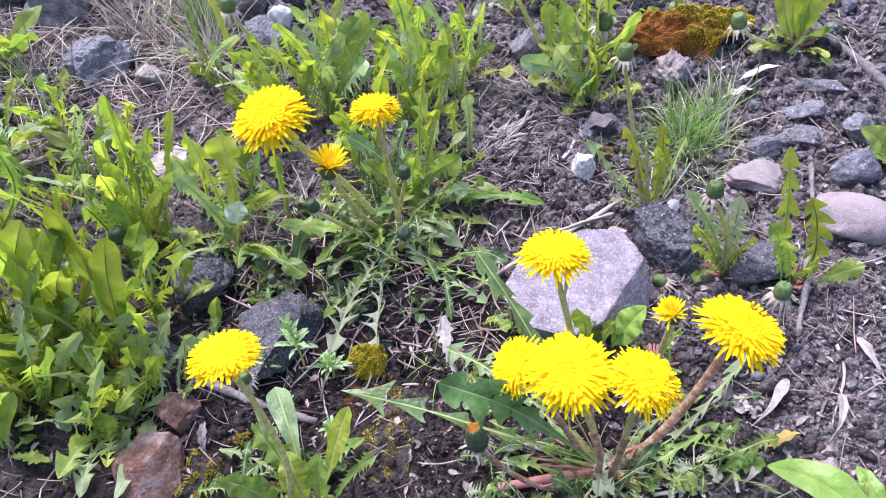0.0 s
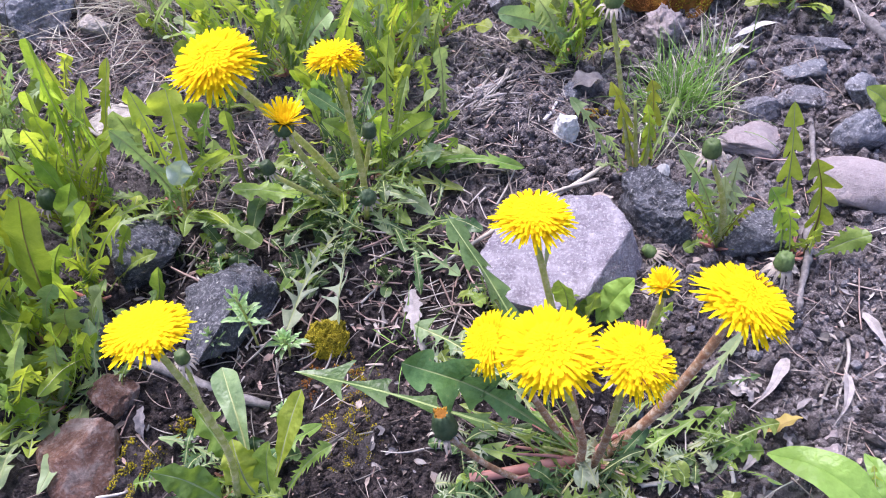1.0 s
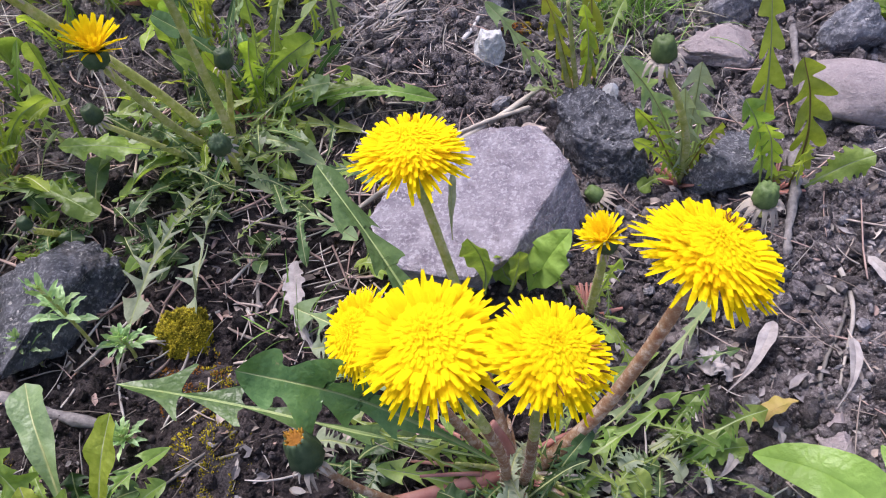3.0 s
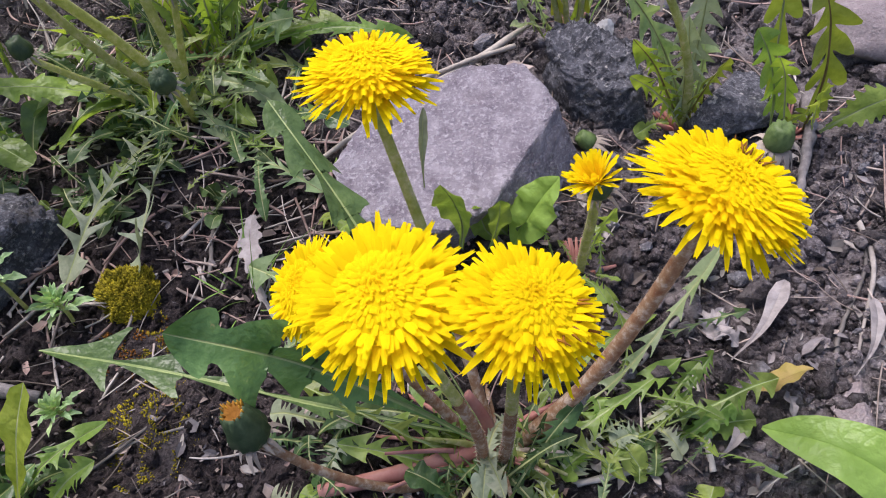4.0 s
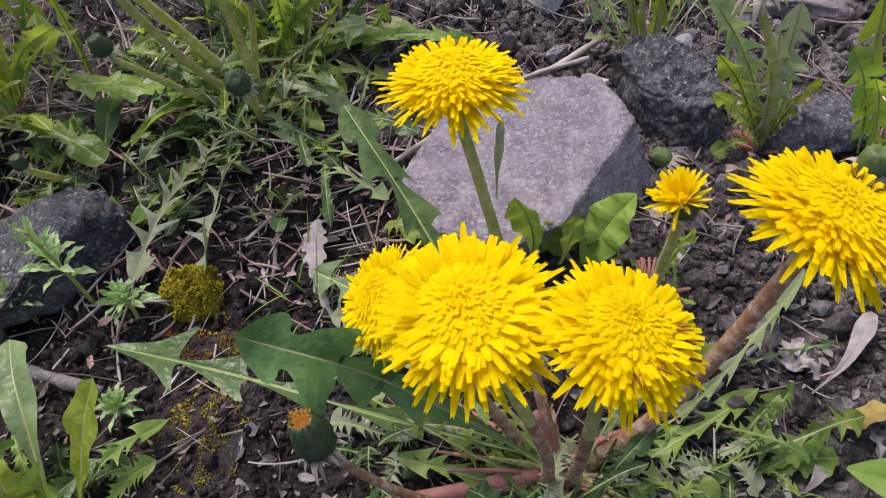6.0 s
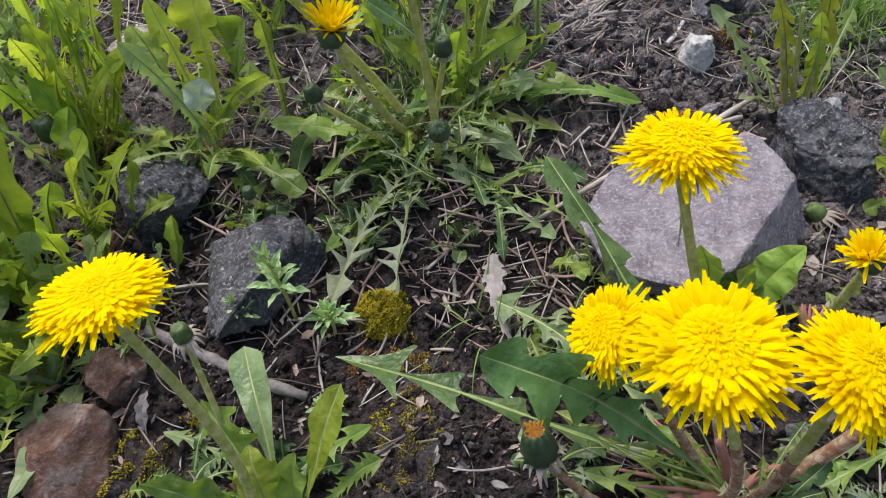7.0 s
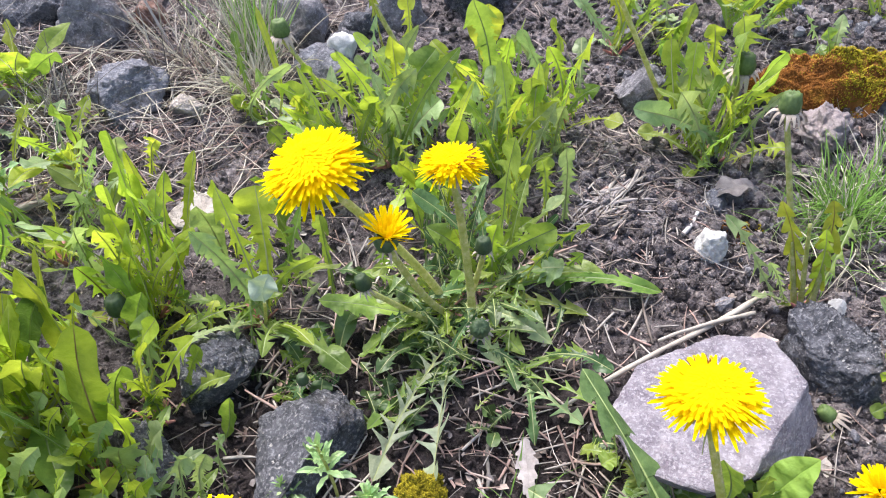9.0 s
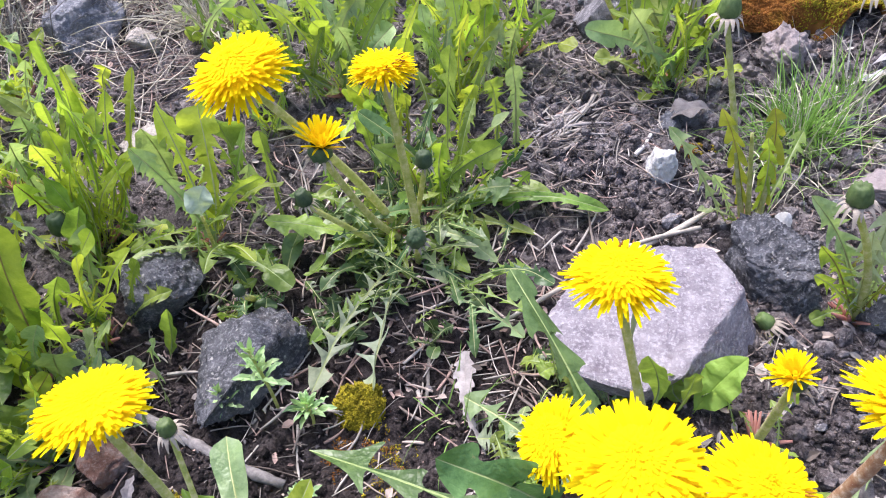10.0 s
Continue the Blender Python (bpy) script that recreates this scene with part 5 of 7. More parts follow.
head_on(middle, on_ground(-0.030, 0.358), (-0.034, 0.352, 0.136), (-0.05, 0.14, 1), 0.0156, 1, M_STEM, None, (0.002, -0.002, 0), 13, "open yellow head with some florets gone brown", 6, 0.0024, 0.0019, brown=(0.9, -0.3, 0))
bud_at(middle, on_ground(-0.036, 0.366), (-0.022, 0.361, 0.072), 0.0058, (0, 0, 1), M_STEM, (0, 0, 0), False, 14, green=M_BUDD)
bud_at(middle, on_ground(-0.030, 0.350), (-0.020, 0.314, 0.061), 0.0066, (0.1, -0.5, 0.8), M_STEM, (0, 0, 0.006), False, 15, green=M_BUDD)
bud_at(middle, on_ground(-0.050, 0.360), (-0.084, 0.341, 0.061), 0.0056, (-0.3, 0, 1), M_STEM, (0, 0, 0), False, 16, green=M_BUDD)

rosette("dandelion", "two pale deeply cut leaves lying on soil", -0.042, 0.354,
    [(0.002, -0.096, 0.004, 21, "pale"), (-0.028, -0.095, 0.003, 20, "pale")], "frond", 115, 0, 0.05, ("grey",), False)
rosette("dandelion", "flat weedy leaves spread over the soil", -0.020, 0.335,
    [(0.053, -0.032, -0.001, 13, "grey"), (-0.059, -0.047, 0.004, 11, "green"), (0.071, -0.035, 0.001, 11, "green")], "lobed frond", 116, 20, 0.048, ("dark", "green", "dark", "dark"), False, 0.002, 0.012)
tall_clump = rosette("dandelion", "dandelion with one tall broad leaf and many low ones", -0.030, 0.391,
    [(0.024, -0.01, 0.129, 20, "green"), (0.032, 0.032, 0.035, 13, "lime"), (0.046, 0.0, 0.056, 14, "green"), (-0.028, 0.0, 0.053, 15, "green"), (-0.012, 0.0, 0.053, 10, "lime"), (0.05, 0.01, 0.067, 13, "grey"), (0.107, -0.009, 0.014, 10, "green"),
     (0.074, -0.001, 0.02, 15, "green"), (0.04, -0.028, 0.005, 13, "green"), (0.013, 0.0, 0.058, 12, "lime"), (0.067, -0.023, 0.006, 12, "green"), (0.051, -0.007, 0.029, 17, "grey")],
    "tall lobed tall jagged", 117, 26, 0.045, ("green", "dark", "lime"), True, 0.002, 0.035)

# ---- dandelions in leaf and bud ----
right_bud = rosette("dandelion", "dandelion with a closed bud on a bent stem", 0.194, 0.320,
    [(-0.022, -0.007, 0.006, 7, "green"), (0.009, -0.011, 0.007, 7, "lime"), (0.018, 0.004, 0.016, 6, "olive")], "tall lobed jagged", 121, 4, 0.02, ("olive", "lime"))
leaf_at(right_bud, (0.194, 0.318, 0.01), (0.156, 0.322, 0.086), 0.0195, "lobed", "grey", 201, (-0.2, -0.85, 0.5), 0.03)
leaf_at(right_bud, (0.194, 0.318, 0.01), (0.163, 0.312, 0.067), 0.015, "lobed", "olive", 202, (0.0, -0.85, 0.5), 0.03)
leaf_at(right_bud, (0.194, 0.318, 0.01), (0.175, 0.326, 0.057), 0.015, "lobed", "pale", 203, (0.2, -0.85, 0.5), 0.03)
leaf_at(right_bud, (0.194, 0.318, 0.01), (0.193, 0.326, 0.077), 0.021, "lobed", "pale", 204, (-0.2, -0.85, 0.5), 0.03)
leaf_at(right_bud, (0.194, 0.318, 0.01), (0.185, 0.318, 0.07), 0.015, "lobed", "pale", 205, (0.0, -0.85, 0.5), 0.03)
leaf_at(right_bud, (0.194, 0.318, 0.01), (0.205, 0.316, 0.05), 0.018, "lobed", "olive", 206, (0.2, -0.85, 0.5), 0.03)
leaf_at(right_bud, (0.194, 0.318, 0.01), (0.163, 0.308, 0.051), 0.015, "lobed", "lime", 207, (-0.2, -0.85, 0.5), 0.03)
leaf_at(right_bud, (0.194, 0.318, 0.01), (0.199, 0.33, 0.052), 0.0165, "lobed", "grey", 208, (0.0, -0.85, 0.5), 0.03)
bud_at(right_bud, on_ground(0.194, 0.320), (0.169, 0.309, 0.097), 0.0064, (-0.1, 0, 1), M_STEM, (0.006, 0, 0), False, 17, 0.0019)
tall_right = rosette("dandelion", "dandelion with tall deeply lobed leaves and a bud", 0.237, 0.308,
    [(0.008, -0.003, 0.02, 9, "green"), (-0.016, 0.006, 0.012, 8, "green")], "pagoda", 123, 3, 0.022, ("lime", "green"))
leaf_at(tall_right, (0.242, 0.306, 0.016), (0.231, 0.316, 0.084), 0.02, "pagoda", "olive", 211, (0.1, -0.85, 0.5), 0.02, label="olive leaf with stepped lobes on a dark rib")
leaf_at(tall_right, (0.228, 0.312, 0.013), (0.217, 0.335, 0.108), 0.014, "pagoda", "lime", 212, (0.1, -0.85, 0.5), 0.02)
leaf_at(tall_right, (0.226, 0.304, 0.02), (0.208, 0.308, 0.07), 0.017, "pagoda", "green", 213, (0.1, -0.85, 0.5), 0.03)
leaf_at(tall_right, (0.231, 0.302, 0.02), (0.217, 0.302, 0.063), 0.012, "pagoda", "lime", 214, (0.1, -0.85, 0.5), 0.03)
leaf_at(tall_right, (0.247, 0.302, 0.018), (0.272, 0.3, 0.039), 0.015, "toothed", "green", 215, (0, -0.7, 0.8), 0.08)
leaf_at(tall_right, (0.243, 0.302, 0.02), (0.24, 0.3, 0.046), 0.01, "toothed", "lime", 216, (0.1, -0.85, 0.5), 0.05)
bud_at(tall_right, on_ground(0.225, 0.292), (0.209, 0.269, 0.051), 0.0066, (0, 0, 1), M_STEM, (0, 0, 0), False, 18)
back_bud = rosette("dandelion", "dandelion with a tall bud beside the grass tuft", 0.153, 0.381,
    [(0.03, 0.042, 0.038, 9, "green"), (-0.030, -0.006, 0.016, 7, "grey")], "lobed jagged", 125, 2, 0.02, ("lime", "grey"))
leaf_at(back_bud, (0.159, 0.381, 0.015), (0.153, 0.388, 0.094), 0.013, "pagoda", "olive", 221, (-0.2, -0.85, 0.5), 0.03)
leaf_at(back_bud, (0.15, 0.381, 0.016), (0.127, 0.384, 0.09), 0.012, "pagoda", "olive", 222, (0.0, -0.85, 0.5), 0.03)
leaf_at(back_bud, (0.141, 0.381, 0.016), (0.104, 0.392, 0.075), 0.014, "lobed", "grey", 223, (0.2, -0.85, 0.5), 0.03)
leaf_at(back_bud, (0.155, 0.381, 0.015), (0.151, 0.38, 0.076), 0.01, "pagoda", "lime", 224, (-0.2, -0.85, 0.5), 0.03)
leaf_at(back_bud, (0.145, 0.381, 0.016), (0.128, 0.378, 0.052), 0.01, "lobed", "grey", 225, (0.0, -0.85, 0.5), 0.03)
stem_to(back_bud, Vector((0.153, 0.381, 0.014)) - back_bud.location, Vector((0.144, 0.384, 0.074)) - back_bud.location, 0.0017, 0.0009)
stem_to(back_bud, Vector((0.158, 0.381, 0.014)) - back_bud.location, Vector((0.158, 0.384, 0.061)) - back_bud.location, 0.0017, 0.0009)
stem_to(back_bud, Vector((0.15, 0.381, 0.014)) - back_bud.location, Vector((0.138, 0.384, 0.062)) - back_bud.location, 0.0017, 0.0009)
bud_at(back_bud, on_ground(0.150, 0.382), (0.127, 0.411, 0.128), 0.0068, (0, 0.05, 1), M_STEM, (0, 0, 0), False, 19, 0.0018)
top_right = rosette("dandelion", "leafy dandelion with buds in front of moss", 0.118, 0.503,
    [(0.006, 0.0, 0.101, 23, "green"), (0.025, -0.02, 0.083, 17, "lime"), (-0.014, 0.0, 0.09, 13, "lime"), (-0.034, 0.02, 0.082, 13, "lime"), (-0.03, -0.02, 0.07, 21, "grey"), (-0.042, 0.0, 0.071, 16, "green"), (-0.057, -0.02, 0.06, 16, "grey"),
     (-0.018, 0.02, 0.087, 12, "lime"), (-0.002, 0.0, 0.075, 12, "green"), (-0.049, 0.008, 0.021, 14, "green"), (-0.019, -0.022, 0.006, 12, "lime"), (0.045, -0.006, 0.02, 14, "lime"), (0.016, -0.001, 0.04, 17, "lime")],
    "tall lobed tall jagged", 127, 12, 0.035, ("lime", "green", "grey"), True, 0.002, 0.04)
bud_at(top_right, on_ground(0.120, 0.505), (0.128, 0.508, 0.096), 0.0082, (0, 0, 1), M_STEM, (0, 0, 0), False, 20)
bud_at(top_right, on_ground(0.110, 0.510), (0.099, 0.512, 0.060), 0.0060, (0, 0, 1), M_STEM, (0, 0, 0), False, 21)
bud_at(top_right, on_ground(0.092, 0.545), (0.040, 0.512, 0.160), 0.0070, (-0.3, 0, 1), M_STEM, (0, 0, 0), False, 22, 0.0019)
corner = rosette("dandelion", "dandelion with a bud beside a fallen branch", 0.293, 0.532,
    [(0.007, 0.01, 0.061, 16, "lime"), (0.02, -0.009, 0.03, 20, "green"), (-0.009, 0.02, 0.066, 14, "lime"), (-0.034, 0.0, 0.063, 13, "green"), (-0.042, -0.008, 0.005, 11, "lime"), (-0.032, 0.001, 0.017, 11, "green"), (0.016, -0.036, 0.002, 16, "green"), (0.028, 0.02, 0.06, 11, "lime")],
    "toothed lobed oval", 129, 6, 0.04, ("lime", "green"))
bud_at(corner, on_ground(0.280, 0.530), (0.233, 0.511, 0.091), 0.0076, (-0.3, 0, 1), M_STEM, (0, 0, 0), False, 23)
back_clump = rosette("dandelion", "leafy dandelion clump behind the large flower", -0.099, 0.481,
    [(0.013, 0.0, 0.102, 11, "lime"), (-0.008, -0.01, 0.064, 11, "lime"), (-0.027, 0.01, 0.089, 11, "lime"), (-0.037, 0.0, 0.075, 11, "lime"), (0.036, 0.02, 0.083, 16, "green"), (0.053, 0.01, 0.085, 13, "green"), (0.026, 0.0, 0.079, 13, "grey"),
     (-0.061, 0.0, 0.066, 14, "green"), (-0.083, -0.01, 0.04, 10, "grey"), (0.036, 0.02, 0.043, 19, "grey"), (-0.009, 0.02, 0.063, 10, "grey"), (-0.052, -0.01, 0.049, 15, "green"), (0.011, -0.02, 0.063, 13, "grey"), (-0.022, 0.04, 0.097, 8, "lime")],
    "tall lobed tall jagged", 131, 16, 0.055, ("lime", "green", "grey", "grey"), True, 0.002, 0.050)
tall_stem = rosette("dandelion", "tall-leaved dandelion among dark rocks", -0.027, 0.517,
    [(-0.013, 0.0, 0.11, 20, "green"), (0.01, 0.01, 0.073, 9, "lime"), (0.012, -0.0, 0.058, 14, "green"), (-0.009, -0.01, 0.055, 13, "grey"), (-0.034, -0.008, 0.019, 18, "grey"), (-0.047, 0.03, 0.076, 10, "lime"), (0.024, 0.008, 0.011, 14, "green")],
    "tall lobed tall jagged", 133, 12, 0.035, ("lime", "green", "grey"), True, 0.002, 0.045)
bud_at(tall_stem, on_ground(-0.085, 0.560), (-0.142, 0.572, 0.165), 0.0075, (-0.4, 0, 1), M_STEM, (0, 0, 0), False, 24, 0.0020)
bud_at(tall_stem, on_ground(-0.006, 0.520), (-0.001, 0.512, 0.074), 0.0064, (0, 0, 1), M_STEM, (0, 0, 0), False, 25)
bud_at(tall_stem, on_ground(-0.150, 0.540), (-0.180, 0.542, 0.105), 0.0080, (0, 0, 1), M_STEM, (0, 0, 0), False, 26)
rosette("dandelion", "dandelion with yellow-green upright leaves", 0.015, 0.530,
    [(-0.005, 0.02, 0.081, 14, "lime"), (-0.008, 0.0, 0.067, 15, "lime"), (0.028, 0.0, 0.041, 13, "green"), (0.042, -0.031, 0.025, 13, "lime"), (-0.034, 0.03, 0.063, 12, "grey"), (0.015, 0.04, 0.056, 10, "grey"), (-0.017, -0.029, 0.005, 12, "green")],
    "tall lobed tall jagged", 135, 8, 0.03, ("lime", "green"), True, 0.002, 0.04)
rosette("dandelion", "dandelion leaves along the top of the bank", 0.060, 0.610,
    [(-0.02, 0.0, 0.07, 12, "lime"), (0.012, 0.0, 0.06, 13, "lime"), (0.03, 0.01, 0.05, 13, "green"), (-0.035, 0.01, 0.05, 12, "grey"), (0.0, 0.02, 0.08, 12, "lime")], "tall lobed tall jagged", 136, 6, 0.04, ("lime", "grey"), True, 0.002, 0.02)

# ---- the leafy left side ----
left_mid = rosette("dandelion", "dandelion with many upright yellow-green lobed leaves", -0.218, 0.348,
    [(0.021, 0.0, 0.137, 10, "lime"), (0.01, 0.02, 0.115, 10, "lime"), (0.021, 0.03, 0.107, 12, "lime"), (0.043, 0.03, 0.11, 12, "lime"), (-0.006, -0.02, 0.106, 13, "grey"), (0.034, -0.02, 0.112, 12, "lime"), (0.006, -0.02, 0.096, 12, "lime"),
     (0.039, 0.01, 0.068, 10, "lime"), (0.022, 0.007, 0.018, 10, "green"), (0.041, 0.008, 0.002, 13, "green"), (0.018, -0.02, 0.078, 10, "lime"), (-0.048, 0.0, 0.065, 10, "lime"), (0.03, 0.0, 0.062, 10, "lime")],
    "tall lobed tall jagged", 141, 10, 0.035, ("lime", "green"), True, 0.002, 0.055)
bud_at(left_mid, on_ground(-0.216, 0.336), (-0.2145, 0.319, 0.058), 0.0075, (0, 0, 1), M_STEM, (0, 0, 0), False, 27, green=M_BUDD)
pale_leafed = rosette("dandelion", "dandelion with broad leaves and one pale folded leaf", -0.156, 0.355,
    [(-0.013, 0.02, 0.085, 13, "lime"), (-0.018, -0.01, 0.085, 15, "grey"), (0.005, 0.03, 0.078, 23, "lime"), (0.04, 0.01, 0.056, 12, "green"), (-0.007, -0.006, 0.02, 13, "green"), (0.057, 0.0, 0.056, 8, "green"),
     (-0.024, -0.047, 0.031, 9, "grey"), (0.063, -0.039, 0.01, 12, "green"), (-0.006, -0.029, 0.016, 11, "grey"), (0.042, -0.024, 0.013, 12, "grey"), (0.029, 0.03, 0.073, 12, "green")],
    "tall lobed tall jagged", 143, 14, 0.05, ("green", "grey", "lime"), True, 0.002, 0.02)
bud_at(pale_leafed, on_ground(-0.120, 0.320), (-0.104, 0.285, 0.050), 0.0038, (0, 0, 1), M_STEM, (0, 0, 0), False, 28, green=M_BUDD)
broad = rosette("dandelion", "dandelion with one very broad upright leaf", -0.210, 0.248,
    [(0.015, 0.0, 0.109, 13, "green"), (0.026, 0.0, 0.078, 11, "lime"), (0.009, -0.02, 0.057, 11, "green"), (0.017, -0.032, 0.027, 12, "green"), (0.017, 0.0, 0.046, 12, "lime"), (-0.006, 0.01, 0.037, 12, "lime")],
    "spoon spoon toothed", 145, 10, 0.026, ("green", "lime", "grey"), True, 0.002, 0.050)
leaf_at(broad, (-0.196, 0.248, 0.010), (-0.168, 0.246, 0.130), 0.018, "oblong", "olive", 12, (0.1, -1, 0.35), 0.03, 0.01, "tall oblong yellow-green leaf with a dark rib")
rosette("dandelion", "dandelion with pointed upright leaves behind the rock", -0.194, 0.282,
    [(0.011, 0.02, 0.077, 14, "grey"), (0.016, 0.0, 0.07, 11, "lime"), (0.038, 0.01, 0.067, 12, "lime"), (0.046, 0.013, 0.031, 11, "green"), (0.009, 0.0, 0.03, 11, "green"), (-0.003, -0.005, 0.05, 12, "lime"), (0.024, 0.0, 0.045, 10, "lime")],
    "tall lobed tall jagged", 146, 8, 0.024, ("green", "lime", "grey"), True, 0.002, 0.040)
rosette("dandelion", "lush dandelion with wide glossy leaves", -0.255, 0.275,
    [(0.033, 0.01, 0.105, 21, "lime"), (-0.007, 0.0, 0.046, 20, "lime"), (0.013, 0.0, 0.047, 14, "lime"), (0.005, 0.02, 0.081, 16, "lime"), (-0.035, -0.02, 0.02, 18, "green"), (0.052, -0.052, 0.019, 16, "green"), (0.028, 0.03, 0.095, 10, "lime"), (-0.02, 0.01, 0.09, 18, "lime"), (0.036, -0.016, 0.120, 19, "lime"), (0.008, -0.02, 0.112, 20, "lime"), (0.046, -0.024, 0.085, 15, "lime"), (0.030, -0.034, 0.070, 15, "green")],
    "oblong tall oblong", 147, 14, 0.040, ("green", "lime"), True, 0.002, 0.06)
spreading = rosette("dandelion", "spreading dandelion with grey-green and green leaves", -0.190, 0.215,
    [(-0.028, -0.017, 0.054, 15, "grey"), (-0.032, -0.018, 0.034, 12, "grey"), (-0.013, -0.006, 0.052, 20, "green"), (-0.02, -0.032, 0.023, 12, "lime"), (-0.016, -0.054, 0.032, 14, "green"), (-0.005, -0.061, 0.02, 12, "grey"), (0.012, -0.059, 0.013, 12, "grey"),
     (0.013, 0.005, 0.058, 15, "grey"), (0.02, 0.012, 0.058, 10, "lime"), (0.021, -0.034, 0.009, 7, "lime"), (0.001, -0.025, 0.05, 17, "green"), (0.028, 0.018, 0.047, 11, "lime"), (0.031, 0.004, 0.016, 10, "grey")],
    "lobed tall jagged oval", 149, 14, 0.055, ("lime", "green", "grey"), True, 0.002, 0.02)
rosette("dandelion", "bright leaf cluster beside the grey rock", -0.376, 0.511,
    [(0.011, -0.0, 0.034, 25, "lime"), (0.041, 0.0, 0.034, 18, "green"), (0.024, -0.02, 0.005, 12, "lime"), (-0.011, 0.03, 0.05, 12, "lime"), (0.039, 0.03, 0.045, 12, "green"), (-0.01, 0.0, 0.021, 21, "green"), (-0.008, -0.02, 0.01, 18, "lime")],
    "toothed spoon", 151, 10, 0.045, ("lime", "green"), True, 0.002, 0.02)
rosette("dandelion", "small bright dandelion among straw", -0.311, 0.447,
    [(0.007, 0.0, 0.059, 17, "lime"), (-0.001, -0.01, 0.021, 13, "lime"), (-0.012, -0.02, 0.043, 15, "lime"), (0.004, -0.043, 0.032, 15, "grey"), (0.001, -0.058, 0.03, 13, "lime")], "oval spoon lobed", 153, 10, 0.05, ("lime", "grey"), True, 0.002, 0.02)
rosette("dandelion", "weedy leaves between straw and dandelions", -0.285, 0.375,
    [(-0.02, 0.0, 0.07, 12, "lime"), (0.015, 0.0, 0.06, 12, "lime"), (0.0, -0.02, 0.05, 14, "grey"), (-0.03, 0.01, 0.05, 12, "green"), (0.02, -0.03, 0.045, 13, "lime"), (-0.01, -0.04, 0.06, 12, "lime")], "tall lobed tall jagged", 154, 14, 0.05, ("lime", "green", "grey"), True, 0.002, 0.03)
broad_low = rosette("broad_leaf_plant", "plant with large smooth pale-ribbed oval leaves", 0.236, 0.140, [(0.02, 0.01, 0.02, 10, "fresh")], "oval", 155, 2, 0.03, ("lime",), False)
leaf_at(broad_low, (0.236, 0.136, 0.006), (0.185, 0.176, 0.014), 0.021, "oval", "fresh", 81, (0.15, -0.5, 1), 0.22, 0.0, "large smooth bright green oval leaf")
leaf_at(broad_low, (0.238, 0.142, 0.006), (0.232, 0.176, 0.014), 0.011, "oval", "fresh", 82, (-0.1, -0.4, 1), 0.12)
rosette("broad_leaf_plant", "green leaves at the edge of the stones", 0.335, 0.405, [(-0.03, 0.013, 0.029, 18, "green"), (-0.024, 0.001, 0.018, 18, "green"), (0.01, 0.01, 0.02, 16, "green")], "oval", 157, 3, 0.03, ("green",), False)

# ---- single leaves that stand out from their plants ----
leaf_at(middle, (-0.058, 0.427, 0.0166), (-0.065, 0.423, 0.069), 0.0168, "tall", "green", 300, (-0.3, -0.85, 0.55), 0.04)
leaf_at(middle, (-0.014, 0.436, 0.0179), (-0.002, 0.432, 0.073), 0.0134, "tall", "lime", 301, (0.1, -0.85, 0.55), 0.04)
leaf_at(middle, (-0.054, 0.439, 0.0185), (-0.044, 0.435, 0.065), 0.0112, "tall", "lime", 302, (0.3, -0.85, 0.55), 0.04)
leaf_at(middle, (-0.089, 0.389, 0.0109), (-0.087, 0.385, 0.052), 0.0146, "lobed", "green", 303, (-0.1, -0.85, 0.55), 0.04)
leaf_at(middle, (-0.069, 0.426, 0.0166), (-0.074, 0.422, 0.061), 0.0102, "oblong", "green", 304, (-0.3, -0.85, 0.55), 0.04)
leaf_at(tall_clump, (0.021, 0.436, 0.0178), (0.02, 0.432, 0.085), 0.0198, "tall", "grey", 305, (0.1, -0.85, 0.55), 0.04)
leaf_at(tall_clump, (0.008, 0.44, 0.0185), (0.006, 0.436, 0.078), 0.0168, "tall", "green", 306, (0.3, -0.85, 0.55), 0.04)
leaf_at(tall_clump, (0.018, 0.396, 0.0114), (0.032, 0.392, 0.04), 0.014, "lobed", "green", 307, (-0.1, -0.85, 0.55), 0.04)
leaf_at(pale_leafed, (-0.15, 0.409, 0.0174), (-0.159, 0.405, 0.081), 0.0289, "oblong", "green", 308, (-0.3, -0.85, 0.55), 0.04)
leaf_at(pale_leafed, (-0.183, 0.394, 0.0186), (-0.178, 0.39, 0.089), 0.016, "oblong", "lime", 309, (0.1, -0.85, 0.55), 0.04)
leaf_at(pale_leafed, (-0.185, 0.386, 0.0175), (-0.189, 0.382, 0.076), 0.0176, "spoon", "grey", 310, (0.3, -0.85, 0.55), 0.04)
leaf_at(pale_leafed, (-0.115, 0.368, 0.0084), (-0.109, 0.364, 0.09), 0.015, "tall", "green", 311, (-0.1, -0.85, 0.55), 0.04)
leaf_at(pale_leafed, (-0.136, 0.376, 0.0109), (-0.137, 0.372, 0.07), 0.0184, "lobed", "green", 312, (-0.3, -0.85, 0.55), 0.04)
leaf_at(pale_leafed, (-0.126, 0.377, 0.0104), (-0.126, 0.373, 0.061), 0.0145, "lobed", "grey", 313, (0.1, -0.85, 0.55), 0.04)
leaf_at(back_clump, (-0.168, 0.476, 0.03), (-0.175, 0.472, 0.068), 0.0214, "tall", "green", 314, (0.3, -0.85, 0.55), 0.04)
leaf_at(back_clump, (-0.137, 0.536, 0.0368), (-0.138, 0.532, 0.094), 0.0204, "tall", "green", 315, (-0.1, -0.85, 0.55), 0.04)
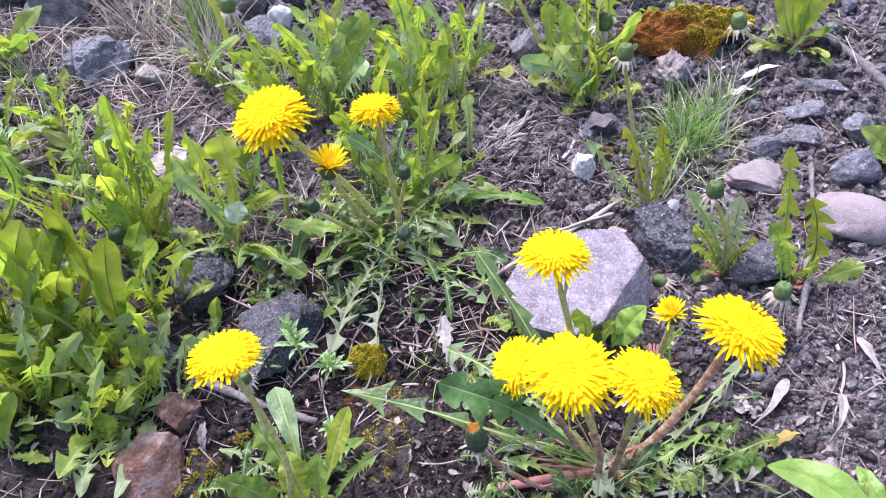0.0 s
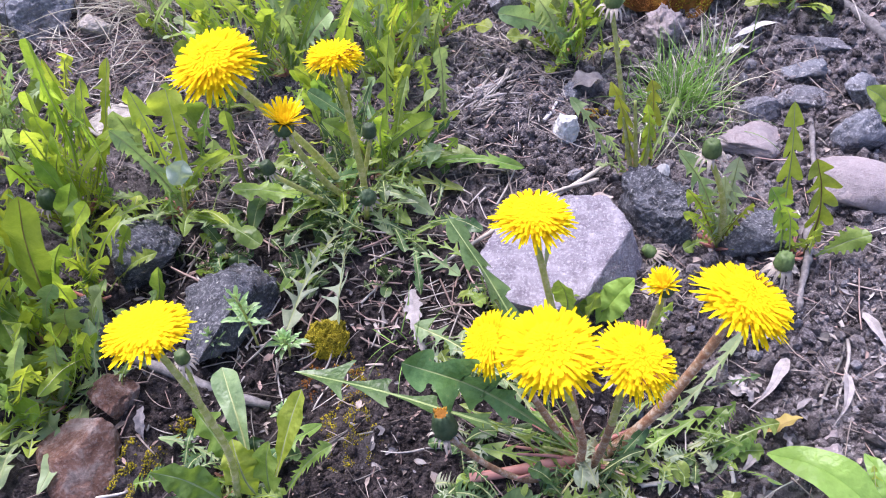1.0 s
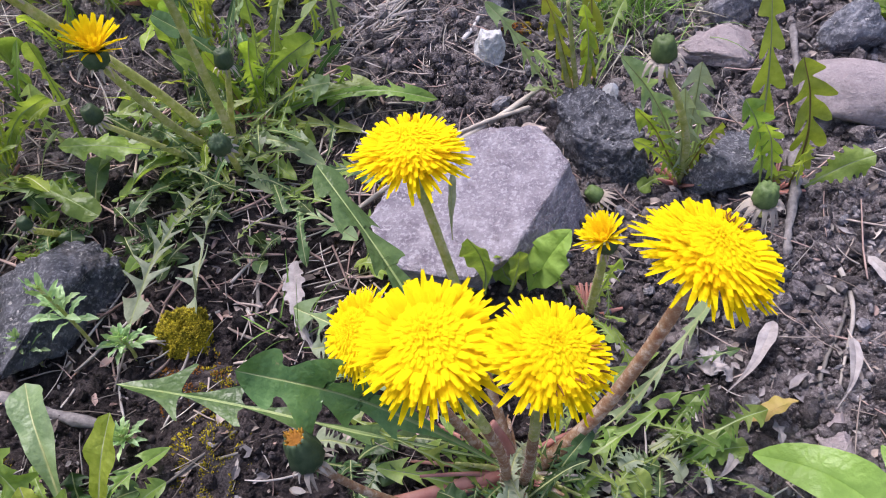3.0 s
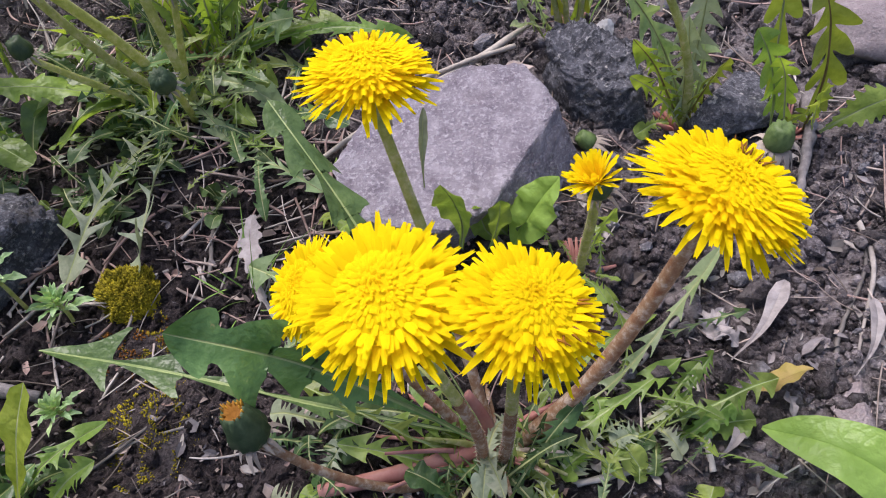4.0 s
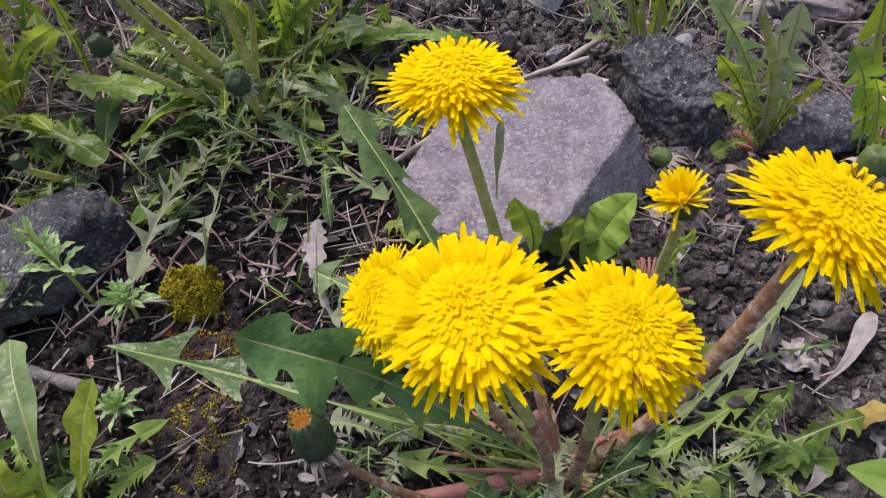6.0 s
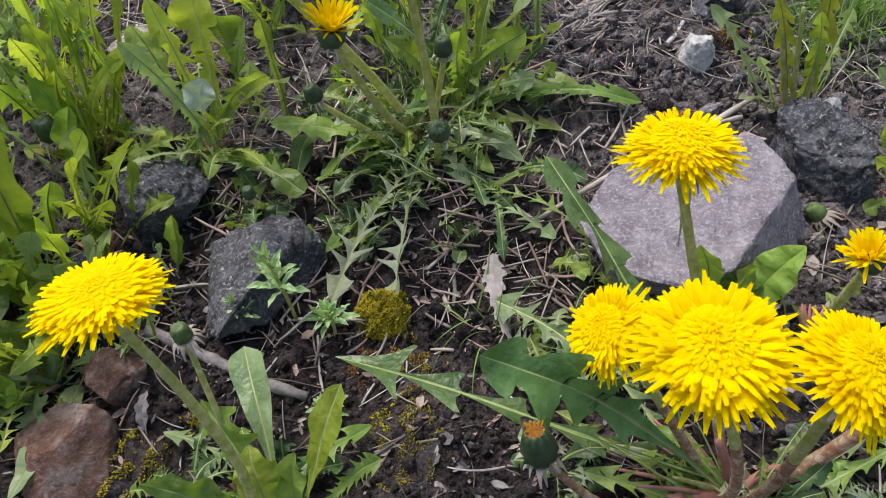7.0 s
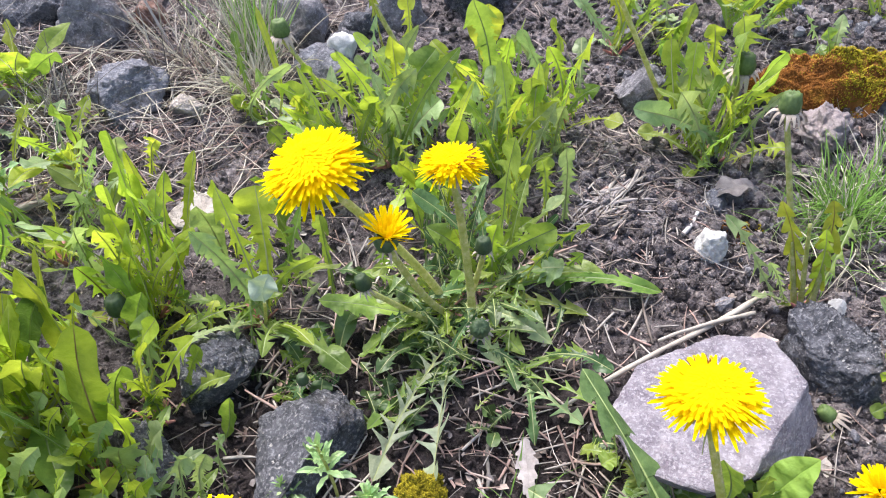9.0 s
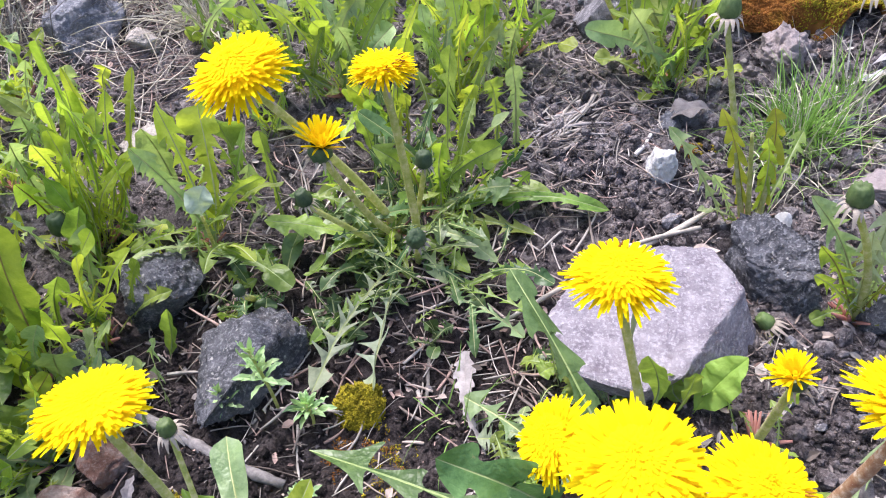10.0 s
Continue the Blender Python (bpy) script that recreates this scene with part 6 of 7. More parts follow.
leaf_at(back_clump, (-0.156, 0.536, 0.0384), (-0.164, 0.532, 0.085), 0.0177, "tall", "lime", 316, (-0.3, -0.85, 0.55), 0.04)
leaf_at(back_clump, (-0.113, 0.535, 0.0352), (-0.1, 0.531, 0.099), 0.02, "tall", "grey", 317, (0.1, -0.85, 0.55), 0.04)
leaf_at(back_clump, (-0.076, 0.54, 0.035), (-0.066, 0.536, 0.09), 0.0211, "tall", "green", 318, (0.3, -0.85, 0.55), 0.04)
leaf_at(back_clump, (-0.121, 0.531, 0.035), (-0.125, 0.527, 0.081), 0.0153, "tall", "lime", 319, (-0.1, -0.85, 0.55), 0.04)
leaf_at(back_clump, (-0.093, 0.527, 0.0333), (-0.08, 0.523, 0.088), 0.0227, "lobed", "grey", 320, (-0.3, -0.85, 0.55), 0.04)
leaf_at(back_clump, (-0.063, 0.523, 0.0321), (-0.049, 0.519, 0.078), 0.0167, "tall", "lime", 321, (0.1, -0.85, 0.55), 0.04)
leaf_at(tall_stem, (-0.04, 0.593, 0.0432), (-0.037, 0.589, 0.101), 0.0268, "oblong", "lime", 322, (0.3, -0.85, 0.55), 0.04)
leaf_at(tall_stem, (-0.03, 0.57, 0.0395), (-0.021, 0.566, 0.087), 0.021, "tall", "lime", 323, (-0.1, -0.85, 0.55), 0.04)
leaf_at(tall_stem, (-0.042, 0.545, 0.0354), (-0.049, 0.541, 0.083), 0.0172, "tall", "green", 324, (-0.3, -0.85, 0.55), 0.04)
leaf_at(top_right, (0.139, 0.566, 0.0398), (0.135, 0.562, 0.107), 0.0327, "tall", "green", 325, (0.1, -0.85, 0.55), 0.04)
leaf_at(top_right, (0.142, 0.542, 0.0361), (0.161, 0.538, 0.089), 0.015, "oblong", "green", 326, (0.3, -0.85, 0.55), 0.04)
leaf_at(top_right, (0.12, 0.545, 0.036), (0.099, 0.541, 0.076), 0.0248, "spoon", "grey", 327, (-0.1, -0.85, 0.55), 0.04)
leaf_at(top_right, (0.128, 0.572, 0.0405), (0.119, 0.568, 0.095), 0.0214, "tall", "lime", 328, (-0.3, -0.85, 0.55), 0.04)
leaf_at(top_right, (0.105, 0.557, 0.0377), (0.082, 0.553, 0.09), 0.0176, "lobed", "green", 329, (0.1, -0.85, 0.55), 0.04)
leaf_at(left_mid, (-0.273, 0.44, 0.039), (-0.262, 0.436, 0.085), 0.0215, "tall", "grey", 330, (0.3, -0.85, 0.55), 0.04)
leaf_at(left_mid, (-0.26, 0.448, 0.0383), (-0.24, 0.444, 0.083), 0.0165, "tall", "lime", 331, (-0.1, -0.85, 0.55), 0.04)
leaf_at(left_mid, (-0.227, 0.361, 0.0194), (-0.22, 0.357, 0.11), 0.0177, "tall", "lime", 332, (-0.3, -0.85, 0.55), 0.04)
leaf_at(left_mid, (-0.223, 0.366, 0.0196), (-0.207, 0.362, 0.114), 0.0159, "tall", "lime", 333, (0.1, -0.85, 0.55), 0.04)
leaf_at(left_mid, (-0.216, 0.359, 0.0174), (-0.184, 0.355, 0.074), 0.0146, "tall", "lime", 334, (0.3, -0.85, 0.55), 0.04)
leaf_at(left_mid, (-0.271, 0.392, 0.0309), (-0.267, 0.388, 0.08), 0.0232, "lobed", "grey", 335, (-0.1, -0.85, 0.55), 0.04)
leaf_at(left_mid, (-0.217, 0.363, 0.0182), (-0.193, 0.359, 0.105), 0.0142, "tall", "green", 336, (-0.3, -0.85, 0.55), 0.04)
leaf_at(left_mid, (-0.249, 0.374, 0.0247), (-0.251, 0.37, 0.07), 0.0197, "lobed", "green", 337, (0.1, -0.85, 0.55), 0.04)
leaf_at(broad, (-0.259, 0.291, 0.0141), (-0.216, 0.287, 0.106), 0.0133, "spoon", "deep", 338, (0.3, -0.85, 0.55), 0.04)
leaf_at(broad, (-0.21, 0.314, 0.0098), (-0.188, 0.31, 0.08), 0.015, "oblong", "green", 339, (-0.1, -0.85, 0.55), 0.04)
leaf_at(broad, (-0.205, 0.297, 0.0069), (-0.173, 0.293, 0.08), 0.0165, "tall", "lime", 340, (-0.3, -0.85, 0.55), 0.04)
leaf_at(broad, (-0.213, 0.276, 0.0058), (-0.184, 0.272, 0.071), 0.0158, "tall", "green", 341, (0.1, -0.85, 0.55), 0.04)
leaf_at(broad, (-0.265, 0.28, 0.0139), (-0.231, 0.276, 0.094), 0.0179, "oblong", "lime", 342, (0.3, -0.85, 0.55), 0.04)
leaf_at(broad, (-0.184, 0.294, 0.0037), (-0.154, 0.29, 0.064), 0.0122, "tall", "green", 343, (-0.1, -0.85, 0.55), 0.04)
leaf_at(broad, (-0.156, 0.278, -0.0011), (-0.138, 0.274, 0.047), 0.0097, "oval", "green", 344, (-0.3, -0.85, 0.55), 0.04)
leaf_at(spreading, (-0.267, 0.265, 0.0129), (-0.237, 0.259, 0.075), 0.0185, "lobed", "green", 400, (-0.3, -0.6, 0.8), 0.06)
leaf_at(spreading, (-0.258, 0.279, 0.0127), (-0.239, 0.273, 0.064), 0.0136, "toothed", "grey", 401, (0.1, -0.6, 0.8), 0.06)
leaf_at(spreading, (-0.233, 0.25, 0.0069), (-0.198, 0.244, 0.075), 0.0143, "lobed", "lime", 402, (0.3, -0.6, 0.8), 0.06)
leaf_at(spreading, (-0.226, 0.258, 0.0063), (-0.193, 0.252, 0.071), 0.0147, "toothed", "green", 403, (-0.1, -0.6, 0.8), 0.06)
leaf_at(spreading, (-0.257, 0.233, 0.0098), (-0.212, 0.227, 0.08), 0.0126, "lobed", "grey", 404, (-0.3, -0.6, 0.8), 0.06)
leaf_at(spreading, (-0.236, 0.227, 0.0066), (-0.192, 0.221, 0.081), 0.0112, "toothed", "grey", 405, (0.1, -0.6, 0.8), 0.06)
leaf_at(spreading, (-0.189, 0.244, 0.0004), (-0.175, 0.238, 0.057), 0.0182, "toothed", "grey", 406, (0.3, -0.6, 0.8), 0.06)
leaf_at(spreading, (-0.188, 0.223, -0.0003), (-0.168, 0.217, 0.069), 0.0171, "lobed", "lime", 407, (-0.1, -0.6, 0.8), 0.06)
leaf_at(spreading, (-0.187, 0.252, 0.0005), (-0.156, 0.246, 0.061), 0.0176, "tall", "grey", 408, (-0.3, -0.6, 0.8), 0.06)
leaf_at(spreading, (-0.164, 0.239, -0.0027), (-0.138, 0.233, 0.068), 0.0144, "tall", "grey", 409, (0.1, -0.6, 0.8), 0.06)
leaf_at(spreading, (-0.152, 0.238, -0.004), (-0.128, 0.232, 0.067), 0.0136, "tall", "grey", 410, (0.3, -0.6, 0.8), 0.06)
leaf_at(spreading, (-0.213, 0.221, 0.003), (-0.18, 0.215, 0.074), 0.0114, "lobed", "lime", 411, (-0.1, -0.6, 0.8), 0.06)
leaf_at(spreading, (-0.231, 0.221, 0.0056), (-0.21, 0.215, 0.06), 0.0174, "tall", "green", 412, (-0.3, -0.6, 0.8), 0.06)
leaf_at(spreading, (-0.178, 0.23, -0.0014), (-0.159, 0.224, 0.053), 0.0117, "toothed", "lime", 413, (0.1, -0.6, 0.8), 0.06)
leaf_at(spreading, (-0.257, 0.253, 0.0106), (-0.238, 0.247, 0.064), 0.0184, "lobed", "lime", 414, (0.3, -0.6, 0.8), 0.06)
leaf_at(spreading, (-0.144, 0.25, -0.0042), (-0.125, 0.244, 0.066), 0.0124, "lobed", "grey", 415, (-0.1, -0.6, 0.8), 0.06)
leaf_at(spreading, (-0.24, 0.258, 0.0084), (-0.212, 0.252, 0.073), 0.0148, "tall", "grey", 416, (-0.3, -0.6, 0.8), 0.06)
leaf_at(spreading, (-0.204, 0.246, 0.0025), (-0.174, 0.24, 0.074), 0.0127, "tall", "grey", 417, (0.1, -0.6, 0.8), 0.06)


# ---- small weedy plants between the larger ones ----
def weeds(box, count, seed, tones, reach, lift, per=(5, 9), forms=("lobed", "jagged", "tall", "frond", "lobed", "spoon")):
    """Small dandelion seedlings scattered over a stretch of the bank."""
    rng = random.Random(seed)
    for k in range(count):
        x, y = rng.uniform(box[0], box[1]), rng.uniform(box[2], box[3])
        rows = []
        for _ in range(rng.randint(*per)):
            a, ln = rng.uniform(0, 6.283), reach * rng.uniform(0.5, 1.15)
            up = lift * rng.uniform(0.1, 1.6)
            rows.append((ln * math.cos(a), ln * math.sin(a) * 0.8, gz(x + ln * math.cos(a), y + ln * math.sin(a)) - gz(x, y) + up, rng.uniform(6, 6 + 240 * reach), rng.choice(tones)))
        rosette("dandelion_seedling", "small young dandelion with a few low leaves", x, y, rows, " ".join(forms), seed * 100 + k, 0, 0.03, ("green",), False)


# mostly the "dark" tone here: shade between the plants painted into the leaves
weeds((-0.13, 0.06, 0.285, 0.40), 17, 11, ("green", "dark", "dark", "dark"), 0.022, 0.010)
weeds((-0.20, 0.03, 0.43, 0.56), 13, 12, ("grey", "green", "lime", "lime"), 0.028, 0.060)
weeds((-0.36, -0.20, 0.19, 0.42), 11, 13, ("grey", "green", "lime", "lime"), 0.030, 0.060)
weeds((-0.285, -0.215, 0.235, 0.30), 4, 19, ("lime", "lime", "green"), 0.024, 0.085, (4, 7), ("tall", "jagged", "spoon"))
weeds((-0.31, -0.195, 0.16, 0.25), 20, 14, ("grey", "grey", "lime", "lime", "green"), 0.032, 0.045, (5, 8), ("lobed", "toothed", "tall", "lobed", "spoon"))
weeds((0.03, 0.16, 0.145, 0.200), 9, 15, ("dark", "green", "dark", "pale"), 0.022, 0.006)
weeds((0.0, 0.10, 0.21, 0.27), 5, 16, ("grey", "pale", "green"), 0.026, 0.006)
weeds((0.02, 0.30, 0.50, 0.66), 10, 17, ("grey", "green", "lime"), 0.032, 0.03)
weeds((-0.12, -0.07, 0.13, 0.19), 4, 18, ("green", "dark"), 0.026, 0.014)

# a pale folded leaf end
po = pale_leafed.location
part("leaf", leaf_mesh(Vector((0.005, 0.004, 0.017)), 0.015, "oval", M_FOLD, M_FOLD, random.Random(3), arch=0.05, facing=(1, 0.3, 0.1)), pale_leafed, "pale whitish underside of a folded leaf", Matrix.Translation(Vector((-0.127, 0.314, 0.072)) - po))
stem_to(pale_leafed, (0.002, -0.002, 0.0), Vector((-0.127, 0.314, 0.072)) - po, 0.0012, 0.0008)


# ---- small sprouts ----
def sprout(x, y, tall, size, seed, lean=(0, 0)):
    """A narrow-leaved sprout: a short stem with whorls of small pointed leaves."""
    rng = random.Random(seed)
    ob = empty("spurge_sprout", on_ground(x, y, -0.001))
    top = Vector((lean[0], lean[1], tall))
    part("stem", tube_mesh("stem", [(0, 0, 0), top * 0.5 + Vector((0.001, 0, 0)), top], 0.0009, 0.0007, M_STEM, 6, 8), ob)
    for k in range(26):
        s = 0.45 + 0.55 * k / 25
        a = 2.4 * k + rng.uniform(-0.2, 0.2)
        el = 0.35 + 0.9 * (k / 25) ** 1.3
        ln = size * (1.0 - 0.45 * k / 25) * rng.uniform(0.85, 1.1)
        tip = Vector((math.cos(a) * math.cos(el), math.sin(a) * math.cos(el), math.sin(el))) * ln
        me = leaf_mesh(tip * 1.15, ln * 0.27, "oval", M_SPURGE, M_SPURGE, rng, arch=0.05)
        part("leaf", me, ob, "", Matrix.Translation(top * s))
    return tagged(ob, "small fresh light-green narrow-leaved sprout", "sprout", "sprouts")


sprout(-0.088, 0.254, 0.056, 0.013, 1, (0.0, -0.004))
sprout(-0.068, 0.247, 0.020, 0.012, 2)
sprout(-0.109, 0.245, 0.024, 0.010, 3)
sprout(-0.062, 0.206, 0.014, 0.010, 4)
sprout(-0.330, 0.400, 0.045, 0.022, 5)

# ---- grass ----
grass_tuft("grass_tuft", "green grass tuft with drooping blades", 0.192, 0.450, 330, 0.042, 0.95, [M_GRASS], 1, 0.9, 0.0005, base=0.024)
grass_tuft("grass_tuft", "withered pale grass blades around the green tuft", 0.190, 0.440, 250, 0.048, 1.15, [M_GRASSD, M_GRASSD, M_GRASS], 2, 1.1, 0.0004, base=0.042)
grass_tuft("grass_tuft", "sparse green grass behind the stones", 0.225, 0.478, 50, 0.042, 0.7, [M_GRASS, M_GRASSD], 3, 0.5, 0.0006, base=0.03)
grass_tuft("grass_tuft", "upright grey-green grass clump beside rocks", -0.222, 0.585, 150, 0.095, 0.30, [M_GRASS, M_GRASSD], 4, 0.3, 0.0007, base=0.018)
grass_tuft("grass_tuft", "dry straw-coloured grass hanging down the slope", -0.215, 0.550, 170, 0.078, 1.0, [M_GRASSD], 5, 1.1, 0.0006, base=0.02)
grass_tuft("grass_tuft", "dry brown grass over the grey rock", -0.275, 0.575, 160, 0.080, 1.0, [M_GRASSD, M_STRAW, M_STRAWB], 6, 1.1, 0.0006, base=0.04)
grass_tuft("grass_tuft", "dry brown grass beside the grey rock", -0.345, 0.500, 120, 0.060, 1.0, [M_GRASSD, M_STRAW, M_STRAWB], 7, 1.1, 0.0006, base=0.04)
grass_tuft("grass_tuft", "a few thin green blades on bare soil", 0.003, 0.255, 22, 0.035, 1.0, [M_GRASS], 8, 0.8, 0.0004, base=0.015)

# ---- sticks, straws and dead leaves that stand out ----
stick("branch", "thick weathered grey branch piece on soil", (-0.158, 0.243), (-0.075, 0.216), 0.0034, 0.0026, M_WOOD, 1, 0.03, "branch", 0.002, 9)
stick("dry_straw", "long pale dry stem leaning beside the rock", (0.133, 0.383), (0.024, 0.311), 0.0017, 0.0012, M_STALK, 2, 0.015, "dry stem", 0.004, 7, high_a=0.009, high_b=0.006)
stick("dry_straw", "short pale dry stem beside the longer one", (0.125, 0.368), (0.072, 0.346), 0.0013, 0.0009, M_STALK, 3, 0.03, "dry stem", 0.004, high_a=0.006, high_b=0.006)
stick("branch", "long brown fallen branch on the bank", (0.300, 0.580), (0.352, 0.470), 0.0042, 0.0036, M_WOOD, 4, 0.04, "branch", 0.004, 9)
stick("wood_splinter", "weathered splintered wood standing in leaves", (0.250, 0.325), (0.228, 0.266), 0.0034, 0.0018, M_WOOD, 5, 0.06, "splinter", 0.006, 6, rough=0.5)
stick("twig", "broken pale twig on soil", (0.171, 0.202), (0.171, 0.168), 0.0015, 0.0013, M_STALK, 6, 0.04, "twig")
stick("twig", "flat white twig piece beside the white stone", (0.093, 0.430), (0.111, 0.463), 0.0019, 0.0010, M_DEADW, 7, 0.05, "twig")
stick("twig", "dark twig at the foot of the plant", (0.148, 0.180), (0.165, 0.156), 0.0013, 0.0011, M_WOOD, 8, 0.03, "twig")
stick("twig", "grey twig under the thick stem", (0.176, 0.228), (0.143, 0.198), 0.0012, 0.0010, M_WOOD, 9, 0.05, "twig")
for k, (ax, ay, bx, by) in enumerate([(0.122, 0.168, 0.160, 0.174), (0.118, 0.163, 0.146, 0.158), (0.134, 0.178, 0.170, 0.183), (0.060, 0.196, 0.084, 0.188), (0.052, 0.183, 0.080, 0.178)]):
    stick("dead_stalk", "dry brown leaf stalk at the foot of the plant", (ax, ay), (bx, by), 0.0015, 0.0008, (M_STRAW, M_DEADP, M_STRAWB)[k % 3], 60 + k, 0.06, "dead stalk", 0.002, 6, rough=0.4)
rr = random.Random(77)
for k in range(14):
    t0, t1 = rr.uniform(0, 0.35), rr.uniform(0.55, 1)
    ax, ay = 0.078 - 0.056 * t0 + rr.gauss(0, 0.004), 0.497 - 0.074 * t0 + rr.gauss(0, 0.004)
    bx, by = 0.078 - 0.056 * t1 + rr.gauss(0, 0.005), 0.497 - 0.074 * t1 + rr.gauss(0, 0.005)
    stick("root_fibre", "pale fibrous strand of a dry root", (ax, ay), (bx, by), rr.uniform(0.0008, 0.0017), 0.0005, rr.choice((M_STRAW, M_DEADP)), 200 + k, 0.10, "root", 0.004, 5, "dry roots", 0.5)
for k in range(12):
    x0, y0 = rr.uniform(0.005, 0.05), rr.uniform(0.415, 0.465)
    a = rr.gauss(0.5, 0.5)
    ln = rr.uniform(0.02, 0.045)
    stick("root_fibre", "pale fibrous strand of a dry root", (x0, y0), (x0 + ln * math.cos(a), y0 + ln * math.sin(a)), rr.uniform(0.0007, 0.0016), 0.0005, rr.choice((M_STRAW, M_DEADP)), 230 + k, 0.12, "root", 0.004, 5, "dry roots", 0.5)
stick("twig", "thin pale twig leaning on the moss", (-0.098, 0.243), (-0.080, 0.290), 0.0009, 0.0006, M_STRAW, 13, 0.05, "twig", 0.004)
stick("twig", "thick short twig among green leaves", (-0.315, 0.452), (-0.275, 0.428), 0.0030, 0.0026, M_WOOD, 14, 0.05, "twig", 0.004)
stick("twig", "pale twig under green leaves", (-0.345, 0.395), (-0.285, 0.425), 0.0030, 0.0022, M_STRAW, 15, 0.05, "twig", 0.004)
stick("twig", "thin straw across the moss", (-0.052, 0.182), (-0.012, 0.211), 0.0007, 0.0005, M_STRAW, 16, 0.05, "straw", 0.004)
stick("twig", "thin straw crossing another", (-0.046, 0.190), (-0.004, 0.201), 0.0007, 0.0005, M_STRAW, 17, 0.05, "straw", 0.004)
stick("twig", "thin dry stalk beside the cut leaves", (-0.076, 0.246), (-0.066, 0.214), 0.0008, 0.0006, M_STRAW, 18, 0.05, "straw", 0.003)
stick("twig", "grey forked twig before the brown rock", (-0.165, 0.152), (-0.138, 0.165), 0.0011, 0.0006, M_STRAW, 19, 0.12, "twig", 0.004)
stick("twig", "pale split straw on bare soil", (0.250, 0.260), (0.231, 0.205), 0.0014, 0.0007, M_STRAW, 20, 0.10, "straw", 0.003, 5)
stick("twig", "dark stick leaning on stones", (0.275, 0.415), (0.262, 0.345), 0.0022, 0.0016, M_WOOD, 21, 0.05, "stick", 0.012)
dead_leaf("dead_leaf", "long grey dry leaf on soil", (0.187, 0.207), (0.213, 0.235), 0.0068, M_DEADP, 11, "spoon", 0.006)
dead_leaf("dead_leaf", "narrow grey dry leaf on soil", (0.228, 0.197), (0.241, 0.223), 0.0055, M_DEADP, 12, "spoon", 0.006)
dead_leaf("dead_leaf", "pale dry lobed leaf crumbling on soil", (0.176, 0.228), (0.191, 0.212), 0.015, M_DEADP, 13, "jagged", 0.003)
dead_leaf("dead_leaf", "pale crumbled leaf piece on soil", (0.188, 0.228), (0.182, 0.214), 0.010, M_DEADP, 33, "toothed", 0.003)
dead_leaf("wood_flake", "grey-brown flat wood flake on soil", (0.173, 0.172), (0.185, 0.183), 0.0050, M_DEADP, 34, "spoon", 0.003)
dead_leaf("wood_flake", "short brown wood flake standing in soil", (0.199, 0.179), (0.201, 0.193), 0.0050, M_DEAD, 35, "spoon", 0.005)
stick("straw", "split pale straw lying on bare soil", (0.221, 0.200), (0.250, 0.253), 0.0010, 0.0006, M_STRAW, 36, 0.06, "straw", 0.003, 5, rough=0.5)
stick("twig", "short pale upright straw piece on dark soil", (-0.016, 0.289), (-0.014, 0.263), 0.0013, 0.0010, M_STRAW, 37, 0.04, "straw", 0.003)
stick("twig", "thin pale straw on dark soil", (-0.004, 0.288), (-0.008, 0.257), 0.0008, 0.0006, M_STRAW, 38, 0.05, "straw", 0.003)
stick("twig", "short straw chip on dark soil", (-0.019, 0.269), (-0.015, 0.260), 0.0012, 0.0010, M_STRAW, 39, 0.04, "straw", 0.001)
dead_leaf("dead_leaf", "grey shrivelled leaf hanging over soil", (0.018, 0.237), (0.003, 0.290), 0.010, M_DEADP, 14, "toothed", 0.010)
dead_leaf("dead_leaf", "bleached white leaf lying on stones", (0.240, 0.503), (0.275, 0.509), 0.0090, M_DEADW, 15, "oval", 0.006)
dead_leaf("dead_leaf", "bleached white leaf flake on soil", (0.222, 0.485), (0.251, 0.490), 0.0080, M_DEADW, 16, "oval", 0.005)
dead_leaf("dead_leaf", "buff dry leaf resting behind the rock", (0.104, 0.346), (0.130, 0.341), 0.010, M_STRAWB, 17, "oval", 0.022)
dead_leaf("dead_leaf", "grey dry leaf curled beside the grass", (0.112, 0.462), (0.140, 0.470), 0.018, M_DEAD, 18, "oval", 0.010)
dead_leaf("dead_leaf", "pale grey leaf among green leaves", (-0.372, 0.455), (-0.352, 0.475), 0.016, M_DEAD, 19, "oval", 0.03)
dead_leaf("dead_leaf", "small pale leaf upright in soil", (-0.137, 0.190), (-0.139, 0.206), 0.006, M_DEAD, 20, "oval", 0.012)
dead_leaf("dead_leaf", "grey dry leaf on bare soil", (0.270, 0.230), (0.262, 0.262), 0.0055, M_DEADP, 21, "spoon", 0.006)


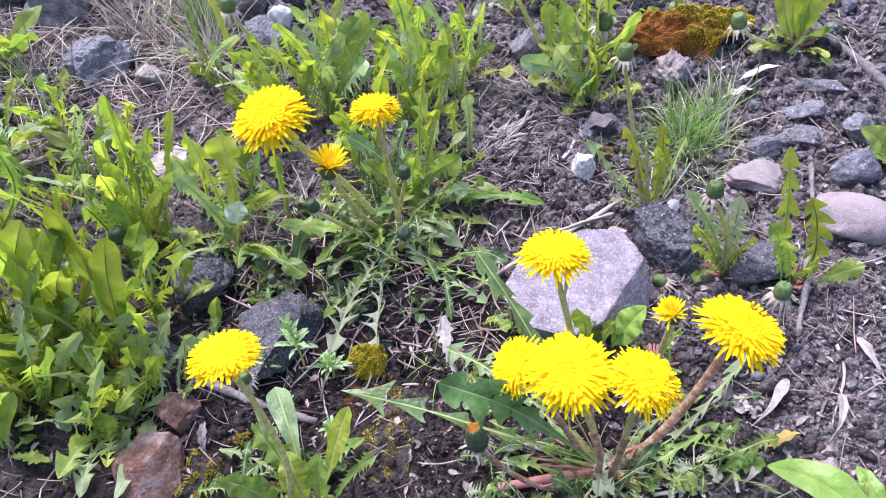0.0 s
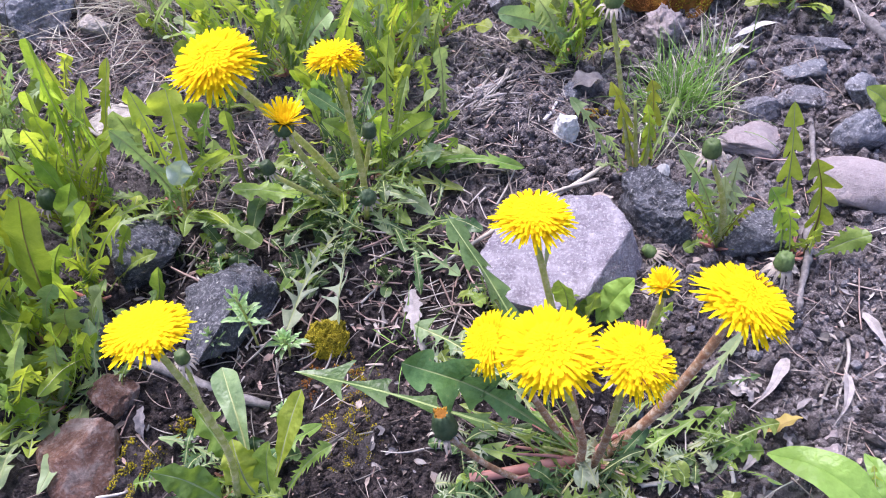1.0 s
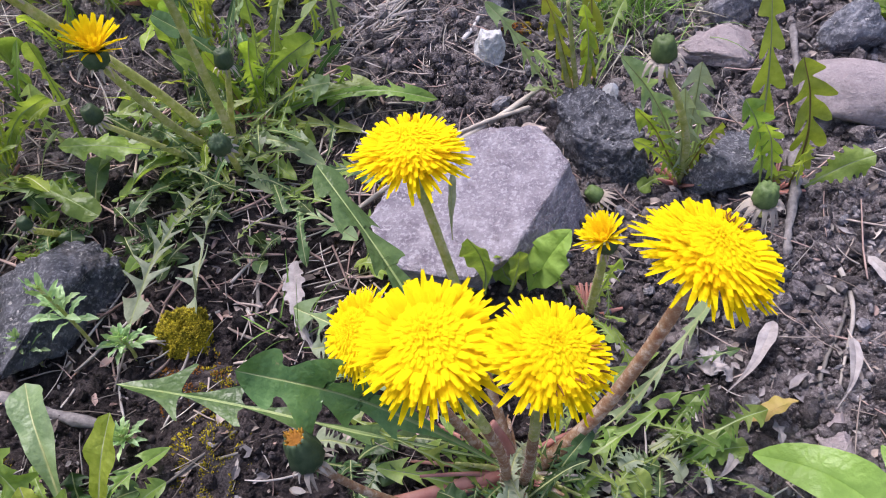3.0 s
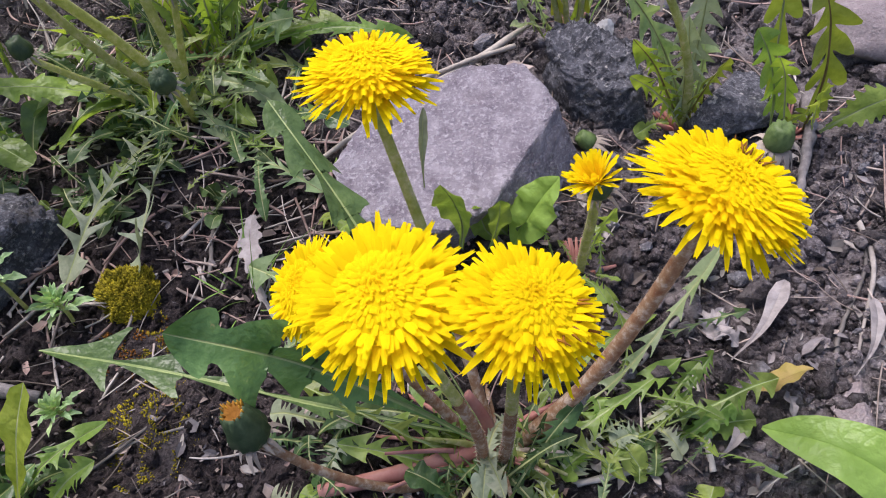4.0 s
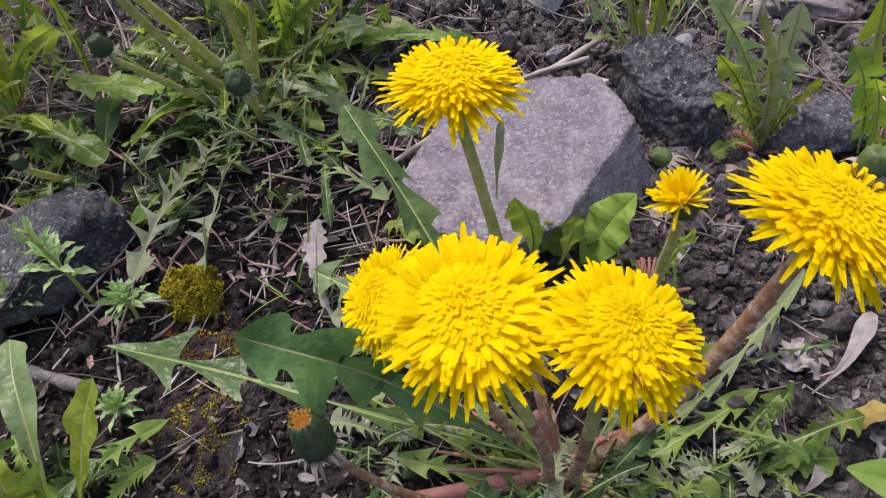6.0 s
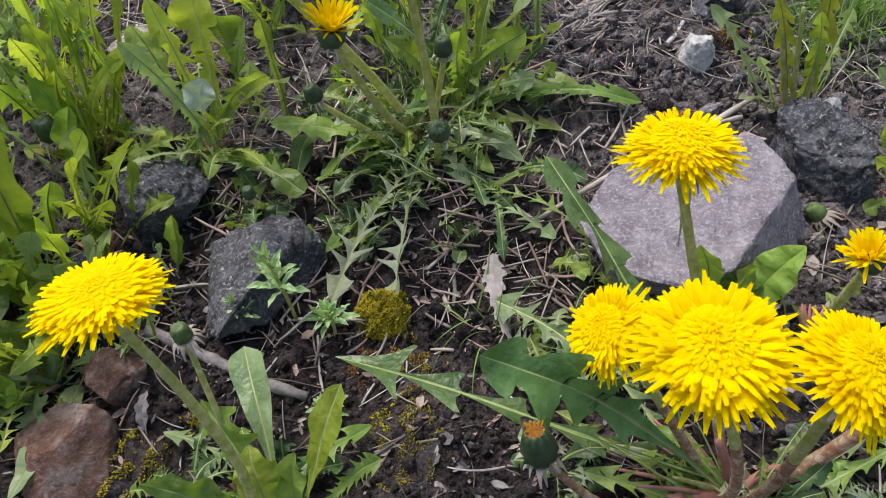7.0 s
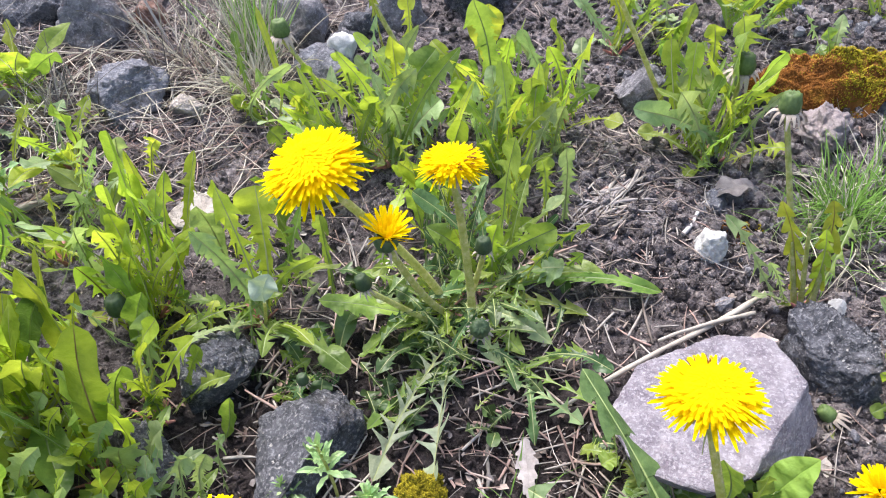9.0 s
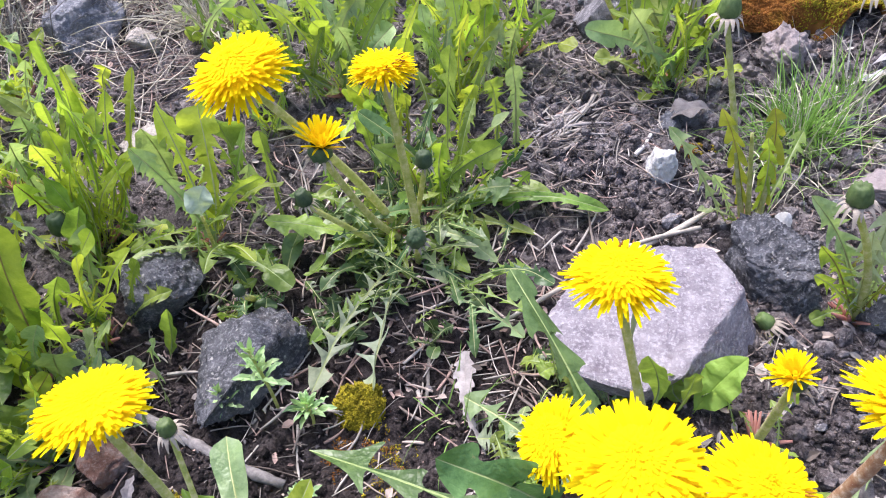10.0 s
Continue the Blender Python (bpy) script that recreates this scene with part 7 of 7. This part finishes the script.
# ---- loose stuff: straws, crumbs, pebbles ----
def straw_litter(name, label, box, count, mats, seed, length=(0.012, 0.05), thick=(0.00022, 0.0006), dense=None):
    rng = random.Random(seed)
    v, f, slots = [], [], []
    made = 0
    while made < count:
        x, y = rng.uniform(box[0], box[1]), rng.uniform(box[2], box[3])
        made += 1
        a = rng.uniform(0, 6.283)
        ln = rng.uniform(*length) * rng.choice((0.6, 1, 1))
        bend = rng.gauss(0, 0.09)
        r = thick[0] + (thick[1] - thick[0]) * rng.random() ** 2
        xs, ys = [], []
        for i in range(6):
            s = i / 5 - 0.5
            aa = a + bend * s * 2
            xs.append(x + ln * s * math.cos(aa))
            ys.append(y + ln * s * math.sin(aa))
        zs = np.array([gz(p, q) for p, q in zip(xs, ys)])
        tilt, lift = rng.gauss(0, 0.12), rng.uniform(0.0003, 0.003)
        line = np.linspace(zs[0], zs[-1], 6)
        zz = np.maximum(0.25 * zs + 0.75 * np.maximum(line, zs.mean()), zs - 0.0005) + lift
        pts = [Vector((xs[i], ys[i], float(zz[i]) + abs(tilt) * ln * (i / 5))) for i in range(6)]
        b = len(f)
        tube(pts, [r, r, r, r * 0.9, r * 0.8, r * 0.5], 4, v, f)
        slots += [rng.randrange(len(mats))] * (len(f) - b)
    ob = new(name, mesh_of(name, v, f, mats, slots))
    return tagged(ob, label, "straw litter", kind="stuff")


straw_litter("straw_litter", "thin dry straws scattered over dark soil", (-0.25, 0.34, 0.13, 0.55), 1200, [M_STRAW, M_STRAWB, M_STRAWB, M_STRAWR], 1, (0.006, 0.036), (0.0002, 0.0006))
straw_litter("straw_litter", "fine brown dead grass matted on the upper bank", (-0.44, -0.15, 0.40, 0.70), 1900, [M_STRAWB, M_STRAWB, M_STRAWR], 2, (0.012, 0.05), (0.00018, 0.0004))
straw_litter("straw_litter", "long pale straws over the dead grass", (-0.44, -0.15, 0.42, 0.68), 240, [M_STALK], 5, (0.04, 0.11), (0.0003, 0.0006))
straw_litter("straw_litter", "short grey straws around the dry roots", (-0.01, 0.13, 0.40, 0.56), 300, [M_STRAW, M_STRAWB], 3, (0.008, 0.03), (0.0002, 0.0006))
straw_litter("straw_litter", "brown withered stalks matted under the dandelions", (-0.16, 0.07, 0.24, 0.42), 420, [M_STRAWB, M_STRAWR, M_STRAW], 6, (0.010, 0.040), (0.0003, 0.0010))
straw_litter("straw_litter", "dry straws along the top of the bank", (-0.2, 0.40, 0.52, 0.74), 500, [M_STRAW, M_STRAWB], 4, (0.015, 0.05), (0.0002, 0.0005))


def crumb_litter(name, label, box, count, mats, seed, size, detail=1):
    rng = random.Random(seed)
    ico = bmesh.new()
    bmesh.ops.create_icosphere(ico, subdivisions=detail, radius=1.0)
    iv = [x.co.copy() for x in ico.verts]
    iff = [tuple(x.index for x in fc.verts) for fc in ico.faces]
    ico.free()
    xs = np.array([rng.uniform(box[0], box[1]) for _ in range(count)])
    ys = np.array([rng.uniform(box[2], box[3]) for _ in range(count)])
    zs = ground_at(xs, ys)
    v, f, slots = [], [], []
    for i in range(count):
        r = size[0] + (size[1] - size[0]) * rng.random() ** 3
        rot = Euler((rng.uniform(0, 6), rng.uniform(0, 6), rng.uniform(0, 6))).to_matrix()
        st = Vector((rng.uniform(0.7, 1.3), rng.uniform(0.6, 1.1), rng.uniform(0.5, 0.9))) * r
        b = len(v)
        c = Vector((xs[i], ys[i], zs[i] + r * 0.35))
        for p in iv:
            k = rng.uniform(0.78, 1.18)
            v.append(c + rot @ Vector((p.x * st.x * k, p.y * st.y * k, p.z * st.z * k)))
        f += [tuple(b + q for q in t) for t in iff]
        slots += [rng.randrange(len(mats))] * len(iff)
    ob = new(name, mesh_of(name, v, f, mats, slots, False))
    return tagged(ob, label, "soil crumbs", kind="stuff")


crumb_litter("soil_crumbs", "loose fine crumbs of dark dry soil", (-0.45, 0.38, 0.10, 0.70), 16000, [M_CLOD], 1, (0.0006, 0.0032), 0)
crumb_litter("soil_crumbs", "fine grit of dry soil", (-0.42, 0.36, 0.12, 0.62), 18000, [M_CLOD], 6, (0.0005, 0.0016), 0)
crumb_litter("soil_crumbs", "dark crumbs in the hollow", (-0.16, 0.12, 0.13, 0.31), 6000, [M_CLOD], 7, (0.0005, 0.0024), 0)
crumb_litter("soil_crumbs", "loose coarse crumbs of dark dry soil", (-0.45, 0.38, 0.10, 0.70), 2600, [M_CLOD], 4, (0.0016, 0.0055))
crumb_litter("soil_crumbs", "coarser soil clods beside the stones", (0.10, 0.38, 0.14, 0.55), 1500, [M_CLOD, M_CLOD, M_CLOD, M_GREY], 2, (0.0016, 0.0066))
crumb_litter("soil_crumbs", "lumpy soil clods over the upper bank", (-0.02, 0.36, 0.36, 0.70), 2600, [M_CLOD], 8, (0.0014, 0.0062))
crumb_litter("soil_crumbs", "soil clods under the dead grass", (-0.44, -0.02, 0.40, 0.70), 1500, [M_CLOD], 9, (0.0012, 0.0055))
crumb_litter("soil_crumbs", "fine loose crumbs beside the dry leaves", (0.13, 0.32, 0.13, 0.30), 5000, [M_CLOD], 10, (0.0005, 0.0028), 0)
crumb_litter("gravel", "grey grit and clods on the upper bank", (0.05, 0.40, 0.54, 0.74), 900, [M_CLOD, M_GREY, M_SLATE], 3, (0.0015, 0.0075))


def chaff(name, label, box, count, mats, seed, size):
    """Small dry flakes of leaf and bark lying about."""
    rng = random.Random(seed)
    v, f, slots = [], [], []
    for _ in range(count):
        x, y = rng.uniform(box[0], box[1]), rng.uniform(box[2], box[3])
        ln = size[0] + (size[1] - size[0]) * rng.random() ** 2
        wd = ln * rng.uniform(0.2, 0.6)
        m = Matrix.Translation((x, y, gz(x, y) + rng.uniform(0.0004, 0.0022))) @ pose(0, 0, 0, rng.gauss(0, 24), rng.gauss(0, 24), rng.uniform(0, 360))
        b = len(v)
        cup = rng.uniform(0.05, 0.3) * wd
        for px, py, pz in ((-0.5, 0, 0), (-0.2, -0.5, 1), (-0.15, 0.02, 0), (-0.22, 0.45, 1), (0.2, -0.42, 1), (0.22, 0, 0), (0.18, 0.5, 1), (0.5, rng.uniform(-0.2, 0.2), 0.3)):
            v.append(m @ Vector((px * ln * rng.uniform(0.85, 1.1), py * wd * rng.uniform(0.8, 1.15), pz * cup)))
        f += [(b, b + 1, b + 2), (b, b + 2, b + 3), (b + 1, b + 4, b + 5, b + 2), (b + 2, b + 5, b + 6, b + 3), (b + 4, b + 7, b + 5), (b + 5, b + 7, b + 6)]
        slots += [rng.randrange(len(mats))] * 6
    return tagged(new(name, mesh_of(name, v, f, mats, slots, False)), label, "chaff", kind="stuff")


chaff("chaff", "small dry leaf and bark flakes on soil", (-0.40, 0.36, 0.12, 0.60), 2600, [M_STRAW, M_DEAD, M_STRAWB, M_STRAWR], 1, (0.0018, 0.0075))
chaff("chaff", "dry flakes on the bare stony soil", (0.10, 0.36, 0.14, 0.50), 700, [M_STRAW, M_DEAD, M_STRAWB], 2, (0.002, 0.010))
chaff("chaff", "brown dry flakes among moss and stones", (-0.17, 0.13, 0.13, 0.32), 700, [M_STRAWB, M_DEAD, M_STRAWR], 3, (0.002, 0.009))
chaff("chaff", "pale dry flakes beside the reddish stem", (0.13, 0.32, 0.13, 0.30), 260, [M_STRAW, M_DEADP, M_STRAWB], 4, (0.002, 0.010))
